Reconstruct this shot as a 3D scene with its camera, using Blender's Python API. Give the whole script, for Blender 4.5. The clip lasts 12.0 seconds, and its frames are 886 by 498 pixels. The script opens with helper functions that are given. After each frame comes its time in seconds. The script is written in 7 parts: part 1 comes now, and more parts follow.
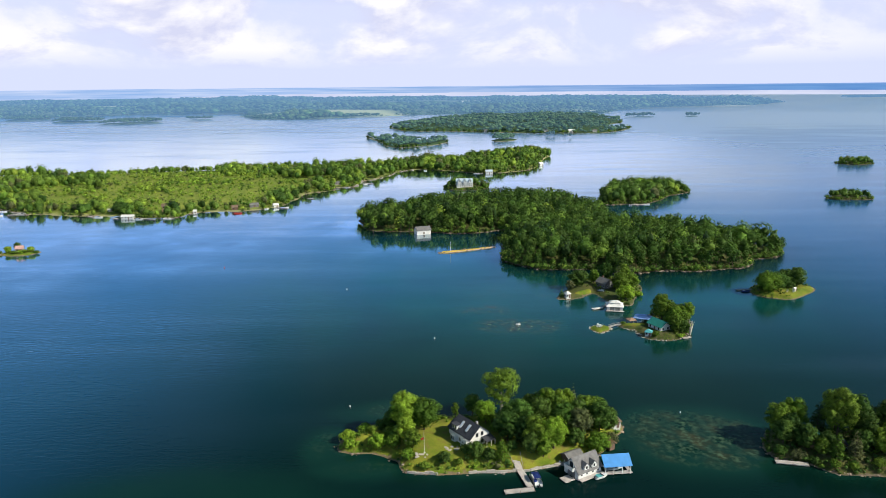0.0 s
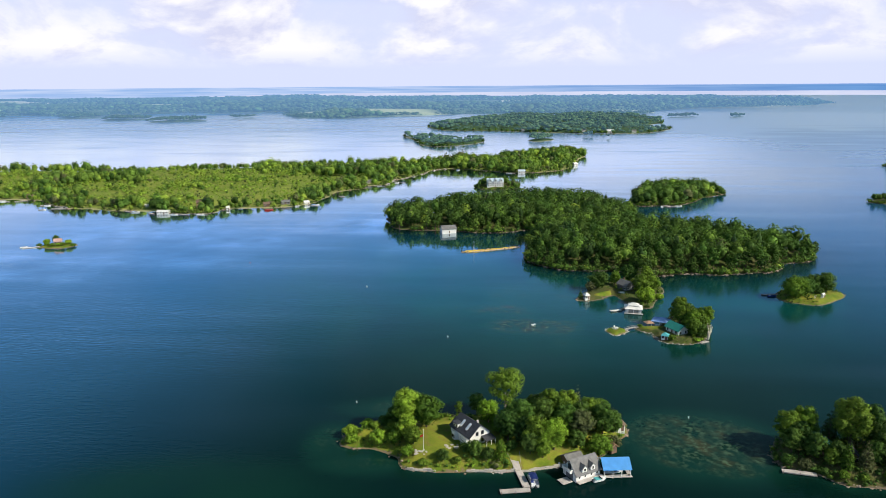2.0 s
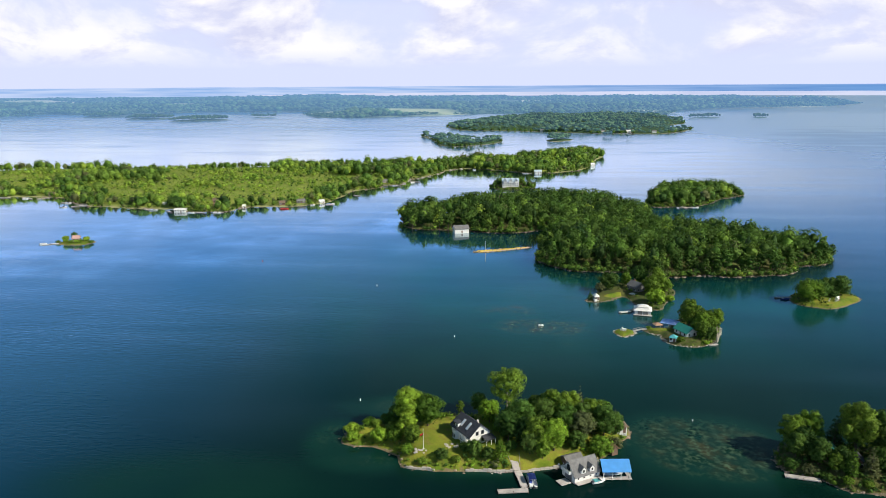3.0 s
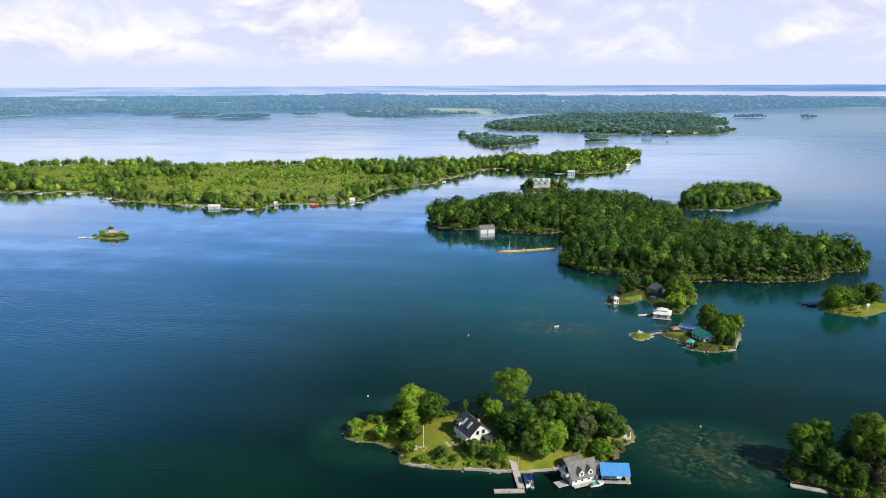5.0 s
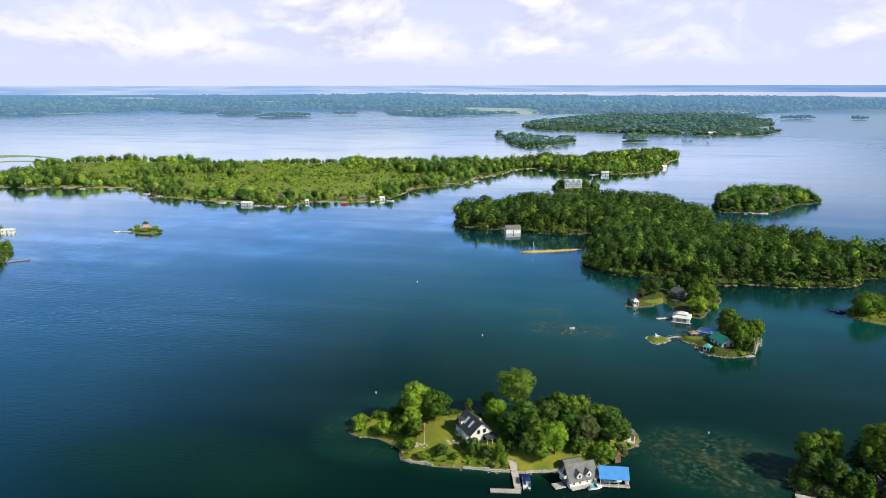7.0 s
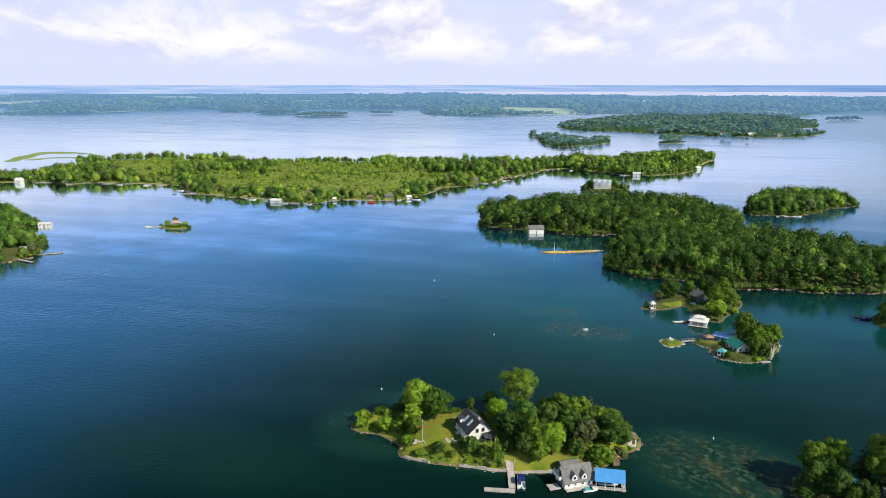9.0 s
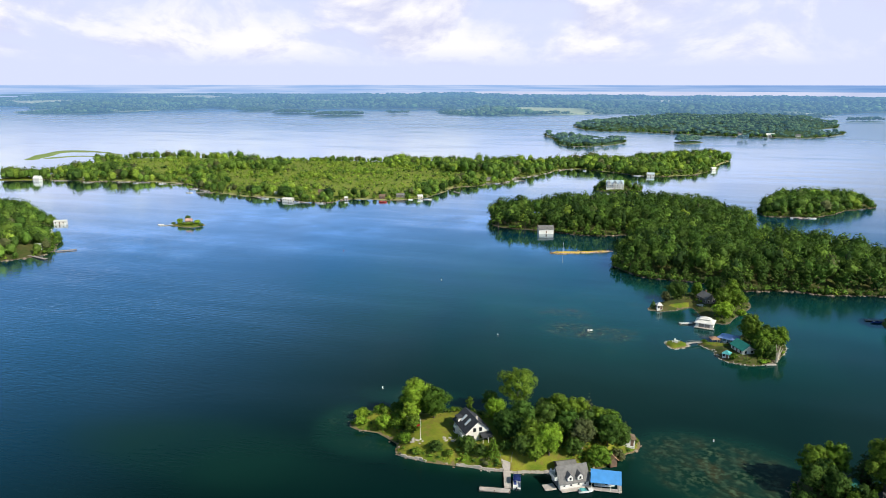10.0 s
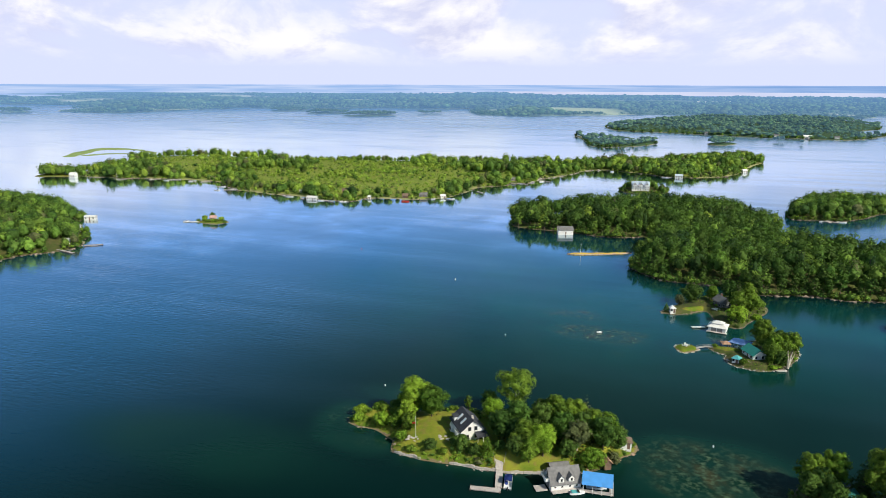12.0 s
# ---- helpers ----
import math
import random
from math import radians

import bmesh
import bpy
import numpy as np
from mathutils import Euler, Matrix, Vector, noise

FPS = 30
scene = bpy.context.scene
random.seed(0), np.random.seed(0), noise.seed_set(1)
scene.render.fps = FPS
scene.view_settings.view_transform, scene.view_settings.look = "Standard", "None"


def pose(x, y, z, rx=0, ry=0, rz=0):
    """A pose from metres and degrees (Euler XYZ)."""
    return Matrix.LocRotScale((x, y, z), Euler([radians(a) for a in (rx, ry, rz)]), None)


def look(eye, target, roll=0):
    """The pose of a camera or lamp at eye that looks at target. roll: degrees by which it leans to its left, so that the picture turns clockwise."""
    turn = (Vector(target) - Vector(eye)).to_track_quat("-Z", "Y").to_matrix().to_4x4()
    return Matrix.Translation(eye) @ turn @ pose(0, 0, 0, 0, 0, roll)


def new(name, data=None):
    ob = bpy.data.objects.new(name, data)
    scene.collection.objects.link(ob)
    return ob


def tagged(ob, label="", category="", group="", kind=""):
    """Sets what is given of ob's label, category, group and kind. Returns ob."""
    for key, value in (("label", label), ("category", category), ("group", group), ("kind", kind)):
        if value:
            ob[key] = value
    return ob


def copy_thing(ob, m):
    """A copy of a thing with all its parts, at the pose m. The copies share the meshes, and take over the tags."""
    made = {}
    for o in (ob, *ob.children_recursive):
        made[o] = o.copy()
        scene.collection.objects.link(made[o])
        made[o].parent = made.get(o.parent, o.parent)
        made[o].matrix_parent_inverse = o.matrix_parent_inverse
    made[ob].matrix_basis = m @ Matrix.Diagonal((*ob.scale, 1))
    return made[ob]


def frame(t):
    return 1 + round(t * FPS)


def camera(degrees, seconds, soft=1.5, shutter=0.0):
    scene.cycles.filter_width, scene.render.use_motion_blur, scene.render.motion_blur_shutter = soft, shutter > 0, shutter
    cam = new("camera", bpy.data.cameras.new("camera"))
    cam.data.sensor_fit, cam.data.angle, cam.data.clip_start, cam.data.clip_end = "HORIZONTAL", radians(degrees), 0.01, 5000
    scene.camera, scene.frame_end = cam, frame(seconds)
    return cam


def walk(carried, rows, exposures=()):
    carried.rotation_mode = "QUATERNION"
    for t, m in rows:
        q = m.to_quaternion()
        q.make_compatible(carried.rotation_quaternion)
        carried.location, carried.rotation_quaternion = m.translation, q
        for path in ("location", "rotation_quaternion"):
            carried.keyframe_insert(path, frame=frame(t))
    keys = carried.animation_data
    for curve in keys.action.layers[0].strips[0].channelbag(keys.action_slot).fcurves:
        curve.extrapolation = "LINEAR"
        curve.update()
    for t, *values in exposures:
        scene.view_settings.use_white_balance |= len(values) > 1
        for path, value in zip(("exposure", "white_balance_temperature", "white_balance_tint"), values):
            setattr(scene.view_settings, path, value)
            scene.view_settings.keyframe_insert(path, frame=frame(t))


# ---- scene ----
# ---------------------------------------------------------------- camera
cam = camera(65.5, 12.0, soft=0.4)
PATH = [
    (0, (36.58, -243.64, 120.11), (36.51, -49.08, 73.78), -0.53),
    (0.5, (39.66, -243.76, 119.99), (36.70, -49.23, 73.64), -0.51),
    (1, (42.72, -243.88, 119.91), (36.87, -49.41, 73.55), -0.48),
    (1.5, (45.78, -243.97, 119.85), (37.02, -49.62, 73.48), -0.45),
    (2, (48.84, -244.03, 119.82), (37.18, -49.84, 73.43), -0.41),
    (2.5, (51.89, -244.07, 119.79), (37.35, -50.07, 73.40), -0.38),
    (3, (54.94, -244.07, 119.78), (37.52, -50.30, 73.38), -0.35),
    (5, (67.03, -243.64, 119.75), (38.12, -51.27, 73.29), -0.22),
    (5.5, (70.03, -243.41, 119.74), (38.25, -51.50, 73.26), -0.18),
    (6, (73.02, -243.14, 119.71), (38.37, -51.73, 73.21), -0.16),
    (6.5, (76.00, -242.81, 119.68), (38.50, -51.95, 73.16), -0.13),
    (7, (78.97, -242.44, 119.64), (38.67, -52.15, 73.10), -0.10),
    (9, (90.75, -240.49, 119.43), (40.02, -52.74, 72.79), -0.01),
    (9.5, (93.67, -239.90, 119.37), (40.58, -52.81, 72.71), 0.02),
    (10, (96.58, -239.28, 119.32), (41.23, -52.84, 72.64), 0.04),
    (10.5, (99.48, -238.63, 119.28), (41.93, -52.87, 72.59), 0.06),
    (11, (102.37, -237.95, 119.26), (42.62, -52.89, 72.55), 0.09),
    (11.5, (105.25, -237.26, 119.25), (43.23, -52.95, 72.53), 0.12),
    (12, (108.13, -236.56, 119.27), (43.64, -53.09, 72.55), 0.15),
]
walk(cam, [(t, look(eye, target, roll)) for t, eye, target, roll in PATH])

# ---------------------------------------------------------------- sky and sun
SUN_TO = Vector((0.86, -0.36, 0.72)).normalized()
sun = new("sun", bpy.data.lights.new("sun", "SUN"))
sun.data.energy, sun.data.angle, sun.data.color = 5.4, radians(0.6), (1.0, 0.93, 0.78)
sun.matrix_world = look(SUN_TO * 800, (0, 0, 0))

world = bpy.data.worlds.new("sky")
scene.world = world
world.use_nodes = True


def sky_nodes():
    nt = world.node_tree
    nt.nodes.clear()
    add, link = nt.nodes.new, nt.links.new
    sky = add("ShaderNodeTexSky")
    sky.sky_type, sky.sun_disc = "NISHITA", False
    sky.sun_elevation = math.asin(SUN_TO.z)
    sky.sun_rotation = math.atan2(SUN_TO.x, SUN_TO.y)
    sky.air_density, sky.dust_density, sky.ozone_density = 1.0, 0.6, 1.5
    blue = add("ShaderNodeVectorMath")
    blue.operation = "SCALE"
    blue.inputs["Scale"].default_value = 0.085
    tint = add("ShaderNodeVectorMath")
    tint.operation = "MULTIPLY"
    tint.inputs[1].default_value = (0.60, 0.92, 0.82)
    link(sky.outputs[0], tint.inputs[0])
    link(tint.outputs[0], blue.inputs[0])
    co = add("ShaderNodeTexCoord")
    sep = add("ShaderNodeSeparateXYZ")
    link(co.outputs["Generated"], sep.inputs[0])
    # cloud banks, flattened towards the horizon
    mapping = add("ShaderNodeMapping")
    mapping.inputs["Scale"].default_value = (5.6, 5.6, 11.0)
    mapping.inputs["Location"].default_value = (3.1, 1.7, 0.4)
    link(co.outputs["Generated"], mapping.inputs[0])
    n1 = add("ShaderNodeTexNoise")
    n1.inputs["Scale"].default_value, n1.inputs["Detail"].default_value = 1.0, 9.0
    n1.inputs["Roughness"].default_value, n1.inputs["Distortion"].default_value = 0.56, 0.3
    link(mapping.outputs[0], n1.inputs["Vector"])
    cover = add("ShaderNodeMapRange")
    cover.interpolation_type = "SMOOTHSTEP"
    cover.inputs["From Min"].default_value, cover.inputs["From Max"].default_value = 0.36, 0.60
    link(n1.outputs["Fac"], cover.inputs["Value"])
    # clouds thin out overhead
    thin = add("ShaderNodeMapRange")
    thin.inputs["From Min"].default_value, thin.inputs["From Max"].default_value = 0.12, 0.19
    thin.inputs["To Min"].default_value, thin.inputs["To Max"].default_value = 1.0, 0.06
    link(sep.outputs["Z"], thin.inputs["Value"])
    amount = add("ShaderNodeMath")
    amount.operation = "MULTIPLY"
    link(cover.outputs[0], amount.inputs[0])
    # a clear band of haze under the cloud bases, and clearer sky to the east
    bases = add("ShaderNodeMapRange")
    bases.inputs["From Min"].default_value, bases.inputs["From Max"].default_value = 0.022, 0.048
    link(sep.outputs["Z"], bases.inputs["Value"])
    east = add("ShaderNodeMapRange")
    east.interpolation_type = "SMOOTHSTEP"
    east.inputs["From Min"].default_value, east.inputs["From Max"].default_value = 0.34, 0.60
    east.inputs["To Min"].default_value, east.inputs["To Max"].default_value = 1.0, 0.45
    link(sep.outputs["X"], east.inputs["Value"])
    share = thin.outputs[0]
    for socket in (bases.outputs[0], east.outputs[0]):
        times = add("ShaderNodeMath")
        times.operation = "MULTIPLY"
        link(share, times.inputs[0])
        link(socket, times.inputs[1])
        share = times.outputs[0]
    link(share, amount.inputs[1])
    # lit tops and lavender undersides
    mapping2 = add("ShaderNodeMapping")
    mapping2.inputs["Scale"].default_value = (5.6, 5.6, 11.0)
    mapping2.inputs["Location"].default_value = (3.14, 1.66, 0.62)
    link(co.outputs["Generated"], mapping2.inputs[0])
    n2 = add("ShaderNodeTexNoise")
    n2.inputs["Scale"].default_value, n2.inputs["Detail"].default_value = 1.0, 9.0
    n2.inputs["Roughness"].default_value, n2.inputs["Distortion"].default_value = 0.56, 0.3
    link(mapping2.outputs[0], n2.inputs["Vector"])
    lit = add("ShaderNodeMath")
    lit.operation = "SUBTRACT"
    link(n1.outputs["Fac"], lit.inputs[0])
    link(n2.outputs["Fac"], lit.inputs[1])
    ramp = add("ShaderNodeValToRGB")
    ramp.color_ramp.elements[0].position, ramp.color_ramp.elements[1].position = 0.30, 0.70
    ramp.color_ramp.elements[0].color = (0.70, 0.72, 0.93, 1)
    ramp.color_ramp.elements[1].color = (1.01, 1.0, 1.06, 1)
    side = add("ShaderNodeMapRange")
    side.inputs["From Min"].default_value, side.inputs["From Max"].default_value = -0.16, 0.14
    link(lit.outputs[0], side.inputs["Value"])
    link(side.outputs[0], ramp.inputs[0])
    # bright haze low over the horizon
    low = add("ShaderNodeMapRange")
    low.inputs["From Min"].default_value, low.inputs["From Max"].default_value = 0.13, 0.24
    low.inputs["To Min"].default_value, low.inputs["To Max"].default_value = 0.95, 0.0
    link(sep.outputs["Z"], low.inputs["Value"])
    pale = add("ShaderNodeMix")
    pale.data_type = "RGBA"
    haze = add("ShaderNodeMix")
    haze.data_type = "RGBA"
    haze.inputs[6].default_value, haze.inputs[7].default_value = (0.75, 0.80, 1.05, 1), (0.38, 0.60, 1.06, 1)
    climb = add("ShaderNodeMapRange")
    climb.inputs["From Min"].default_value, climb.inputs["From Max"].default_value = 0.105, 0.17
    link(sep.outputs["Z"], climb.inputs["Value"])
    link(climb.outputs[0], haze.inputs[0])
    link(haze.outputs[2], pale.inputs[7])
    link(low.outputs[0], pale.inputs[0])
    high = add("ShaderNodeMapRange")
    high.inputs["From Min"].default_value, high.inputs["From Max"].default_value = 0.22, 0.39
    high.inputs["To Min"].default_value, high.inputs["To Max"].default_value = 1.0, 0.0
    link(sep.outputs["Z"], high.inputs["Value"])
    clear = add("ShaderNodeMix")
    clear.data_type = "RGBA"
    clear.inputs[7].default_value = (0.12, 0.35, 0.80, 1)
    link(high.outputs[0], clear.inputs[0])
    link(blue.outputs[0], clear.inputs[6])
    link(clear.outputs[2], pale.inputs[6])
    mix = add("ShaderNodeMix")
    mix.data_type = "RGBA"
    link(amount.outputs[0], mix.inputs[0])
    link(pale.outputs[2], mix.inputs[6])
    link(ramp.outputs[0], mix.inputs[7])
    bg, out = add("ShaderNodeBackground"), add("ShaderNodeOutputWorld")
    bg.inputs["Strength"].default_value = 1.0
    link(mix.outputs[2], bg.inputs[0])
    link(bg.outputs[0], out.inputs[0])


sky_nodes()
scene.view_settings.exposure = 0.0


# ---------------------------------------------------------------- materials
def material(name, rough=0.8, metal=0.0, spec=0.3):
    m = bpy.data.materials.new(name)
    m.use_nodes = True
    b = m.node_tree.nodes["Principled BSDF"]
    b.inputs["Roughness"].default_value = rough
    b.inputs["Metallic"].default_value = metal
    b.inputs["Specular IOR Level"].default_value = spec
    return m, m.node_tree, b


def noise_fac(nt, scale, detail=4.0, stretch=(1, 1, 1), lo=0.35, hi=0.65, space="Object", rot=0.0):
    co = nt.nodes.new("ShaderNodeNewGeometry" if space == "World" else "ShaderNodeTexCoord")
    mp = nt.nodes.new("ShaderNodeMapping")
    mp.inputs["Scale"].default_value = stretch
    mp.inputs["Rotation"].default_value = (0, 0, rot)
    nt.links.new(co.outputs["Position" if space == "World" else "Object"], mp.inputs[0])
    n = nt.nodes.new("ShaderNodeTexNoise")
    n.inputs["Scale"].default_value, n.inputs["Detail"].default_value = scale, detail
    nt.links.new(mp.outputs[0], n.inputs["Vector"])
    r = nt.nodes.new("ShaderNodeMapRange")
    r.inputs["From Min"].default_value, r.inputs["From Max"].default_value = lo, hi
    nt.links.new(n.outputs["Fac"], r.inputs["Value"])
    return r.outputs[0]


def blend(nt, fac, a, b, kind="MIX"):
    """A mix node; a and b are colours or sockets."""
    m = nt.nodes.new("ShaderNodeMix")
    m.data_type, m.blend_type = "RGBA", kind
    for socket, value in ((m.inputs[0], fac), (m.inputs[6], a), (m.inputs[7], b)):
        if isinstance(value, (int, float)):
            socket.default_value = value
        elif isinstance(value, tuple):
            socket.default_value = (*value, 1.0)
        else:
            nt.links.new(value, socket)
    return m.outputs[2]


def maths(nt, op, a, b=0.0):
    m = nt.nodes.new("ShaderNodeMath")
    m.operation = op
    for socket, value in zip(m.inputs, (a, b)):
        if isinstance(value, (int, float)):
            socket.default_value = value
        else:
            nt.links.new(value, socket)
    return m.outputs[0]


def bumped(nt, b, height, strength=0.3, distance=0.05):
    bp = nt.nodes.new("ShaderNodeBump")
    bp.inputs["Strength"].default_value, bp.inputs["Distance"].default_value = strength, distance
    nt.links.new(height, bp.inputs["Height"])
    nt.links.new(bp.outputs[0], b.inputs["Normal"])


def painted(name, colour, rough=0.6, scale=3.0, wear=0.25, metal=0.0, spec=0.3):
    """A surface of one colour with weathering at two scales."""
    m, nt, b = material(name, rough, metal, spec)
    dark = tuple(c * (1 - wear) for c in colour)
    lite = tuple(min(1.0, c * (1 + wear * 0.4)) for c in colour)
    big = noise_fac(nt, scale * 0.25, 3, lo=0.3, hi=0.7)
    fine = noise_fac(nt, scale * 4, 5, lo=0.3, hi=0.7)
    c = blend(nt, big, dark, lite)
    c = blend(nt, maths(nt, "MULTIPLY", fine, 0.35), c, dark)
    nt.links.new(c, b.inputs["Base Color"])
    bumped(nt, b, fine, 0.15, 0.01)
    return m


def foliage(name, dark, lite, warm):
    """Leaves: each tree has its own tint, each leaf its own shade."""
    m, nt, b = material(name, 0.6, 0.0, 0.10)
    info = nt.nodes.new("ShaderNodeObjectInfo")
    at = nt.nodes.new("ShaderNodeAttribute")
    at.attribute_name = "tint"
    tree = maths(nt, "FRACT", maths(nt, "ADD", info.outputs["Random"], at.outputs["Fac"]))
    geo = nt.nodes.new("ShaderNodeNewGeometry")
    leaf = geo.outputs["Random Per Island"]
    c = blend(nt, tree, dark, lite)
    tree2 = maths(nt, "FRACT", maths(nt, "MULTIPLY", tree, 7.31))
    c = blend(nt, maths(nt, "MULTIPLY", tree2, 0.55), c, warm)
    clump = noise_fac(nt, 0.75, 2, lo=0.32, hi=0.68)
    shade = maths(nt, "ADD", maths(nt, "MULTIPLY", leaf, 0.70), maths(nt, "ADD", maths(nt, "MULTIPLY", clump, 0.50), 0.46))
    grey = nt.nodes.new("ShaderNodeCombineColor")
    for i in range(3):
        nt.links.new(shade, grey.inputs[i])
    c = blend(nt, 1.0, c, grey.outputs[0], "MULTIPLY")
    nt.links.new(c, b.inputs["Base Color"])
    tr = nt.nodes.new("ShaderNodeBsdfTranslucent")
    nt.links.new(c, tr.inputs["Color"])
    mx = nt.nodes.new("ShaderNodeMixShader")
    mx.inputs[0].default_value = 0.32
    nt.links.new(b.outputs[0], mx.inputs[1])
    nt.links.new(tr.outputs[0], mx.inputs[2])
    nt.links.new(mx.outputs[0], nt.nodes["Material Output"].inputs[0])
    return m


LEAF = foliage("leaf_green", (0.072, 0.142, 0.018), (0.152, 0.268, 0.027), (0.200, 0.276, 0.034))
LEAF_DARK = foliage("leaf_dark", (0.030, 0.072, 0.016), (0.088, 0.180, 0.030), (0.116, 0.178, 0.034))
LEAF_LIGHT = foliage("leaf_light", (0.182, 0.322, 0.028), (0.238, 0.390, 0.036), (0.290, 0.390, 0.042))
LEAF_OLIVE = foliage("leaf_olive", (0.095, 0.125, 0.045), (0.130, 0.150, 0.060), (0.150, 0.150, 0.065))
LEAF_PINE = foliage("leaf_pine", (0.026, 0.066, 0.018), (0.048, 0.100, 0.026), (0.060, 0.098, 0.026))
LEAF_COOL = foliage("leaf_cool", (0.060, 0.135, 0.026), (0.160, 0.285, 0.042), (0.200, 0.280, 0.048))
LEAF_COOL_LIGHT = foliage("leaf_cool_light", (0.200, 0.330, 0.044), (0.290, 0.430, 0.058), (0.350, 0.425, 0.066))
BARK = painted("bark", (0.16, 0.12, 0.09), 0.9, 6.0, 0.4)
BARK_PALE = painted("bark_pale", (0.50, 0.44, 0.36), 0.85, 6.0, 0.3)
WHITE = painted("white_siding", (0.74, 0.73, 0.70), 0.55, 2.0, 0.12)
GREY_WOOD = painted("weathered_planks", (0.36, 0.33, 0.31), 0.85, 3.0, 0.3)
PALE_DECK = painted("pale_decking", (0.52, 0.47, 0.44), 0.8, 3.0, 0.25)
ROOF_DARK = painted("dark_shingles", (0.055, 0.058, 0.070), 0.8, 4.0, 0.3)
ROOF_GREY = painted("grey_shingles", (0.19, 0.185, 0.185), 0.85, 4.0, 0.3)
ROOF_BROWN = painted("brown_shingles", (0.20, 0.14, 0.10), 0.85, 4.0, 0.3)
BLUE_METAL = painted("blue_metal_roof", (0.07, 0.29, 0.68), 0.45, 2.0, 0.15, 0.0, 0.5)
BLUE_TARP = painted("pale_blue_canopy", (0.32, 0.48, 0.86), 0.6, 2.0, 0.15)
TEAL = painted("teal_metal_roof", (0.03, 0.25, 0.20), 0.45, 2.0, 0.2, 0.0, 0.5)
TEAL_DARK = painted("dark_teal_roof", (0.015, 0.13, 0.12), 0.5, 2.0, 0.2)
RED = painted("red_paint", (0.55, 0.05, 0.03), 0.5, 2.0, 0.2)
PINK = painted("pink_wall", (0.66, 0.48, 0.44), 0.7, 2.0, 0.2)
PALE_ROOF = painted("pale_blue_grey_roof", (0.50, 0.58, 0.66), 0.6, 2.0, 0.15)
ROSE_ROOF = painted("faded_red_roof", (0.55, 0.34, 0.30), 0.7, 2.0, 0.25)
BROWN = painted("brown_boards", (0.17, 0.11, 0.08), 0.8, 3.0, 0.3)
TAN = painted("tan_canvas", (0.42, 0.25, 0.16), 0.8, 3.0, 0.2)
YELLOW = painted("yellow_boom", (0.62, 0.38, 0.03), 0.6, 2.0, 0.25)
ROCK = painted("shore_rock", (0.33, 0.26, 0.20), 0.9, 0.8, 0.45)
STONE = painted("pale_stone", (0.52, 0.47, 0.42), 0.9, 1.2, 0.35)
GEL = painted("white_gelcoat", (0.80, 0.80, 0.80), 0.25, 1.0, 0.06, 0.0, 0.5)
NAVY = painted("navy_canvas", (0.03, 0.06, 0.26), 0.7, 3.0, 0.2)
AQUA = painted("aqua_cover", (0.10, 0.42, 0.44), 0.6, 3.0, 0.2)
ALUM = painted("aluminium", (0.62, 0.63, 0.65), 0.35, 3.0, 0.15, 0.8)
BRICK = painted("brick_chimney", (0.36, 0.20, 0.15), 0.9, 5.0, 0.35)


def glass_material():
    m, nt, b = material("window_glass", 0.06, 0.0, 0.5)
    b.inputs["Base Color"].default_value = (0.02, 0.025, 0.03, 1)
    return m


GLASS = glass_material()


def haze_glow(m, near, far, glow):
    """Far country with its pale blue air veil painted as emission, thickening with distance."""
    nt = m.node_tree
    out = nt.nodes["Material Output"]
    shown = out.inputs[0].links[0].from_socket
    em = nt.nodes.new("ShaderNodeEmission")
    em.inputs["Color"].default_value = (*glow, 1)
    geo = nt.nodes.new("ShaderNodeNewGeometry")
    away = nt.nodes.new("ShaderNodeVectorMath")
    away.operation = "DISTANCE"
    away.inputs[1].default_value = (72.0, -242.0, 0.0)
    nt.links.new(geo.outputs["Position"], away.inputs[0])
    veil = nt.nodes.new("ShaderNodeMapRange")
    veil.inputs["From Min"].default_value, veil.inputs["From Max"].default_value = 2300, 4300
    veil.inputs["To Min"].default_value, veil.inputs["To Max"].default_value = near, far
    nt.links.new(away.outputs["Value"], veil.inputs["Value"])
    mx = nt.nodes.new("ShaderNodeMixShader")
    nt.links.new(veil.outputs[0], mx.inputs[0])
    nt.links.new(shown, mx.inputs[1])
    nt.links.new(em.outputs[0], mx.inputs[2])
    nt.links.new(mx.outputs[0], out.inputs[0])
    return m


# haze colour that the far foliage and ground give off
HAZE_BLUE = (0.20, 0.41, 0.76)
LEAF_FAR = haze_glow(foliage("leaf_far", (0.045, 0.115, 0.045), (0.125, 0.240, 0.075), (0.165, 0.235, 0.080)), 0.12, 0.30, HAZE_BLUE)
LEAF_SHORE = haze_glow(foliage("leaf_far_shore", (0.045, 0.110, 0.050), (0.085, 0.165, 0.060), (0.120, 0.165, 0.070)), 0.22, 0.70, HAZE_BLUE)
LEAF_HAZY_MAINLAND = haze_glow(foliage("leaf_hazy_mainland", (0.020, 0.065, 0.030), (0.120, 0.230, 0.080), (0.170, 0.230, 0.090)), 0.26, 0.72, HAZE_BLUE)


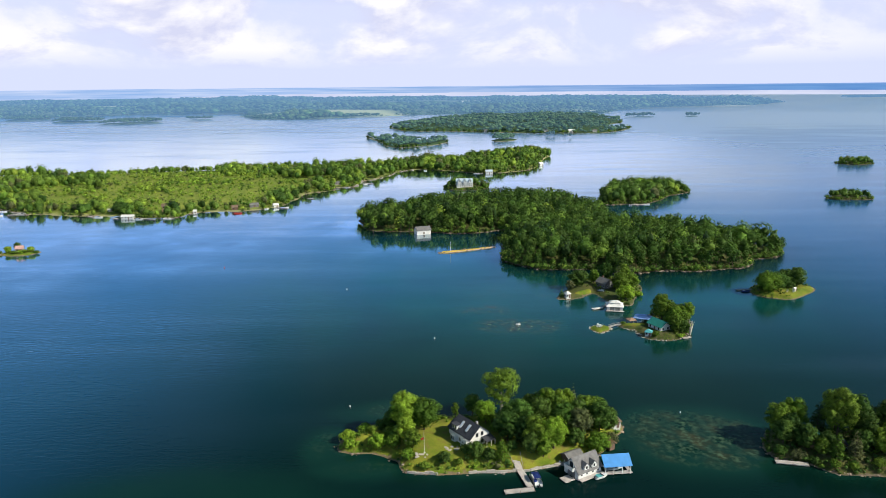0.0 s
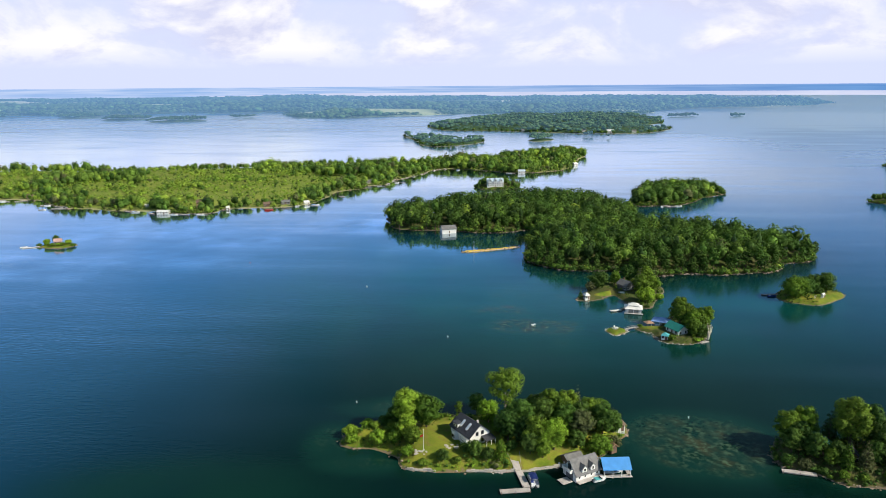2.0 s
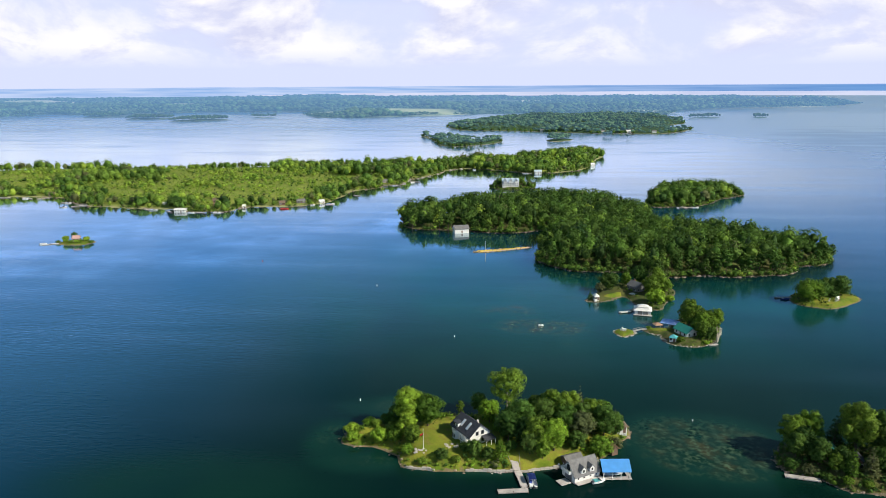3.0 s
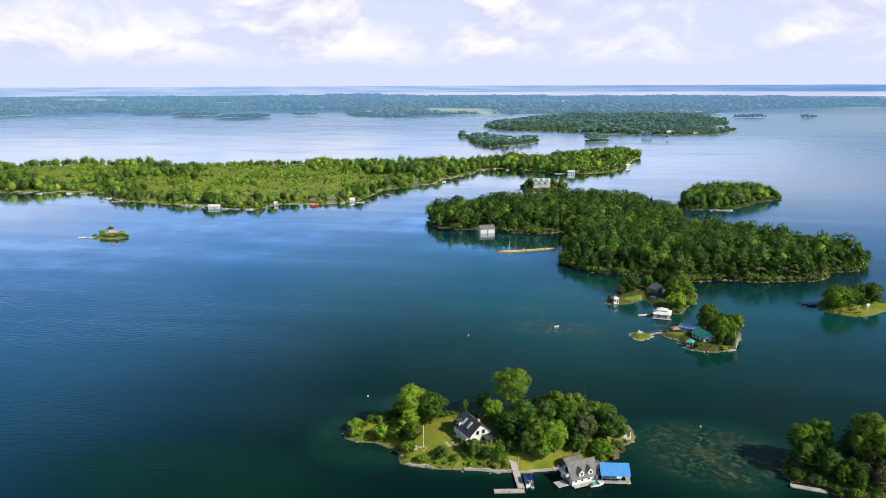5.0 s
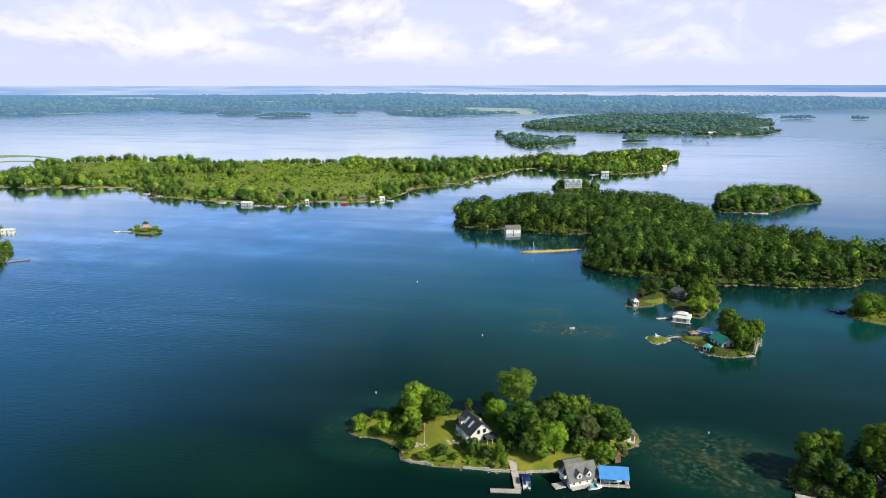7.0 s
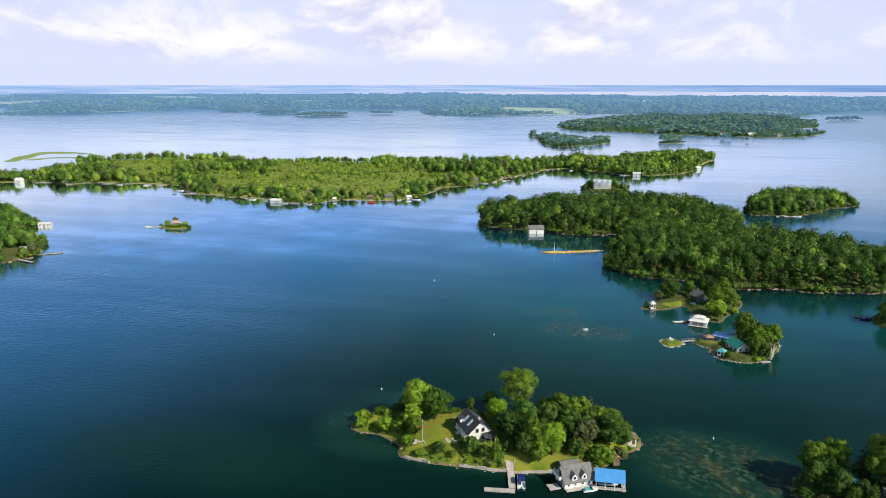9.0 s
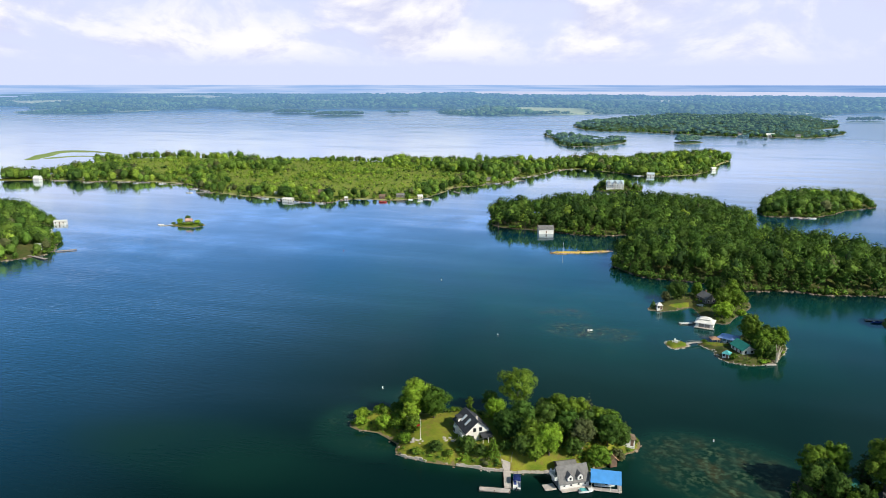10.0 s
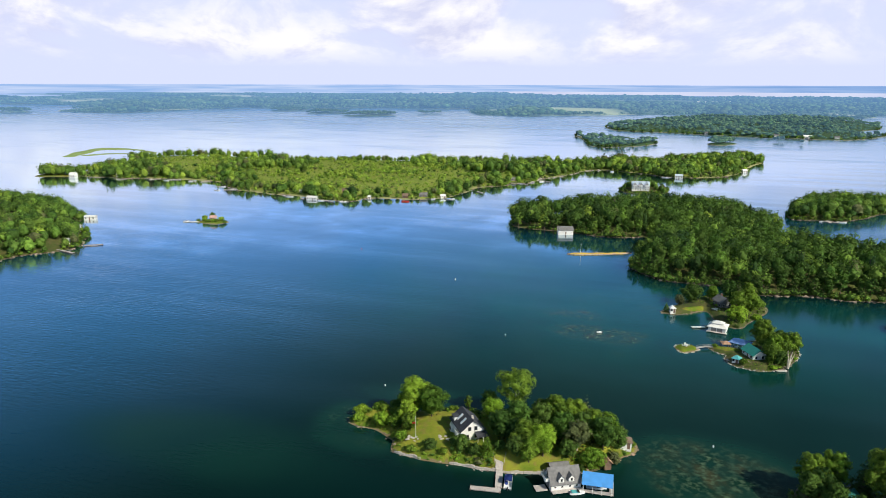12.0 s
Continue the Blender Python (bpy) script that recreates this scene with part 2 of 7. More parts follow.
def ground_material(name, grass, dry, soil, shore, top=0.7):
    """Turf with worn soil, bare stone and sand towards the waterline."""
    m, nt, b = material(name, 0.95, 0.0, 0.15)
    big = noise_fac(nt, 0.09, 4, lo=0.40, hi=0.62, space="World")
    mid = noise_fac(nt, 0.5, 5, lo=0.48, hi=0.70, space="World")
    fine = noise_fac(nt, 5.0, 4, lo=0.25, hi=0.75, space="World")
    c = blend(nt, big, grass, dry)
    c = blend(nt, maths(nt, "MULTIPLY", mid, 0.75), c, soil)
    geo = nt.nodes.new("ShaderNodeNewGeometry")
    sep = nt.nodes.new("ShaderNodeSeparateXYZ")
    nt.links.new(geo.outputs["Position"], sep.inputs[0])
    h = maths(nt, "ADD", sep.outputs["Z"], maths(nt, "MULTIPLY", mid, -0.5))
    r = nt.nodes.new("ShaderNodeMapRange")
    r.inputs["From Min"].default_value, r.inputs["From Max"].default_value = top, 0.25 * top
    nt.links.new(h, r.inputs["Value"])
    c = blend(nt, r.outputs[0], c, shore)
    grain = maths(nt, "ADD", maths(nt, "MULTIPLY", fine, 0.5), 0.72)
    grey = nt.nodes.new("ShaderNodeCombineColor")
    for i in range(3):
        nt.links.new(grain, grey.inputs[i])
    c = blend(nt, 1.0, c, grey.outputs[0], "MULTIPLY")
    nt.links.new(c, b.inputs["Base Color"])
    bumped(nt, b, fine, 0.6, 0.12)
    return m


LAWN = ground_material("lawn", (0.10, 0.165, 0.014), (0.24, 0.25, 0.030), (0.20, 0.15, 0.045), (0.20, 0.155, 0.09), 0.32)
FOREST_FLOOR = ground_material("forest_floor", (0.06, 0.085, 0.02), (0.10, 0.105, 0.03), (0.12, 0.09, 0.05), (0.15, 0.12, 0.085), 0.22)
SCRUB_FLOOR = ground_material("scrub_floor", (0.17, 0.24, 0.035), (0.25, 0.29, 0.05), (0.15, 0.14, 0.05), (0.34, 0.32, 0.17), 0.5)
FAR_FLOOR = ground_material("far_forest_floor", (0.045, 0.095, 0.045), (0.060, 0.110, 0.050), (0.055, 0.080, 0.040), (0.30, 0.28, 0.20), 0.6)
MARSH = ground_material("marsh_grass", (0.22, 0.32, 0.10), (0.28, 0.35, 0.13), (0.20, 0.27, 0.09), (0.24, 0.31, 0.11), 0.05)


def far_ground_material():
    m, nt, b = material("far_country", 0.95, 0.0, 0.1)
    big = noise_fac(nt, 0.004, 4, stretch=(0.5, 1, 1), lo=0.53, hi=0.58, space="World")
    mid = noise_fac(nt, 0.02, 6, lo=0.3, hi=0.7, space="World")
    c = blend(nt, mid, (0.06, 0.12, 0.05), (0.15, 0.20, 0.09))
    tilled = nt.nodes.new("ShaderNodeAttribute")
    tilled.attribute_name = "field"
    c = blend(nt, tilled.outputs["Fac"], c, blend(nt, big, (0.46, 0.50, 0.28), (0.66, 0.64, 0.48)))
    nt.links.new(c, b.inputs["Base Color"])
    return m


# mainland ground, with the same haze mixed in as emission
FAR_GROUND = haze_glow(far_ground_material(), 0.26, 0.72, HAZE_BLUE)


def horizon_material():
    """The last ridges of land, their blue haze painted as emission."""
    m, nt, b = material("ridge_haze_glow", 1.0, 0.0, 0.0)
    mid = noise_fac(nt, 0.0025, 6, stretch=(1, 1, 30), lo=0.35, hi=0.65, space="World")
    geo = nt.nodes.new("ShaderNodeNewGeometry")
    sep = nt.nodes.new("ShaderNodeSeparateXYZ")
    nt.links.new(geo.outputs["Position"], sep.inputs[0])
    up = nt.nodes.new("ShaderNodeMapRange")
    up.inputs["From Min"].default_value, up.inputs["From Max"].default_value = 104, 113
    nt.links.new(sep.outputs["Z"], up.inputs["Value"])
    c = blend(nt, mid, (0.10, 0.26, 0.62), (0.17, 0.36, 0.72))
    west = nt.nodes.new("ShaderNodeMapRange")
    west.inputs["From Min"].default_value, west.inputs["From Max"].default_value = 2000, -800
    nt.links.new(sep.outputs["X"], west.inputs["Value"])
    # paler haze painted in westward and towards the top
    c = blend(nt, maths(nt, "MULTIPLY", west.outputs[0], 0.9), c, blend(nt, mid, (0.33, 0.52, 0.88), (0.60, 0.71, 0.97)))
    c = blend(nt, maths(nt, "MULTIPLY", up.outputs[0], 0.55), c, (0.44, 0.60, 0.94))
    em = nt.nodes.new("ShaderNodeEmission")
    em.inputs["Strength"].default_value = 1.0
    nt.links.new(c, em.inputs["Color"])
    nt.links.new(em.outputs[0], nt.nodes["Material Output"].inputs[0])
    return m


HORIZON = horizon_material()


def water_material():
    m, nt, b = material("lake_water", 0.1, 0.0, 0.5)
    b.inputs["IOR"].default_value = 1.33
    at = nt.nodes.new("ShaderNodeAttribute")
    at.attribute_name = "shoal"
    shoal = at.outputs["Fac"]
    weed = noise_fac(nt, 0.16, 7, lo=0.38, hi=0.66, space="World")
    weed_fine = noise_fac(nt, 0.45, 9, lo=0.46, hi=0.64, space="World")
    drift = noise_fac(nt, 0.010, 5, lo=0.3, hi=0.7, space="World")
    blue = blend(nt, drift, (0.0045, 0.0540, 0.1300), (0.0070, 0.0700, 0.1620))
    green = blend(nt, drift, (0.0010, 0.0105, 0.0098), (0.0014, 0.0140, 0.0130))
    # the bed rises towards the near islands and the water turns from blue to green
    geo = nt.nodes.new("ShaderNodeNewGeometry")
    sep = nt.nodes.new("ShaderNodeSeparateXYZ")
    nt.links.new(geo.outputs["Position"], sep.inputs[0])
    rise = nt.nodes.new("ShaderNodeMapRange")
    rise.interpolation_type = "SMOOTHSTEP"
    rise.inputs["From Min"].default_value, rise.inputs["From Max"].default_value = -170, 15
    nt.links.new(maths(nt, "SUBTRACT", maths(nt, "MULTIPLY", sep.outputs["X"], 0.9), maths(nt, "MULTIPLY", sep.outputs["Y"], 0.35)), rise.inputs["Value"])
    off = nt.nodes.new("ShaderNodeMapRange")
    off.interpolation_type = "SMOOTHSTEP"
    off.inputs["From Min"].default_value, off.inputs["From Max"].default_value = 420, 90
    nt.links.new(sep.outputs["Y"], off.inputs["Value"])
    deeper = nt.nodes.new("ShaderNodeMapRange")
    deeper.interpolation_type = "SMOOTHSTEP"
    deeper.inputs["From Min"].default_value, deeper.inputs["From Max"].default_value = 225, 390
    deeper.inputs["To Min"].default_value, deeper.inputs["To Max"].default_value = 1.0, 0.35
    nt.links.new(maths(nt, "ADD", sep.outputs["X"], maths(nt, "MULTIPLY", sep.outputs["Y"], 0.25)), deeper.inputs["Value"])
    deep = blend(nt, maths(nt, "MULTIPLY", maths(nt, "MULTIPLY", rise.outputs[0], off.outputs[0]), deeper.outputs[0]), blue, green)
    # dark reflection of the wooded shores painted into the base colour
    shore_reflection = nt.nodes.new("ShaderNodeAttribute")
    shore_reflection.attribute_name = "shore_reflection"
    deep = blend(nt, shore_reflection.outputs["Fac"], deep, (0.0006, 0.0095, 0.0062))
    r1 = nt.nodes.new("ShaderNodeMapRange")
    r1.inputs["From Min"].default_value, r1.inputs["From Max"].default_value = 0.0, 0.55
    nt.links.new(shoal, r1.inputs["Value"])
    murk = nt.nodes.new("ShaderNodeMapRange")
    murk.inputs["From Min"].default_value, murk.inputs["From Max"].default_value = 130, 20
    nt.links.new(sep.outputs["Y"], murk.inputs["Value"])
    shallow = blend(nt, murk.outputs[0], (0.0012, 0.062, 0.058), (0.0040, 0.030, 0.022))
    c = blend(nt, r1.outputs[0], deep, shallow)
    r2 = nt.nodes.new("ShaderNodeMapRange")
    r2.inputs["From Min"].default_value, r2.inputs["From Max"].default_value = 0.5, 1.0
    nt.links.new(shoal, r2.inputs["Value"])
    mud = noise_fac(nt, 0.09, 4, lo=0.42, hi=0.60, space="World")
    bed = blend(nt, weed_fine, blend(nt, mud, (0.006, 0.026, 0.014), (0.040, 0.042, 0.020)), (0.075, 0.120, 0.066))
    patch = maths(nt, "MULTIPLY", r2.outputs[0], maths(nt, "ADD", maths(nt, "MULTIPLY", weed, 0.8), 0.2))
    c = blend(nt, patch, c, bed)
    nt.links.new(c, b.inputs["Base Color"])
    b.inputs["Specular IOR Level"].default_value = 0.0
    # calm lanes and ruffled water; small wave trains that cross at an angle
    lanes = noise_fac(nt, 0.0065, 5, stretch=(0.8, 1.7, 1), lo=0.36, hi=0.64, space="World", rot=0.35)
    streak = noise_fac(nt, 0.014, 5, stretch=(0.30, 2.0, 1), lo=0.42, hi=0.62, space="World", rot=-0.22)
    gust = noise_fac(nt, 0.028, 3, stretch=(1, 1.5, 1), lo=0.38, hi=0.62, space="World", rot=0.6)
    chop = noise_fac(nt, 0.46, 3, stretch=(0.42, 1.25, 1), lo=0.2, hi=0.8, space="World", rot=0.40)
    chop2 = noise_fac(nt, 0.52, 3, stretch=(0.40, 1.25, 1), lo=0.2, hi=0.8, space="World", rot=-0.30)
    mixed_chop = maths(nt, "ADD", maths(nt, "MULTIPLY", chop, maths(nt, "ADD", maths(nt, "MULTIPLY", gust, 1.0), 0.25)),
                       maths(nt, "MULTIPLY", chop2, maths(nt, "SUBTRACT", 1.15, gust)))
    swell = noise_fac(nt, 0.10, 2, stretch=(0.7, 1.3, 1), lo=0.2, hi=0.8, space="World", rot=0.3)
    height = maths(nt, "ADD", maths(nt, "MULTIPLY", mixed_chop, maths(nt, "ADD", maths(nt, "MULTIPLY", lanes, 0.8), 0.55)), maths(nt, "MULTIPLY", swell, 0.35))
    bp = nt.nodes.new("ShaderNodeBump")
    bp.inputs["Strength"].default_value, bp.inputs["Distance"].default_value = 0.22, 0.30
    fade = nt.nodes.new("ShaderNodeMapRange")
    fade.inputs["From Min"].default_value, fade.inputs["From Max"].default_value = -40, 240
    fade.inputs["To Min"].default_value, fade.inputs["To Max"].default_value = 0.31, 0.06
    nt.links.new(sep.outputs["Y"], fade.inputs["Value"])
    nt.links.new(maths(nt, "MULTIPLY", fade.outputs[0], maths(nt, "SUBTRACT", 1.0, maths(nt, "MULTIPLY", rise.outputs[0], 0.62))), bp.inputs["Strength"])
    nt.links.new(height, bp.inputs["Height"])
    # mirror of the sky, stronger at a glancing look
    gloss = nt.nodes.new("ShaderNodeBsdfGlossy")
    gloss.inputs["Color"].default_value = (0.87, 0.95, 1.0, 1)
    rough = maths(nt, "ADD", maths(nt, "MULTIPLY", maths(nt, "MULTIPLY", lanes, streak), 0.09), 0.03)
    # far off, waves too small to see blur what the water mirrors
    blur = nt.nodes.new("ShaderNodeMapRange")
    blur.inputs["From Min"].default_value, blur.inputs["From Max"].default_value = 600, 1700
    blur.inputs["To Min"].default_value, blur.inputs["To Max"].default_value = 0.0, 0.22
    nt.links.new(sep.outputs["Y"], blur.inputs["Value"])
    breeze = nt.nodes.new("ShaderNodeMapRange")
    breeze.inputs["From Min"].default_value, breeze.inputs["From Max"].default_value = -170, 300
    breeze.inputs["To Min"].default_value, breeze.inputs["To Max"].default_value = 0.0, 0.14
    nt.links.new(maths(nt, "SUBTRACT", sep.outputs["X"], maths(nt, "MULTIPLY", sep.outputs["Y"], 0.35)), breeze.inputs["Value"])
    rough = maths(nt, "ADD", maths(nt, "ADD", rough, blur.outputs[0]), breeze.outputs[0])
    nt.links.new(rough, gloss.inputs["Roughness"])
    nt.links.new(bp.outputs[0], gloss.inputs["Normal"])
    calm, ruffled = nt.nodes.new("ShaderNodeFresnel"), nt.nodes.new("ShaderNodeFresnel")
    for f in (calm, ruffled):
        f.inputs["IOR"].default_value = 1.33
    nt.links.new(bp.outputs[0], ruffled.inputs["Normal"])
    f = maths(nt, "ADD", maths(nt, "MULTIPLY", calm.outputs[0], 0.9), maths(nt, "MULTIPLY", ruffled.outputs[0], 0.9))
    f = maths(nt, "SUBTRACT", f, 0.075)
    f = maths(nt, "MULTIPLY", f, maths(nt, "ADD", maths(nt, "MULTIPLY", maths(nt, "MULTIPLY", lanes, streak), 0.30), 0.94))
    # open water to the east is ruffled by the wind and mirrors less
    wind = nt.nodes.new("ShaderNodeMapRange")
    wind.interpolation_type = "SMOOTHSTEP"
    wind.inputs["From Min"].default_value, wind.inputs["From Max"].default_value = -170, 300
    wind.inputs["To Min"].default_value, wind.inputs["To Max"].default_value = 1.30, 0.72
    nt.links.new(maths(nt, "SUBTRACT", sep.outputs["X"], maths(nt, "MULTIPLY", sep.outputs["Y"], 0.35)), wind.inputs["Value"])
    # mirror strength raised with distance
    distant_mirror = nt.nodes.new("ShaderNodeMapRange")
    distant_mirror.inputs["From Min"].default_value, distant_mirror.inputs["From Max"].default_value = 1500, 3000
    distant_mirror.inputs["To Max"].default_value = 0.42
    nt.links.new(sep.outputs["Y"], distant_mirror.inputs["Value"])
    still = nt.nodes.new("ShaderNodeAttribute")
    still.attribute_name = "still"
    f = maths(nt, "MULTIPLY", f, maths(nt, "ADD", maths(nt, "ADD", wind.outputs[0], distant_mirror.outputs[0]), maths(nt, "MULTIPLY", still.outputs["Fac"], maths(nt, "ADD", maths(nt, "MULTIPLY", gust, 0.30), 0.30))))
    f = maths(nt, "MINIMUM", f, 0.97)
    mx = nt.nodes.new("ShaderNodeMixShader")
    nt.links.new(maths(nt, "MAXIMUM", f, 0.0), mx.inputs[0])
    nt.links.new(b.outputs[0], mx.inputs[1])
    nt.links.new(gloss.outputs[0], mx.inputs[2])
    nt.links.new(mx.outputs[0], nt.nodes["Material Output"].inputs[0])
    return m


WATER = water_material()


def sky_glow_water_material():
    """Water at the edge of sight, its bright mirrored sky painted as emission."""
    m, nt, b = material("sky_glow_water", 0.3, 0.0, 0.3)
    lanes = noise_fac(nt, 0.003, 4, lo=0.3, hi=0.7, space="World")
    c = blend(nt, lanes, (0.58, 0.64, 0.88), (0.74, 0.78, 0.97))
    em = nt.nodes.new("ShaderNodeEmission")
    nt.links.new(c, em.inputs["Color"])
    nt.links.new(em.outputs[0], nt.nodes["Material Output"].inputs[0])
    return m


SKY_GLOW_WATER = sky_glow_water_material()
# ---------------------------------------------------------------- mesh tools
def mesh_of(name, verts, tris, mats, index=None, smooth=False, attrs=None, normals=None):
    """A mesh from arrays of corners and triangles."""
    verts, tris = np.asarray(verts, np.float32), np.asarray(tris, np.int32)
    me = bpy.data.meshes.new(name)
    me.vertices.add(len(verts))
    me.vertices.foreach_set("co", verts.ravel())
    me.loops.add(3 * len(tris))
    me.loops.foreach_set("vertex_index", tris.ravel())
    me.polygons.add(len(tris))
    me.polygons.foreach_set("loop_start", np.arange(0, 3 * len(tris), 3, dtype=np.int32))
    for m in mats:
        me.materials.append(m)
    if index is not None:
        me.polygons.foreach_set("material_index", np.asarray(index, np.int32))
    me.polygons.foreach_set("use_smooth", np.full(len(tris), smooth, dtype=bool))
    for key, values in (attrs or {}).items():
        me.attributes.new(key, "FLOAT", "POINT").data.foreach_set("value", np.asarray(values, np.float32))
    if normals is not None:
        me.attributes.new("custom_normal", "FLOAT_VECTOR", "POINT").data.foreach_set("vector", np.asarray(normals, np.float32).ravel())
    me.update(calc_edges=True)
    return me


def thing(name, x, y, z=0.0, turn=0.0, label="", category="", group=""):
    """An Empty at a thing's base that parents its parts."""
    ob = new(name)
    ob.empty_display_size = 0.3
    ob.matrix_world = pose(x, y, z, 0, 0, turn)
    return tagged(ob, label, category, group)


def part(name, data, material, parent, label=""):
    """One mesh object under a thing or a part; data: a bmesh or a mesh."""
    if isinstance(data, bmesh.types.BMesh):
        me = bpy.data.meshes.new(name)
        data.to_mesh(me)
        data.free()
        me.materials.append(material)
    else:
        me = data
    ob = new(name, me)
    ob.parent = parent
    return tagged(ob, label)


def box(bm, x0, x1, y0, y1, z0, z1):
    v = [bm.verts.new((x, y, z)) for x in (x0, x1) for y in (y0, y1) for z in (z0, z1)]
    for f in ((0, 1, 3, 2), (4, 6, 7, 5), (0, 4, 5, 1), (2, 3, 7, 6), (0, 2, 6, 4), (1, 5, 7, 3)):
        bm.faces.new([v[i] for i in f])
    return bm


def slab(x0, x1, y0, y1, z0, z1, bevel=0.0):
    bm = box(bmesh.new(), x0, x1, y0, y1, z0, z1)
    if bevel:
        bmesh.ops.bevel(bm, geom=bm.edges[:], offset=bevel, segments=1, affect="EDGES")
    return bm


def rod(bm, a, b, r0, r1=None, sides=8):
    """A tapered round bar from a to b."""
    a, b = Vector(a), Vector(b)
    r1 = r0 if r1 is None else r1
    q = (b - a).to_track_quat("Z", "Y")
    rings = []
    for p, r in ((a, r0), (b, r1)):
        rings.append([bm.verts.new(p + q @ Vector((r * math.cos(i * math.tau / sides), r * math.sin(i * math.tau / sides), 0))) for i in range(sides)])
    for i in range(sides):
        j = (i + 1) % sides
        bm.faces.new((rings[0][i], rings[0][j], rings[1][j], rings[1][i]))
    bm.faces.new(rings[0][::-1])
    bm.faces.new(rings[1])
    return bm


def prism(points, y0, y1):
    """An outline in x and z, drawn out along y."""
    bm = bmesh.new()
    a = [bm.verts.new((x, y0, z)) for x, z in points]
    b = [bm.verts.new((x, y1, z)) for x, z in points]
    n = len(points)
    for i in range(n):
        j = (i + 1) % n
        bm.faces.new((a[i], a[j], b[j], b[i]))
    bm.faces.new(a[::-1])
    bm.faces.new(b)
    bmesh.ops.recalc_face_normals(bm, faces=bm.faces[:])
    return bm


def value_noise(x, y, seed):
    """Smooth noise from 0 to 1 on the unit lattice."""
    x, y = np.asarray(x, float), np.asarray(y, float)
    i, j = np.floor(x), np.floor(y)
    u, v = x - i, y - j
    u, v = u * u * (3 - 2 * u), v * v * (3 - 2 * v)

    def lattice(a, b):
        s = np.sin(a * 127.1 + b * 311.7 + seed * 74.7) * 43758.5453
        return s - np.floor(s)

    return (lattice(i, j) * (1 - u) + lattice(i + 1, j) * u) * (1 - v) + (lattice(i, j + 1) * (1 - u) + lattice(i + 1, j + 1) * u) * v


def fbm(x, y, size, seed=1, octaves=4):
    """Fractal noise from about -1 to 1; size: metres of its largest swells."""
    total, amp, out = 0.0, 1.0, 0.0
    x, y = np.asarray(x, float) / size, np.asarray(y, float) / size
    for o in range(octaves):
        out = out + amp * (2 * value_noise(x * 2**o, y * 2**o, seed + o) - 1)
        total, amp = total + amp, amp * 0.5
    return out / total * 1.6


# ---------------------------------------------------------------- the plan of the islands
HUB = np.array([72.0, -242.0, 119.7])
NEAR_KM, EDGE = 3200.0, 1650.0


def settle_far(v):
    """Draws country past 3.2 km in towards the hub along its line of sight, so that the horizon stays within 4.85 km."""
    v = np.asarray(v, float).copy()
    d = np.hypot(v[:, 0] - HUB[0], v[:, 1] - HUB[1])
    far = d > NEAR_KM
    s = np.ones(len(v))
    s[far] = (NEAR_KM + EDGE * (1 - NEAR_KM / d[far])) / d[far]
    return HUB + (v - HUB) * s[:, None]


def smooth_loop(points, per=6):
    """A closed curve through the points."""
    p = np.array(points, float)
    a, b, c, d = np.roll(p, 1, 0), p, np.roll(p, -1, 0), np.roll(p, -2, 0)
    out = []
    for t in np.arange(per) / per:
        out.append(0.5 * (2 * b + (c - a) * t + (2 * a - 5 * b + 4 * c - d) * t**2 + (3 * b - a - 3 * c + d) * t**3))
    return np.stack(out, 1).reshape(-1, 2)


def inside_by(x, y, loop):
    """How many metres a place lies inside the loop; negative outside."""
    x, y = np.asarray(x, float).ravel(), np.asarray(y, float).ravel()
    best, odd = np.full(x.shape, 1e12), np.zeros(x.shape, bool)
    for (ax, ay), (bx, by) in zip(loop, np.roll(loop, -1, 0)):
        dx, dy = bx - ax, by - ay
        t = np.clip(((x - ax) * dx + (y - ay) * dy) / (dx * dx + dy * dy + 1e-9), 0, 1)
        best = np.minimum(best, (x - ax - t * dx) ** 2 + (y - ay - t * dy) ** 2)
        cross = (ay > y) != (by > y)
        odd ^= cross & (x < ax + (y - ay) * dx / (dy if dy else 1e-9))
    return np.sqrt(best) * np.where(odd, 1, -1)


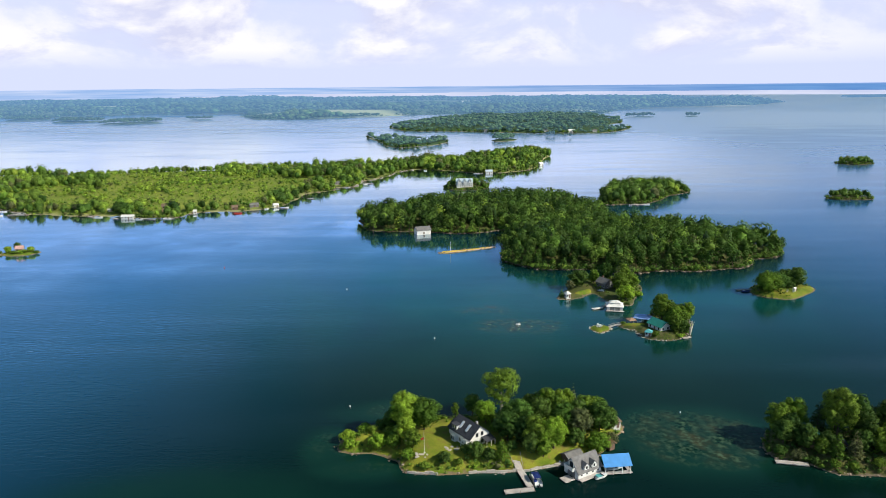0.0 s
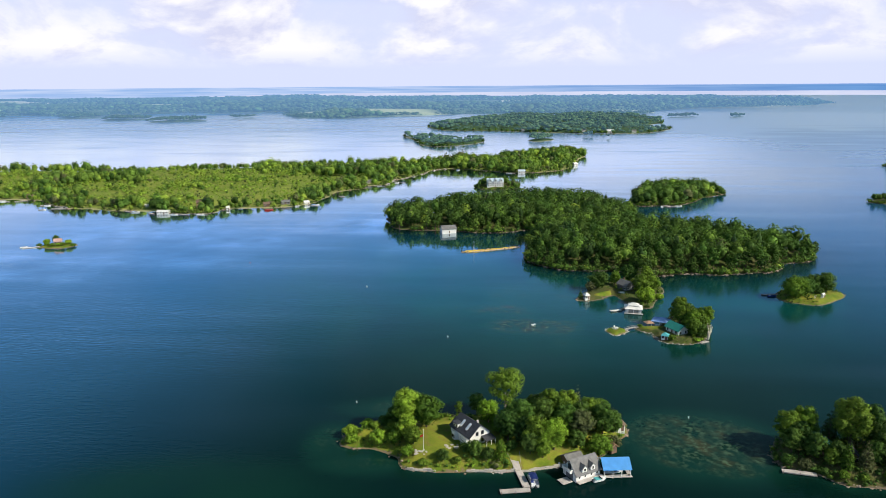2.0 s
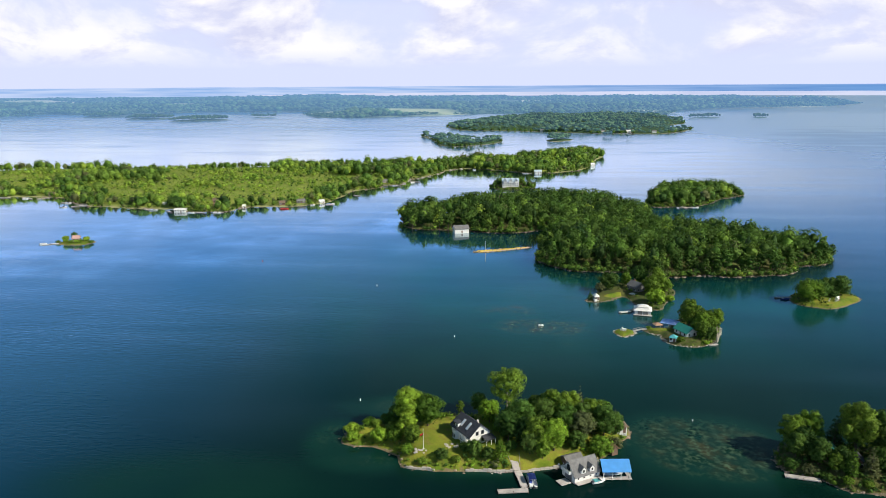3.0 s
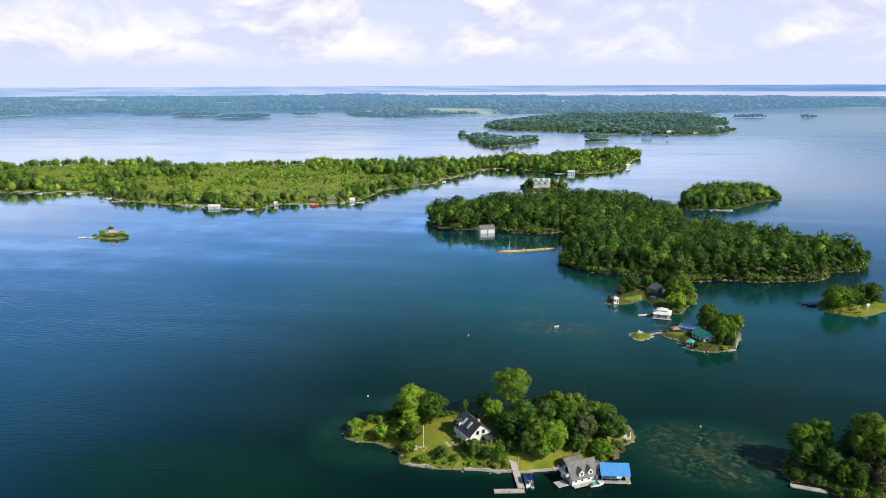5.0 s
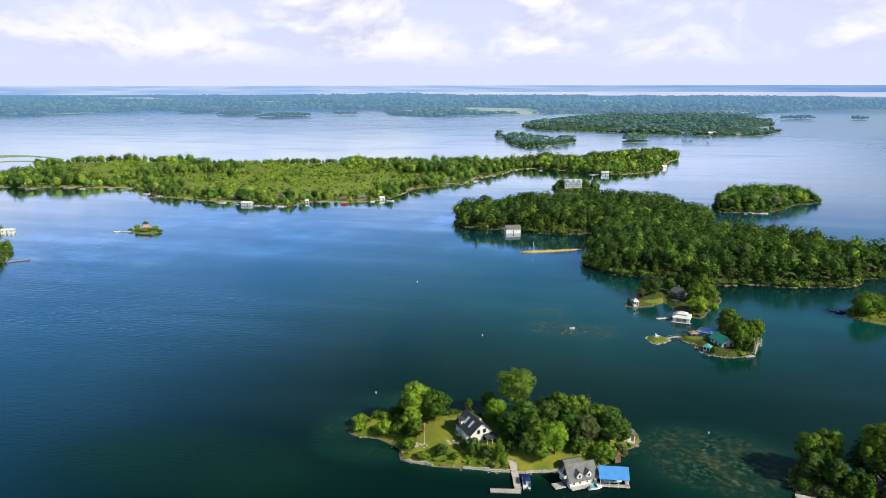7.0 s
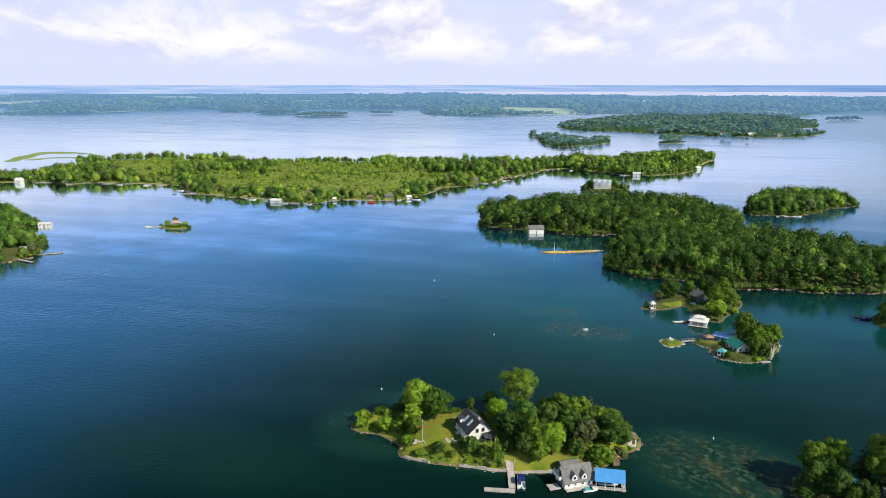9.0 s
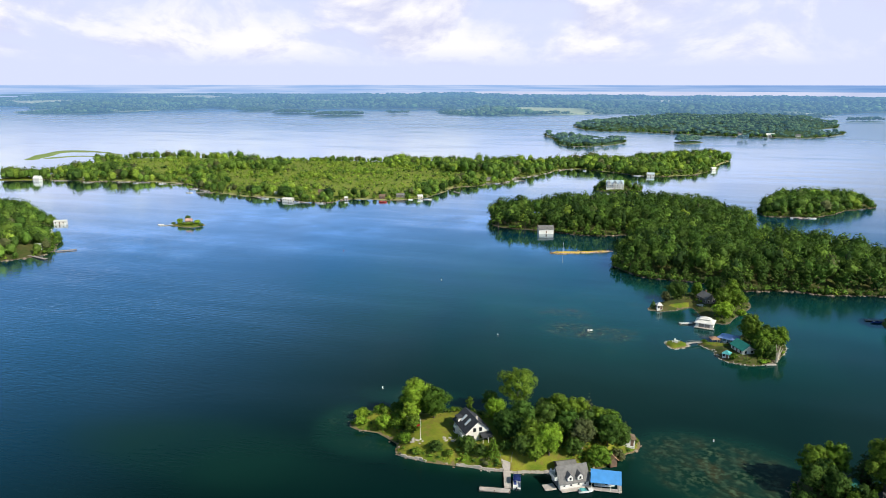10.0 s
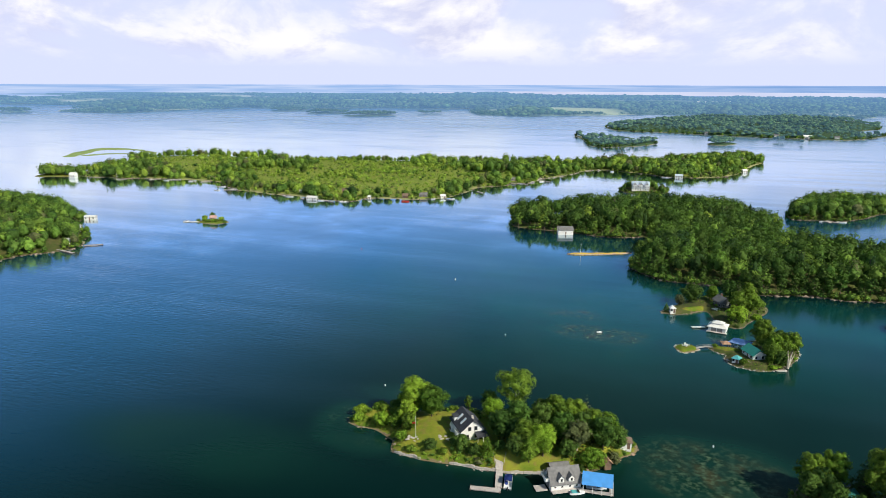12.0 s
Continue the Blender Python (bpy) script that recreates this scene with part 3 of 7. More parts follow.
class Island:
    def __init__(self, points, top, bank, ragged=1.5, swell=30.0, seed=1, lakes=False):
        self.lakes = lakes
        self.loop, self.top, self.bank, self.ragged, self.swell, self.seed = smooth_loop(points), top, bank, ragged, swell, seed

    def inside(self, x, y):
        x, y = np.asarray(x, float).ravel(), np.asarray(y, float).ravel()
        return inside_by(x, y, self.loop) + self.ragged * fbm(x, y, 9 * max(1, self.ragged), self.seed, 3)

    def height(self, x, y):
        x, y = np.asarray(x, float).ravel(), np.asarray(y, float).ravel()
        s = self.inside(x, y)
        t = np.clip(s / self.bank, 0, 1)
        z = 0.25 * np.clip(s, 0, 1) + self.top * t * t * (3 - 2 * t) * (1 + 0.18 * fbm(x, y, self.swell, self.seed + 5, 3))
        if self.lakes:
            z = np.where((s > 900) & (fbm(x / 3.0, y, 700, self.seed + 9, 4) > 0.42), -3.0, z)
        return np.where(s > 0, z, np.maximum(s * 0.35, -1.6))

    def z(self, x, y):
        return float(self.height([x], [y])[0])

    def build(self, name, mat, step, label, attrs=None):
        lo, hi = self.loop.min(0) - 2 * step - 4, self.loop.max(0) + 2 * step + 4
        nx, ny = int((hi[0] - lo[0]) / step) + 2, int((hi[1] - lo[1]) / step) + 2
        gx, gy = np.meshgrid(lo[0] + step * np.arange(nx), lo[1] + step * np.arange(ny), indexing="ij")
        z = self.height(gx, gy)
        v = np.c_[gx.ravel(), gy.ravel(), z]
        i = (np.arange(nx - 1)[:, None] * ny + np.arange(ny - 1)[None]).ravel()
        tris = np.concatenate([np.c_[i, i + ny, i + ny + 1], np.c_[i, i + ny + 1, i + 1]])
        tris = tris[z[tris].max(1) > -1.2]
        used = np.unique(tris)
        index = np.zeros(len(v), int)
        index[used] = np.arange(len(used))
        ob = new(name, mesh_of(name, settle_far(v[used]), index[tris], [mat], smooth=True, attrs=attrs(v[used, 0], v[used, 1]) if attrs else None))
        return tagged(ob, label, "ground", kind="structure")

    def scatter(self, spacing, rng, least=2.0, most=1e9, seed=0):
        """Places on a jittered grid, between least and most metres from the shore."""
        lo, hi = self.loop.min(0), self.loop.max(0)
        gx, gy = np.meshgrid(np.arange(lo[0], hi[0], spacing), np.arange(lo[1], hi[1], spacing), indexing="ij")
        x = gx.ravel() + rng.uniform(-0.45, 0.45, gx.size) * spacing
        y = gy.ravel() + rng.uniform(-0.45, 0.45, gx.size) * spacing
        s = self.inside(x, y)
        ok = (s > least) & (s < most)
        return np.c_[x[ok], y[ok], self.height(x[ok], y[ok]), s[ok]]


COTTAGE_ISLE = Island([(0, -32), (5, -35), (11, -35), (20, -39), (24, -46), (33, -48), (45, -47.5), (58, -47), (71, -44), (80, -41), (88, -36.5), (95, -27), (100, -21),
                       (99, -14), (92, -10), (80, -8), (66, -6), (52, -8), (36, -10), (24, -15), (10, -19), (1, -23)], 3.1, 7.0, 0.9, 25, 3)
EAST_ISLE = Island([(144, -33), (145, -41), (153, -44), (159, -49), (170, -51), (185, -52), (205, -48), (215, -36), (205, -24), (185, -22), (165, -22), (150, -22)], 2.5, 6, 0.9, 25, 4)
HUT_ISLE = Island([(102, 135), (108, 132), (116, 136), (124, 143), (128, 132), (134, 122), (141, 121), (147, 135), (154, 150), (156, 162), (150, 172), (136, 176), (118, 166),
                   (108, 148)], 1.5, 5, 0.8, 20, 5)
TEAL_ISLE = Island([(125, 89), (128, 83), (132, 81), (131, 76), (135, 69), (141, 67), (147, 67), (153, 71), (158, 77), (162, 86), (164, 97), (160, 106), (152, 108), (144, 104),
                    (140, 96), (134, 90)], 1.2, 4, 0.5, 20, 6)
PATIO_ISLE = Island([(110, 84), (113, 78), (118, 80), (121, 85), (117, 89), (112, 88)], 0.8, 2, 0.3, 10, 7)
LAWN_ISLE = Island([(219, 150), (217, 137), (224, 132), (233, 129), (243, 135), (257, 148), (256, 156), (246, 160), (230, 160)], 1.3, 5, 0.6, 20, 8)
WOODED_ISLE = Island([(-41, 383), (-33, 350), (-25, 328), (-8, 322), (12, 323), (30, 320), (53, 315), (75, 320), (92, 328), (86, 300), (84, 280), (79, 228), (88, 211), (103, 199),
                      (125, 197), (140, 195), (152, 185), (166, 187), (183, 192), (201, 190), (219, 194), (237, 199), (254, 219), (272, 227), (285, 250), (280, 262), (262, 275),
                      (245, 292), (225, 308), (195, 318), (172, 326), (178, 345), (188, 372), (186, 398), (170, 425), (150, 445), (105, 470), (57, 445), (20, 430), (-12, 395)],
                     5.0, 30, 2.0, 70, 9)
POINT_ISLE = Island([(201, 451), (212, 446), (226, 449), (244, 452), (264, 472), (282, 497), (314, 527), (312, 540), (298, 558), (270, 568), (240, 556), (218, 525), (204, 485)],
                    3, 14, 1.5, 50, 10)
LONG_ISLE = Island([(-645, 456), (-583, 453), (-543, 466), (-508, 470), (-442, 472), (-405, 445), (-371, 421), (-313, 410), (-274, 403), (-242, 396), (-214, 400), (-205, 421),
                    (-155, 433), (-128, 466), (-117, 537), (-96, 562), (-93, 586), (-72, 596), (-68, 633), (-42, 679), (-21, 744), (9, 757), (49, 739), (86, 716), (128, 719),
                    (164, 750), (178, 790), (190, 830), (224, 965), (222, 1030), (180, 1035), (130, 981), (63, 896), (-17, 840), (-106, 805), (-199, 812), (-282, 781),
                    (-398, 756), (-498, 725), (-618, 735), (-700, 705), (-718, 655), (-690, 558), (-680, 500)], 4.0, 60, 3.0, 120, 11)
MARSH_FLAT = Island([(-866, 640), (-912, 719), (-926, 776), (-847, 784), (-770, 746), (-735, 708), (-742, 704), (-782, 732), (-845, 762), (-896, 760), (-890, 719), (-852, 650)], 0.3, 6, 7.0, 30, 12)
WILLOW_ISLE = Island([(-692, 432), (-672, 436), (-650, 446), (-652, 462), (-680, 470), (-705, 466)], 0.8, 6, 1.5, 40, 13)
WEST_ISLE = Island([(-335, 70), (-330, 100), (-327, 113), (-315, 127), (-312, 144), (-326, 160), (-338, 177), (-356, 189), (-382, 204), (-398, 230), (-416, 245), (-440, 258),
                    (-490, 285), (-545, 290), (-620, 280), (-680, 220), (-640, 130), (-520, 60), (-400, 45)], 5, 35, 2.0, 60, 14)
RED_ISLE = Island([(-294, 255), (-285, 250), (-272, 252), (-267, 262), (-278, 268), (-290, 265)], 1.0, 4, 0.5, 20, 15)
MANOR_ISLE = Island([(38, 575), (50, 556), (72, 556), (90, 570), (88, 592), (66, 602), (44, 595)], 4, 12, 1.0, 30, 16)
PINE_ISLE = Island([(-70, 1145), (-22, 1144), (33, 1200), (52, 1290), (20, 1310), (-60, 1310), (-110, 1350), (-134, 1440), (-140, 1400), (-95, 1260)], 3, 15, 3, 60, 17)
BROAD_ISLE = Island([(-112, 1805), (-65, 1640), (63, 1600), (151, 1560), (250, 1515), (352, 1500), (440, 1495), (543, 1640), (520, 1720), (500, 1800), (600, 1950), (640, 2200),
                     (560, 2400), (400, 2480), (150, 2380), (-40, 2100)], 8, 60, 5, 150, 18)
SKERRY = Island([(145, 1277), (171, 1260), (202, 1300), (200, 1330), (165, 1330)], 1.5, 8, 2, 40, 19)
FAR_EAST_A = Island([(626, 790), (640, 776), (668, 776), (683, 788), (672, 808), (640, 808)], 2, 8, 1.5, 30, 20)
FAR_EAST_B = Island([(441, 475), (450, 464), (478, 464), (489, 472), (480, 490), (455, 490)], 2, 6, 1.2, 30, 21)
# ---------------------------------------------------------------- water, one sheet to the horizon
def build_water():
    ang = np.radians(np.r_[np.arange(-42, 64, 0.55), np.arange(64, 318, 6.0)])
    rad = np.r_[0.5, np.arange(30, 150, 30), np.arange(150, 760, 3.8), np.geomspace(765, 3200, 60), np.geomspace(3300, 26000, 40)]
    a, r = np.meshgrid(ang, rad, indexing="ij")
    x, y = HUB[0] - r * np.sin(a), HUB[1] + r * np.cos(a)
    v = np.c_[x.ravel(), y.ravel(), np.zeros(x.size)]
    shoal = np.zeros(len(v))
    near = np.hypot(v[:, 0] - 100, v[:, 1] - 150) < 700
    px, py = v[near, 0], v[near, 1]
    s = np.zeros(len(px))
    wob = fbm(px, py, 22, 31, 4)
    for isle, reach, most in ((COTTAGE_ISLE, 3.0, 0.62), (EAST_ISLE, 3, 0.5), (HUT_ISLE, 5, 0.55), (TEAL_ISLE, 5, 0.55), (PATIO_ISLE, 3, 0.55), (LAWN_ISLE, 5, 0.4), (WOODED_ISLE, 6, 0.3),
                              (POINT_ISLE, 12, 0.4), (RED_ISLE, 4, 0.4), (WEST_ISLE, 6, 0.3), (LONG_ISLE, 8, 0.2)):
        d = -inside_by(px, py, isle.loop)
        s = np.maximum(s, most * np.exp(-np.clip(d + 2.5 * wob, 0, None) / reach))
    for cx, cy, rx, ry, most in ((123, -25, 31, 25, 1.0), (8, -44, 17, 8, 0.62), (-4, -30, 9, 14, 0.6), (16, -4, 24, 10, 0.66), (-40, -62, 50, 20, 0.35), (62, 175, 85, 120, 0.50), (250, 385, 75, 70, 0.22), (215, 130, 40, 30, 0.45),
                                 (75, 90, 30, 13, 0.95), (90, 175, 20, 10, 0.85), (58, 116, 20, 8, 0.80), (102, 140, 16, 8, 0.78), (185, 70, 70, 60, 0.15), (90, 185, 190, 190, 0.46)):
        q = ((px - cx) / rx) ** 2 + ((py - cy) / ry) ** 2
        s = np.maximum(s, most * np.exp(-(q**2)) * (1 + 0.35 * wob))
    # shoals dimmed here so the wooded shore's painted reflection stays dark
    d = -inside_by(px, py, WOODED_ISLE.loop)
    s *= 1 - 0.92 * np.exp(-np.clip(d - 6, 0, None) / 20)
    shoal[near] = np.clip(s, 0, 1)
    # mask of the painted reflection: strongest at each shore, fading outward
    shore_reflection = np.zeros(len(v))
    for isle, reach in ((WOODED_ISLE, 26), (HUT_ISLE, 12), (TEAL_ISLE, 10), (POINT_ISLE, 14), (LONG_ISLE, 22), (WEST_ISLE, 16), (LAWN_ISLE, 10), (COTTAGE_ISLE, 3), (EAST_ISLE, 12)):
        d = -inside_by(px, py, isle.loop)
        shore_reflection[near] = np.maximum(shore_reflection[near], 0.85 * np.exp(-np.clip(d + 4 * wob, 0, None) / reach))
    still = np.zeros(len(v))
    for cx, cy, rx, ry in ((-45, 345, 70, 40), (-235, 305, 75, 45), (-150, 275, 60, 30), (22, 262, 45, 36), (-300, 190, 110, 45), (-185, 215, 75, 30)):
        q = ((px - cx) / rx) ** 2 + ((py - cy) / ry) ** 2
        still[near] = np.maximum(still[near], np.exp(-q) * np.clip(1 + 0.8 * wob, 0, 1.6))
    na, nr = len(ang), len(rad)
    i, j = np.meshgrid(np.arange(na), np.arange(nr - 1), indexing="ij")
    i, j = i.ravel(), j.ravel()
    p, q = i * nr + j, ((i + 1) % na) * nr + j
    tris = np.concatenate([np.c_[p, p + 1, q + 1], np.c_[p, q + 1, q]])
    # past 7.6 km the sheet takes the glowing, painted sky reflection
    ob = new("water", mesh_of("water", settle_far(v), tris, [WATER, SKY_GLOW_WATER], (np.hypot(v[tris, 0] - HUB[0], v[tris, 1] - HUB[1]).min(1) > 7600).astype(int), smooth=True, attrs={"shoal": shoal, "shore_reflection": shore_reflection, "still": still}))
    tagged(ob, "dark blue-green lake water with ripples and pale shoals", "water", kind="structure")


build_water()

# ---------------------------------------------------------------- land
COTTAGE_ISLE.build("ground_cottage_island", LAWN, 1.0, "grassy island ground with a stony shore")
EAST_ISLE.build("ground_east_island", FOREST_FLOOR, 1.2, "shaded wooded island ground")
HUT_ISLE.build("ground_hut_island", FOREST_FLOOR, 1.2, "low grassy islet with rocky edges")
TEAL_ISLE.build("ground_teal_island", FOREST_FLOOR, 0.9, "low grassy islet edged with stone")
PATIO_ISLE.build("ground_patio_islet", LAWN, 0.6, "tiny round grass islet with a stone rim")
LAWN_ISLE.build("ground_lawn_islet", LAWN, 1.2, "low islet with a mown lawn")
WOODED_ISLE.build("ground_wooded_island", FOREST_FLOOR, 3.0, "forest floor of a large wooded island")
POINT_ISLE.build("ground_point_island", FOREST_FLOOR, 3.0, "wooded island ground with a sandy edge")
LONG_ISLE.build("ground_long_island", SCRUB_FLOOR, 6.0, "bright green scrub on a long low island")
MARSH_FLAT.build("ground_marsh", MARSH, 5.0, "pale green reed marsh just above the water")
Island([(-850, 662), (-838, 705), (-790, 716), (-742, 690), (-756, 682), (-795, 700), (-822, 690), (-832, 660)], 0.3, 6, 6.0, 25, 13).build("ground_marsh", MARSH, 4.0, "pale green reed bed just above the water")
WILLOW_ISLE.build("ground_willow_islet", LAWN, 2.0, "low grassy islet at a dock")
WEST_ISLE.build("ground_west_island", FOREST_FLOOR, 4.0, "wooded island ground with a rocky edge")
RED_ISLE.build("ground_red_islet", LAWN, 1.2, "tiny rocky islet with rough grass")
MANOR_ISLE.build("ground_manor_islet", FOREST_FLOOR, 2.0, "small wooded islet ground")
PINE_ISLE.build("ground_pine_island", FAR_FLOOR, 6.0, "far wooded island ground")
BROAD_ISLE.build("ground_broad_island", FAR_FLOOR, 15.0, "far broad wooded island ground")
SKERRY.build("ground_skerry", FAR_FLOOR, 5.0, "small far wooded islet ground")
FAR_EAST_A.build("ground_far_islet", FOREST_FLOOR, 3.0, "small wooded islet ground")
FAR_EAST_B.build("ground_far_islet", FOREST_FLOOR, 3.0, "small wooded islet ground")

MAINLAND = Island([(-6500, 3300), (-3300, 2800), (-2480, 2080), (-2151, 2060), (-2089, 2357), (-2065, 2694), (-2172, 2936), (-1700, 2690), (-1600, 2830), (-1437, 3050), (-1236, 3120), (-953, 3090), (-840, 2850), (-775, 2620),
                   (-559, 2370), (-150, 2570), (55, 2688), (350, 2720), (640, 2560), (869, 3008), (1129, 3350), (1648, 3482), (2030, 3941), (2150, 4200), (2000, 4700), (1900, 5600), (1400, 5900),
                   (55, 5900), (-1100, 6300), (-2000, 6900), (-4300, 6600), (-6500, 6000)], 17, 260, 25, 520, 40, lakes=True)


def open_fields(x, y):
    """Where the far country is farmed: above zero in a field."""
    return fbm(np.asarray(x) / 2.6, y, 340, 95, 3) - 0.44


MAINLAND.build("ground_mainland", FAR_GROUND, 50.0, "far wooded mainland shore with pale fields", lambda x, y: {"field": np.clip(open_fields(x, y) * 8, 0, 1)})


def far_isle(name, x0, y0, x1, y1, depth, seed):
    """A small wooded island far off, from its two ends and its depth."""
    a, b = np.array([x0, y0], float), np.array([x1, y1], float)
    u = (b - a) / np.linalg.norm(b - a)
    n = np.array([-u[1], u[0]])
    n = n if n[1] > 0 else -n
    c, half = (a + b) / 2, np.linalg.norm(b - a) / 2
    ring = [tuple(c + u * half * math.cos(k) + n * (depth / 2) * (1 + math.sin(k))) for k in np.arange(0, math.tau - 0.01, math.tau / 8)]
    isle = Island(ring, 4, 25, 3, 60, seed)
    isle.build(name, FAR_GROUND, 8.0, "small far wooded island ground")
    return isle


FAR_ISLES = [far_isle("ground_far_island", *row) for row in (
    (-1372, 2273, -1205, 2325, 60, 51), (-1110, 2110, -945, 2240, 60, 52), (-918, 2395, -838, 2424, 25, 53), (931, 2294, 989, 2329, 30, 54), (-2640, 1915, -2520, 1962, 70, 55),
    (1830, 3740, 1890, 3755, 30, 56), (-1640, 2440, -1500, 2520, 60, 57), (710, 2290, 830, 2340, 30, 58), (3120, 5150, 3700, 5250, 120, 59), (282, 1390, 310, 1395, 12, 60), (325, 1335, 340, 1340, 8, 61))]


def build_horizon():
    """Ridges of land all round at the edge of sight, glowing haze blue."""
    ang = np.radians(np.arange(0, 360, 0.5))
    deg = np.degrees(ang)
    rows = []
    for r0, h in ((11600, 0), (11800, 14), (12500, 24), (15500, 38), (20000, 58), (26000, 72)):
        wob = fbm(deg, deg * 0 + r0, 9, 71, 4)
        west = np.clip(np.where(deg > 180, deg - 360, deg) / 30, 0, 1)
        d = r0 * (1 + ((0.05 + 0.22 * west) * wob - 0.30 * west if r0 < 12000 else 0))
        x, y = HUB[0] - d * np.sin(ang), HUB[1] + d * np.cos(ang)
        z = h * (1 + (0.25 if h < 20 else 0.09) * fbm(deg, deg * 0, 3, int(r0 / 100), 4)) + (-8 if h == 0 else 0)
        rows.append(np.c_[x, y, z])
    v, n = np.concatenate(rows), len(ang)
    tris = []
    for k in range(len(rows) - 1):
        i = np.arange(n)
        j = (i + 1) % n
        tris += [np.c_[k * n + i, (k + 1) * n + i, (k + 1) * n + j], np.c_[k * n + i, (k + 1) * n + j, k * n + j]]
    ob = new("hazed_ridges", mesh_of("hazed_ridges", settle_far(v), np.concatenate(tris)[:, ::-1], [HORIZON], smooth=True))
    tagged(ob, "low ridge of land along the horizon in glowing haze blue", "distance", kind="structure")


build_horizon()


# ---------------------------------------------------------------- trees
def ball(detail):
    bm = bmesh.new()
    bmesh.ops.create_icosphere(bm, subdivisions=detail, radius=1.0)
    v = np.array([p.co[:] for p in bm.verts])
    f = np.array([[p.index for p in face.verts] for face in bm.faces])
    bm.free()
    return v, f


BALLS = {1: ball(1), 2: ball(2)}


def unit(rng, n):
    d = rng.normal(size=(n, 3))
    return d / np.linalg.norm(d, axis=1)[:, None]


def leaves_on(rng, lobes, count, size, droop=0.0, rough=1.0, small=False):
    """Small four-cornered leaf sprays over the outside of a crown's lobes."""
    c, r = np.array([q[:3] for q in lobes]), np.array([q[3] for q in lobes])
    pick = rng.choice(len(lobes), int(count * 1.7), p=r**2 / (r**2).sum())
    d = unit(rng, len(pick))
    d[:, 2] = np.where(rng.random(len(pick)) < 0.55, np.abs(d[:, 2]), d[:, 2])
    # leaves gather in sprays of six that reach out unevenly
    spray = np.arange(len(pick)) // 6 * 6
    pick, d = pick[spray], d[spray] + 0.20 * unit(rng, len(pick))
    d /= np.linalg.norm(d, axis=1)[:, None]
    reach = (0.80 + rough * (0.46 * rng.random(len(pick)) ** 1.5 - 0.08))[spray] + rng.uniform(-0.06, 0.06, len(pick))
    p = c[pick] + d * (r[pick] * reach)[:, None] * np.array([1, 1, 0.9])
    gap = np.linalg.norm(p[:, None] - c[None], axis=2) / r[None]
    gap[np.arange(len(pick)), pick] = 9
    ok = np.flatnonzero(gap.min(1) > 0.78)[:count]
    p, d = p[ok], d[ok]
    n = d + (0.2 + 0.45 * rough) * unit(rng, len(p)) + np.array([0, 0, 0.25])
    n /= np.linalg.norm(n, axis=1)[:, None]
    t = np.cross(n, np.cross(d * 0.7 + unit(rng, len(p)) + [0, 0, 0.35], n))
    t /= np.linalg.norm(t, axis=1)[:, None] + 1e-9
    t[:, 2] -= droop
    b = np.cross(n, t)
    s = (size * rng.uniform(0.6, 1.3, len(p)))[:, None]
    if small:
        tip = np.stack([p - t * s, p + b * s * 0.95 + n * s * 0.2, p + t * s], 1)
        bend = d + 0.45 * n + 0.55 * unit(rng, len(p))
        k = 3 * np.arange(len(p))[:, None]
        return tip.reshape(-1, 3), k + [0, 2, 1], np.repeat(bend / np.linalg.norm(bend, axis=1)[:, None], 3, axis=0)
    quad = np.stack([p - t * s, p + b * s * 0.52 + n * s * 0.14, p + t * s * 1.25 + d * s * 0.35 * rough, p - b * s * 0.52 + n * s * 0.14], 1)
    k = 4 * np.arange(len(p))[:, None]
    # the sprays of one bough catch the light as a rounded mass
    bend = d + 0.45 * n + 0.60 * unit(rng, len(p))
    bend /= np.linalg.norm(bend, axis=1)[:, None]
    return quad.reshape(-1, 3), np.concatenate([k + [0, 2, 1], k + [0, 3, 2]]), np.repeat(bend, 4, axis=0)


def join(pieces):
    v, f, m, n = [], [], [], 0
    for pv, pf, pn in pieces:
        v.append(pv)
        f.append(pf + n)
        m.append(pn)
        n += len(pv)
    return np.concatenate(v), np.concatenate(f), np.concatenate(m)


def crown(seed, h, r, base, lobes, leaves, size, core=1, lean=0.0, droop=0.0, narrow=1.0, rough=1.0, vase=False, solid=(0.50, 0.76)):
    """A crown of rounded, uneven lobes; h: the tree's height, base: where the crown begins."""
    rng = np.random.default_rng(seed)
    mid, half = (h + base) / 2, (h - base) / 2
    out = []
    for k in range(lobes):
        a, lev = k * 2.4 + rng.uniform(0, 1.2), (k + 0.5) / lobes * 2 - 1
        wide = math.sqrt(max(0.05, 1 - (lev * 0.93) ** 2)) * (1.0 if lev < 0.2 else narrow)
        if vase:
            wide = 0.45 + 0.55 * min(1.0, (lev + 1) / 1.1) - 0.45 * max(0.0, lev - 0.45)
        rr = r * (rng.uniform(0.24, 0.42) if lobes > 12 else rng.uniform(0.34, 0.54)) * (0.72 + 0.28 * wide)
        off = max(0.0, r * wide - rr) * rng.uniform(0.55, 1.1)
        out.append((off * math.cos(a) + lean * lev, off * math.sin(a), mid + lev * max(0.1, half - rr * 0.8), rr))
    out.append((0, 0, mid, r * 0.55))
    bv, bf = BALLS[core]
    pieces = []
    for x, y, z, rr in out:
        pieces.append((bv * (rr * rng.uniform(*solid, (len(bv), 1))) * [1, 1, 0.9] + [x, y, z], bf, bv))
    if leaves:
        pieces.append(leaves_on(rng, out, leaves, size, droop, rough))
    return join(pieces), out


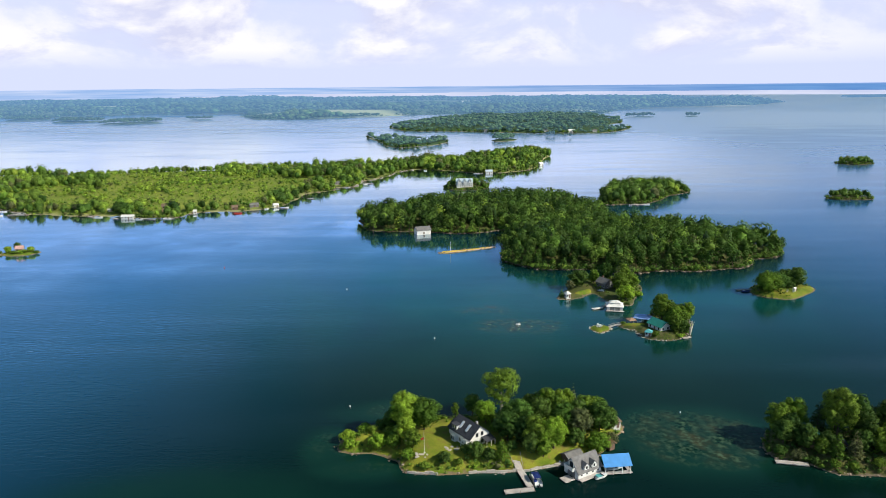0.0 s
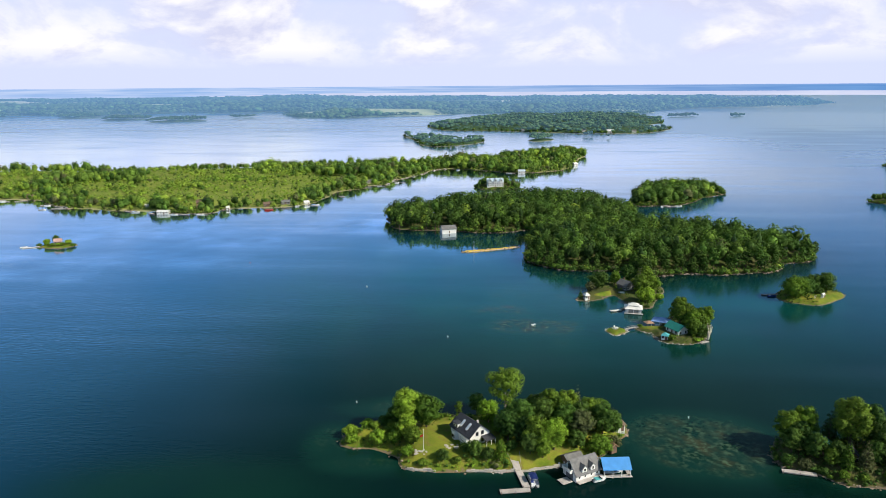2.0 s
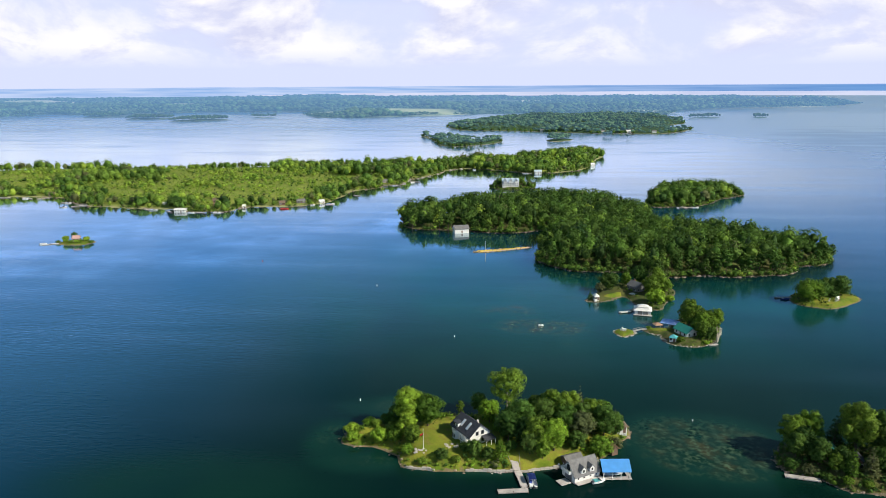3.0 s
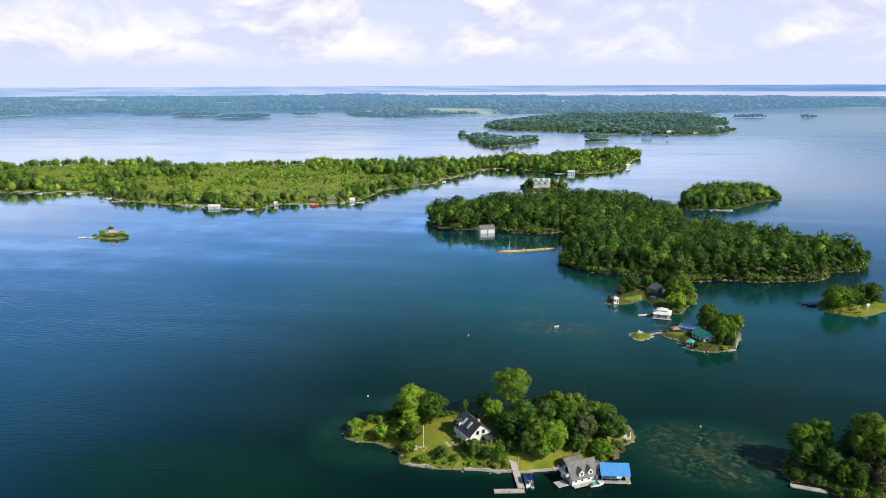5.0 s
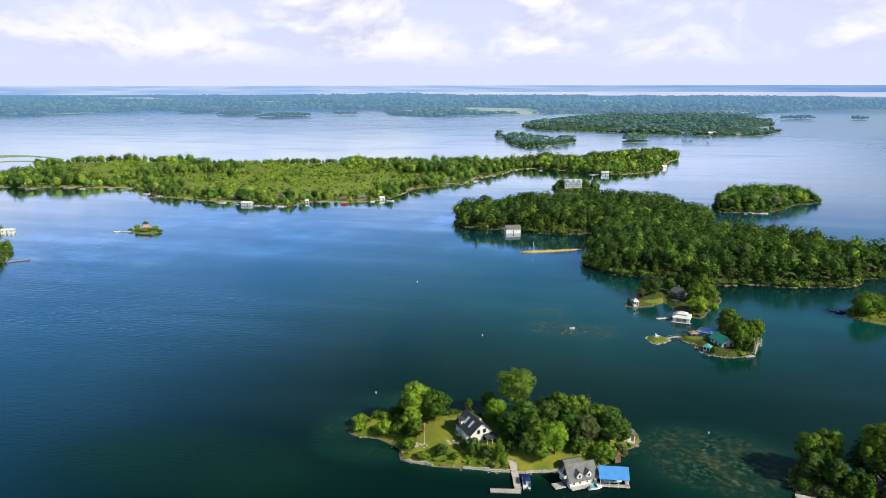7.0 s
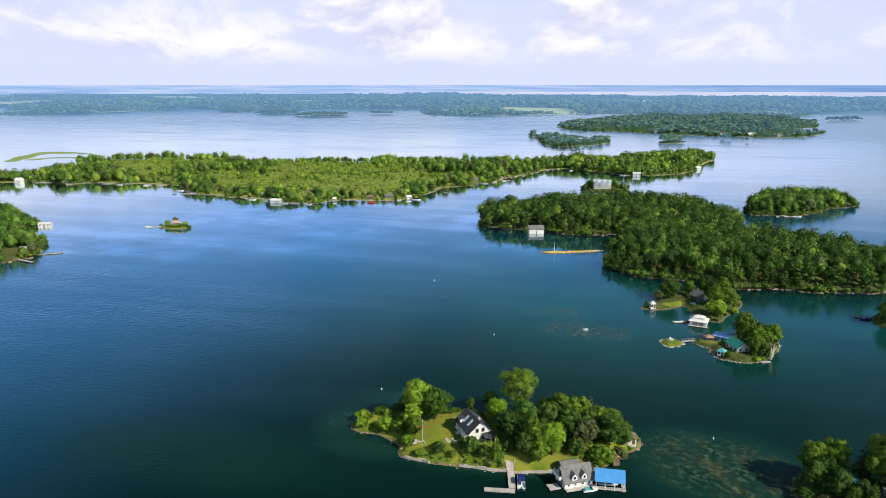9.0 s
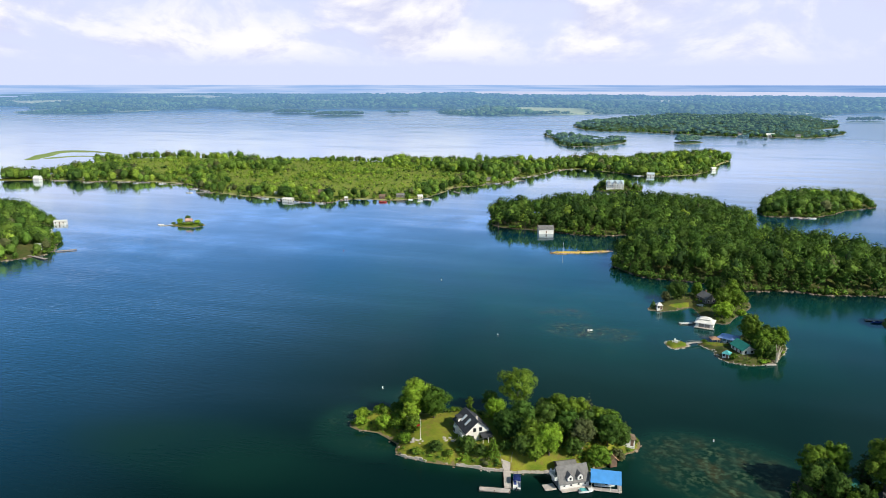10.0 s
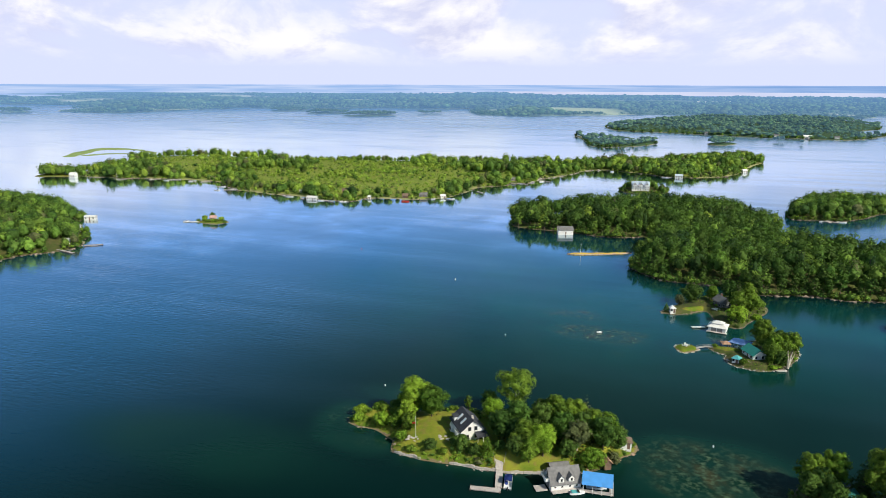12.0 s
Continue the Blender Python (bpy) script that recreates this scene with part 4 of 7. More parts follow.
def trunk(seed, h, base, thick, lobes, limbs=5, sides=6):
    rng = np.random.default_rng(seed)
    bm = bmesh.new()
    rod(bm, (0, 0, -0.6), (0, 0, base), thick * 1.25, thick, sides)
    rod(bm, (0, 0, base - 0.05), (0.1, 0, h * 0.72), thick, thick * 0.35, sides)
    for x, y, z, r in list(lobes)[:limbs]:
        rod(bm, (0, 0, max(base * 0.7, z * 0.55)), (x * 0.9, y * 0.9, z), thick * 0.5, thick * 0.14, 5)
    v = np.array([p.co[:] for p in bm.verts])
    bmesh.ops.triangulate(bm, faces=bm.faces[:])
    bm.verts.index_update()
    f = np.array([[p.index for p in face.verts] for face in bm.faces])
    bm.free()
    return v, f


def pine_crown(seed, h, r, base, tiers, leaves, size):
    """A conifer: ragged tiers of boughs round a straight stem."""
    rng = np.random.default_rng(seed)
    lobes, pieces = [], []
    bv, bf = BALLS[1]
    for k in range(tiers):
        lev = k / (tiers - 1)
        z, rad = base + (h - base) * lev, r * (1 - lev) ** 0.8 * rng.uniform(0.75, 1.1) + 0.25
        for a in np.arange(0, math.tau, math.tau / (4 if lev < 0.7 else 3)) + rng.uniform(0, 2):
            lobes.append((0.55 * rad * math.cos(a), 0.55 * rad * math.sin(a), z, 0.5 * rad))
    for x, y, z, rr in lobes:
        pieces.append((bv * [rr, rr, rr * 0.5] * rng.uniform(0.35, 0.65, (len(bv), 1)) + [x, y, z], bf, bv))
    if leaves:
        pieces.append(leaves_on(rng, lobes, leaves, size))
    return join(pieces), lobes


def tree_mesh(name, made, mat):
    return mesh_of(name, made[0], made[1], [mat], smooth=len(made) > 2, normals=made[2] if len(made) > 2 else None)


def grow(name, x, y, z, h, r, seed, mat, base=0.25, lobes=14, leaves=1800, size=0.42, bark=None, lean=0.0, label="", group="", narrow=1.0, pine=False, droop=0.0, category="tree", turn=0.0, vase=False):
    """A single tree with its trunk and its crown."""
    ob = thing(name, x, y, z, turn, label, category, group)
    made, lob = pine_crown(seed, h, r, base * h, 9, leaves, size) if pine else crown(seed, h, r, base * h, lobes, leaves, size, 2 if leaves > 1000 else 1, lean, droop, narrow, 1.0, vase, (0.24, 0.44) if vase else (0.42, 0.66))
    tv = trunk(seed, h, max(0.4, base * h), 0.022 * h + 0.02, lob[::3], 6)
    part("trunk", tree_mesh("trunk", tv, bark or BARK), None, ob)
    part("crown", tree_mesh("crown", made, mat), None, ob)
    return ob


# light templates for the woods
def canopy(seed, r, base, lobes, leaves, size, core, solid=(0.50, 0.76)):
    """A rounded crown one metre high: many small sprays over uneven boughs round a dark heart."""
    rng = np.random.default_rng(seed)
    mid, half = (1 + base) / 2, (1 - base) / 2
    out = []
    for k in range(lobes):
        a, lev = k * 2.4 + rng.uniform(0, 1.0), (k + 0.6) / lobes * 1.7 - 0.75
        wide = math.sqrt(max(0.04, 1 - lev * lev))
        rr = r * rng.uniform(0.40, 0.58)
        off = max(0.0, r * wide - rr * 0.85) * rng.uniform(0.75, 1.12)
        out.append((off * math.cos(a), off * math.sin(a), mid + lev * max(0.05, half - rr * 0.7), rr))
    bv, bf = BALLS[core]
    bumpy = bv + 0.55 * unit(rng, len(bv))
    heart = bv * rng.uniform(*solid, (len(bv), 1)) * [r, r, half] + [0, 0, mid]
    lv, lf, ln = leaves_on(rng, out, leaves, size, 0.0, 0.9, True)
    whole = (lv - [0, 0, mid - 0.25 * half]) / [r, r, half]
    whole /= np.linalg.norm(whole, axis=1)[:, None] + 1e-9
    ln = 0.78 * ln + 0.22 * whole
    return join([(heart, bf, bumpy / np.linalg.norm(bumpy, axis=1)[:, None]), (lv, lf, ln / np.linalg.norm(ln, axis=1)[:, None])])


MID = [canopy(200 + k, 0.36 + 0.03 * (k % 3), 0.10, 9 + k % 3, 520, 0.037, 2, (0.42, 0.64)) for k in range(8)]
LOW = [canopy(300 + k, 0.46 + 0.03 * (k % 3), -0.06, 8 + k % 3, 400, 0.040, 2) for k in range(7)]
TINY = [crown(400 + k, 1.0, 0.50, 0.0, 1, 9, 0.15, 1, rough=0.4, solid=(0.72, 1.0))[0] for k in range(5)]
CLUMPS = [(BALLS[1][0] * np.random.default_rng(450 + k).uniform(0.65, 1.05, (12, 1)) * [0.62, 0.62, 0.55] + [0, 0, 0.45], BALLS[1][1], BALLS[1][0]) for k in range(6)]


def spire(seed, r, base, leaves, size):
    """A pointed conifer one metre high, with tiers of drooping boughs."""
    rng = np.random.default_rng(seed)
    lev = 1 - np.sqrt(rng.random(leaves))
    tier = np.round(lev * 9) / 9
    a = rng.uniform(0, math.tau, leaves)
    out = r * (1.04 - tier) ** 0.85 * np.where(rng.random(leaves) < 0.7, rng.uniform(0.75, 1.1, leaves), rng.uniform(0.25, 0.75, leaves))
    d = np.c_[np.cos(a), np.sin(a), np.zeros(leaves)]
    p = d * out[:, None] + np.c_[np.zeros(leaves), np.zeros(leaves), base + (0.97 - base) * tier - 0.25 * out + rng.uniform(-0.015, 0.015, leaves)]
    t = d * 0.9 + [0, 0, -0.35] + 0.35 * unit(rng, leaves)
    n = d * 0.45 + [0, 0, 0.9]
    b = np.cross(n, t)
    b /= np.linalg.norm(b, axis=1)[:, None]
    s = (size * rng.uniform(0.7, 1.3, leaves) * (1.15 - 0.6 * tier))[:, None]
    quad = np.stack([p - t * s, p - b * s * 0.5, p + t * s, p + b * s * 0.5], 1)
    k = 4 * np.arange(leaves)[:, None]
    bend = n + 0.4 * d
    bend /= np.linalg.norm(bend, axis=1)[:, None]
    bv, bf = BALLS[1]
    heart = bv * [r * 0.4, r * 0.4, (1 - base) * 0.36] + [0, 0, base + (1 - base) * 0.40]
    return join([(heart, bf, bv), (quad.reshape(-1, 3), np.concatenate([k + [0, 1, 2], k + [0, 2, 3]]), np.repeat(bend, 4, axis=0))])


PINES = [spire(500 + k, 0.20 + 0.02 * k, 0.16, 240, 0.045) for k in range(4)]
BUSHES = [canopy(600 + k, 0.72, -0.15, 5, 120, 0.080, 1, (0.30, 0.56)) for k in range(6)]
STEMS = [(v, f, v * [1, 1, 0] + [0, 0, 1e-3]) for v, f in [trunk(700, 1.0, 0.3, 0.018, [(0.1, 0.1, 0.6, 0.1), (-0.12, 0.05, 0.55, 0.1)], 2, 5)]]


def woods(name, places, sizes, shapes, mats, rng, label, far=False, pick=None, stems=False, spread=1.0):
    """Many trees as one mass; each keeps its own tint."""
    V, F, N, M, T, n = [], [], [], [], [], 0
    for k, ((x, y, z), h) in enumerate(zip(places, sizes)):
        for v, f, m in [shapes[rng.integers(len(shapes))]] + ([STEMS[0]] if stems else []):
            a, wide = rng.uniform(0, math.tau), rng.uniform(0.88, 1.15) * spread
            c, s = math.cos(a), math.sin(a)
            w = h * wide
            V.append(np.c_[(v[:, 0] * c - v[:, 1] * s) * w + x, (v[:, 0] * s + v[:, 1] * c) * w + y, v[:, 2] * h + z])
            N.append(np.c_[m[:, 0] * c - m[:, 1] * s, m[:, 0] * s + m[:, 1] * c, m[:, 2]])
            F.append(f + n)
            stem = f is STEMS[0][1]
            M.append(np.full(len(f), len(mats) - 1 if stem else (pick[k] if pick is not None else 0)))
            T.append(np.full(len(v), rng.random()))
            n += len(v)
    V = np.concatenate(V)
    ob = new(name, mesh_of(name, settle_far(V) if far else V, np.concatenate(F), mats, np.concatenate(M), smooth=True, attrs={"tint": np.concatenate(T)}, normals=np.concatenate(N)))
    return tagged(ob, label, "woods", kind="stuff")


RNG = np.random.default_rng(11)


def mixed(n, odds):
    return RNG.choice(len(odds), n, p=np.array(odds) / sum(odds))


# the large wooded island: a forward edge of single trees, the rest one mass
WOOD_MATS = [LEAF, LEAF_DARK, LEAF_LIGHT, LEAF_OLIVE, LEAF_PINE, BARK]
COOL_MATS = [LEAF_COOL, LEAF_DARK, LEAF_COOL_LIGHT, LEAF_OLIVE, LEAF_PINE, BARK]
spots = WOODED_ISLE.scatter(6.9, RNG, 0.8)
spots = spots[~((np.abs(spots[:, 0] - 19.5) < 8) & (spots[:, 1] < 324))]
front = np.zeros(len(spots), bool)
edge = np.flatnonzero((spots[:, 3] < 11) & (spots[:, 1] < 335))
front[edge[:170]] = True
FRONT_TREES = spots[front]
rest = spots[~front]
sizes = RNG.uniform(9.5, 18.5, len(rest)) * np.where(rest[:, 3] < 8, 0.8, 1.0)
woods("woods", rest[:, :3], sizes, MID, COOL_MATS, RNG, "dense green broadleaf woods covering a large island", pick=mixed(len(rest), (2.2, 7, 0.15, 0.06, 0.6)), spread=0.92)
pines = rest[RNG.choice(len(rest), 64, replace=False)]
woods("pine_woods", pines[:, :3], RNG.uniform(15, 21, len(pines)), PINES, WOOD_MATS, RNG, "dark pines standing among broadleaf woods", pick=np.full(len(pines), 4), stems=True)


def edge_trees():
    """Single trees along the near shores of the wooded island."""
    kinds = []
    for k in range(6):
        mat = (LEAF_COOL, LEAF_DARK, LEAF_DARK, LEAF_COOL, LEAF_COOL_LIGHT, LEAF_DARK)[k]
        lab = ("broadleaf tree in full green leaf at the wooded shore", "dark green broadleaf tree at the wooded shore", "dark green broadleaf tree at the wooded shore",
               "broadleaf tree in full green leaf at the wooded shore", "pale green broadleaf tree at the wooded shore", "dark green broadleaf tree at the wooded shore")[k]
        kinds.append(grow("tree", *FRONT_TREES[k, :3], 13.0, 4.6, 40 + k, mat, 0.12, 9, 420, 0.62, label=lab, group="trees along the wooded shore"))
    for k, (x, y, z, s) in enumerate(FRONT_TREES[6:]):
        ob = copy_thing(kinds[int(RNG.choice(6, p=(0.14, 0.28, 0.24, 0.12, 0.02, 0.20)))], pose(x, y, z, 0, 0, RNG.uniform(0, 360)))
        f = RNG.uniform(0.70, 1.15) * (0.8 if s < 4 else 1.0)
        ob.scale = (f, f, f * RNG.uniform(0.9, 1.1))


edge_trees()

# homes whose fronts stay open to the water
HOMES = [(-261, 397), (-206, 421), (-172, 438), (-156, 450), (-135, 454), (-586, 466), (-562, 492), (-292, 428), (-94, 604), (101, 712), (193, 942), (186, 806), (-391, 231), (-371, 196), (-326, 146)]


def clear_of_homes(s):
    """Takes away trees that stand on or before a home."""
    keep = np.ones(len(s), bool)
    for x, y in HOMES:
        dx, dy = s[:, 0] - x, s[:, 1] - y
        keep &= ~((np.abs(dx + 0.25 * dy) < 5.0) & (dy < 4) & (dy > -22))
    return s[keep]


# neighbouring wooded islands
for isle, gap, lo, hi, label in ((POINT_ISLE, 7.5, 9, 15, "green woods on a small island point"), (WEST_ISLE, 8.4, 8, 13, "rounded green woods on an island"),
                                 (MANOR_ISLE, 6.5, 6, 10, "green trees round a manor house"), (FAR_EAST_A, 7, 7, 11, "green trees on a small islet"), (FAR_EAST_B, 6.5, 6, 9, "green trees on a small islet")):
    s = clear_of_homes(isle.scatter(gap, RNG, 0.8))
    s = s[(s[:, 0] > -570) & ~((np.abs(s[:, 0] - 61) < 12) & (s[:, 1] > 554) & (s[:, 1] < 573))]
    woods("woods", s[:, :3], RNG.uniform(lo, hi, len(s)) * np.where(s[:, 3] < 4, 0.7, 1.0), LOW, COOL_MATS, RNG, label, pick=mixed(len(s), (3.4, 5, 0.4, 0.4, 0)), spread=0.98)

# the long island: tall trees round the rim, bright scrub within
s = LONG_ISLE.scatter(9.5, RNG, 2.0)
open_land = fbm(s[:, 0], s[:, 1], 120, 81, 3)
keep = (s[:, 3] < 30 + 18 * fbm(s[:, 0], s[:, 1], 60, 82, 3)) | (s[:, 0] > -75) | (open_land > 0.30)
s = clear_of_homes(s[keep])
grove = np.clip(1 + 0.5 * fbm(s[:, 0], s[:, 1], 45, 83, 3), 0.55, 1.5)
woods("woods", s[:, :3], RNG.uniform(7.5, 13.5, len(s)) * grove, LOW, COOL_MATS, RNG, "green broadleaf trees round the rim of a long island", pick=mixed(len(s), (6, 3.6, 2.0, 0.9, 0)), spread=1.0)
s = LONG_ISLE.scatter(7.6, RNG, 18.0)
s = clear_of_homes(s[(s[:, 0] < -70)])
clump = np.clip(1 + 0.9 * fbm(s[:, 0], s[:, 1], 38, 84, 4), 0.4, 2.2)
woods("scrub", s[:, :3], RNG.uniform(1.6, 5.2, len(s)) * clump, BUSHES, COOL_MATS, RNG, "bright green scrub bushes on low open ground", pick=mixed(len(s), (2.4, 0.8, 8, 0.3, 0)), spread=1.15)
s = WILLOW_ISLE.scatter(7, RNG, 4.0)
woods("woods", s[:, :3], RNG.uniform(11, 16, len(s)), LOW, COOL_MATS, RNG, "tall rounded willows on a low islet", pick=mixed(len(s), (3, 1, 2, 1, 0)))

# far woods
for isle, gap, label in ((PINE_ISLE, 11, "far wooded island"), (SKERRY, 9, "far wooded islet"), (BROAD_ISLE, 15, "far broad island covered with woods")):
    s = isle.scatter(gap, RNG, 4.0)
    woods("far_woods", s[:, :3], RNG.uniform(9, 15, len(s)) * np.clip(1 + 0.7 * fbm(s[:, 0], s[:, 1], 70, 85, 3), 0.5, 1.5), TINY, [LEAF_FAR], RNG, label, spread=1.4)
for isle in FAR_ISLES:
    s = isle.scatter(8, RNG, 0.5)
    if len(s):
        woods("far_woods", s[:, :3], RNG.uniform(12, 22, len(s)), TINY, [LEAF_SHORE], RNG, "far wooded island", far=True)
def in_sight(p):
    """Keeps the country that lies ahead of the whole path."""
    return p[(p[:, 0] - HUB[0] > -1.4 * (p[:, 1] - HUB[1])) & (p[:, 0] - HUB[0] < 0.8 * (p[:, 1] - HUB[1]))]


s = in_sight(MAINLAND.scatter(31, RNG, 5.0))
s = s[np.hypot(s[:, 0] - HUB[0], s[:, 1] - HUB[1]) < 7000]
s = s[(open_fields(s[:, 0], s[:, 1]) < 0) & (s[:, 2] > 0)]
rim = in_sight(MAINLAND.scatter(14, RNG, 0.5, 70.0))
rim = rim[(np.hypot(rim[:, 0] - HUB[0], rim[:, 1] - HUB[1]) < 4600)]
rim = rim[fbm(rim[:, 0], rim[:, 1], 260, 92, 3) > -0.30]
grove = np.clip(1 + 0.8 * fbm(rim[:, 0], rim[:, 1], 90, 93, 3), 0.4, 1.8)
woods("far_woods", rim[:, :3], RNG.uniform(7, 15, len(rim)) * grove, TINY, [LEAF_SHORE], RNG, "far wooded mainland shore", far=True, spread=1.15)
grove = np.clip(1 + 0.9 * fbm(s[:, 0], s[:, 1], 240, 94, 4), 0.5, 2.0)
woods("far_woods", s[:, :3], RNG.uniform(8, 17, len(s)) * grove, CLUMPS, [LEAF_HAZY_MAINLAND], RNG, "far wooded mainland", far=True, spread=1.7)

# ---------------------------------------------------------------- buildings, docks and boats
def pentagon(bm, x0, x1, half, z0, z1, z2):
    """A gabled body with its ridge along x."""
    ends = []
    for x in (x0, x1):
        ends.append([bm.verts.new((x, y, z)) for y, z in ((-half, z0), (half, z0), (half, z1), (0, z2), (-half, z1))])
    a, b = ends
    for i in range(5):
        j = (i + 1) % 5
        bm.faces.new((a[i], a[j], b[j], b[i]))
    bm.faces.new(a[::-1])
    bm.faces.new(b)
    bmesh.ops.recalc_face_normals(bm, faces=bm.faces[:])
    return bm


def gable_roof(L, W, z1, z2, over=0.45, thick=0.22):
    """A roof of two slopes with eaves that stand out over the walls."""
    bm = bmesh.new()
    half = W / 2 + over
    drop = (z2 - z1) * over / (W / 2)
    ring = [(-half, z1 - drop), (0, z2), (half, z1 - drop), (half, z1 - drop + thick), (0, z2 + thick * 1.15), (-half, z1 - drop + thick)]
    ends = [[bm.verts.new((x, y, z + 0.03)) for y, z in ring] for x in (-L / 2 - over, L / 2 + over)]
    a, b = ends
    for i in range(6):
        j = (i + 1) % 6
        bm.faces.new((a[i], a[j], b[j], b[i]))
    for e in (a, b):
        bm.faces.new((e[0], e[1], e[4], e[5]))
        bm.faces.new((e[1], e[2], e[3], e[4]))
    bmesh.ops.recalc_face_normals(bm, faces=bm.faces[:])
    return bm


def hip_roof(L, W, z1, z2, over=0.5, thick=0.18, ridge=None):
    """A roof that slopes to all four sides."""
    bm = bmesh.new()
    hx, hy = L / 2 + over, W / 2 + over
    r = max(0.02, (L - W) / 2 if ridge is None else ridge / 2)
    low = [bm.verts.new((x, y, z1)) for x, y in ((-hx, -hy), (hx, -hy), (hx, hy), (-hx, hy))]
    mid = [bm.verts.new((x, y, z1 + thick)) for x, y in ((-hx, -hy), (hx, -hy), (hx, hy), (-hx, hy))]
    top = [bm.verts.new((-r, 0, z2)), bm.verts.new((r, 0, z2))]
    bm.faces.new(low[::-1])
    for i in range(4):
        j = (i + 1) % 4
        bm.faces.new((low[i], low[j], mid[j], mid[i]))
    bm.faces.new((mid[0], mid[1], top[1], top[0]))
    bm.faces.new((mid[1], mid[2], top[1]))
    bm.faces.new((mid[2], mid[3], top[0], top[1]))
    bm.faces.new((mid[3], mid[0], top[0]))
    return bm


def window(parent, x, y, z, w, h, side, frame_mat=None):
    """A framed window on a wall that looks along side: '+x', '-x', '+y' or '-y'."""
    t = 0.06
    fw, ph = w / 2, h / 2

    def panel(grow, out):
        if side[1] == "x":
            s = 1 if side[0] == "+" else -1
            return slab(*sorted((x - s * 0.02, x + s * out)), y - fw - grow, y + fw + grow, z - ph - grow, z + ph + grow)
        s = 1 if side[0] == "+" else -1
        return slab(x - fw - grow, x + fw + grow, *sorted((y - s * 0.02, y + s * out)), z - ph - grow, z + ph + grow)

    win = part("window", panel(0.10, t), frame_mat or WHITE, parent)
    part("pane", panel(0.0, t + 0.025), GLASS, win)
    return win


def house(name, x, y, z, turn, L, W, wall, rise, wall_mat, roof_mat, label, category="house", rows=1, hip=False, chimney=False, over=0.45, group="", door=True, glazed=True, skirt=1.0):
    """A building with its ridge along its own x."""
    ob = thing(name, x, y, z, turn, label, category, group)
    if hip:
        part("wall", slab(-L / 2, L / 2, -W / 2, W / 2, -skirt, wall), wall_mat, ob)
        part("roof", hip_roof(L, W, wall, wall + rise, over), roof_mat, ob)
    else:
        part("wall", pentagon(bmesh.new(), -L / 2, L / 2, W / 2, -skirt, wall, wall + rise), wall_mat, ob)
        part("roof", gable_roof(L, W, wall, wall + rise, over), roof_mat, ob)
    if glazed:
        n = max(2, int(L / 2.4))
        for r in range(rows):
            zc = 1.5 + 2.6 * r
            for k in range(n):
                xx = -L / 2 + L * (k + 0.5) / n
                for side, yy in (("-y", -W / 2), ("+y", W / 2)):
                    if not (door and r == 0 and k == n // 2 and side == "-y"):
                        window(ob, xx, yy, zc, 0.95, 1.2, side)
            for yy in (-W / 4, W / 4):
                window(ob, L / 2, yy, zc, 0.9, 1.2, "+x")
                window(ob, -L / 2, yy, zc, 0.9, 1.2, "-x")
    if door:
        d = -L / 2 + L * (max(2, int(L / 2.4)) // 2 + 0.5) / max(2, int(L / 2.4))
        part("door", slab(d - 0.5, d + 0.5, -W / 2 - 0.07, -W / 2 + 0.02, 0.02, 2.08), BROWN, ob)
    if chimney:
        part("chimney", slab(-L * 0.3 - 0.45, -L * 0.3 + 0.45, 0.35, 1.15, wall, wall + rise + 1.0, 0.03), BRICK, ob)
    return ob


def deck_boards(L, W, z, thick=0.12, board=0.32):
    """A deck whose boards, laid across, show as grooves."""
    n = max(2, int(L / board))
    line = []
    for k in range(n):
        x0, x1, t = -L / 2 + L * k / n, -L / 2 + L * (k + 1) / n, z + 0.012 * math.sin(k * 2.7)
        line += [(x0, z - 0.05), (x0 + 0.02, t), (x1 - 0.02, t)]
    return prism(line + [(L / 2, z - 0.05), (L / 2, z - thick), (-L / 2, z - thick)], -W / 2, W / 2)


def dock(x0, y0, x1, y1, width=1.6, z=0.55, mat=None, label="weathered wooden dock on posts over the water", z1=None, posts=True, group="docks along the shore", name="dock"):
    """A dock from one end to the other, on posts."""
    L, a = math.hypot(x1 - x0, y1 - y0), math.degrees(math.atan2(y1 - y0, x1 - x0))
    ob = thing(name, (x0 + x1) / 2, (y0 + y1) / 2, 0, a, label, "dock", group)
    part("deck", deck_boards(L, width, z), mat or GREY_WOOD, ob)
    bm = bmesh.new()
    for s in (-1, 1):
        box(bm, -L / 2, L / 2, s * (width / 2 - 0.1) - 0.06, s * (width / 2 - 0.1) + 0.06, z - 0.38, z - 0.13)
    part("beam", bm, GREY_WOOD, ob)
    if posts:
        for k in range(max(2, int(L / 4) + 1)):
            xx = -L / 2 + 0.2 + (L - 0.4) * k / max(1, max(2, int(L / 4) + 1) - 1)
            for s in (-1, 1):
                part("post", rod(bmesh.new(), (xx, s * (width / 2 - 0.05), -1.2), (xx, s * (width / 2 - 0.05), z + 0.35), 0.09, 0.08, 7), BROWN, ob)
    return ob


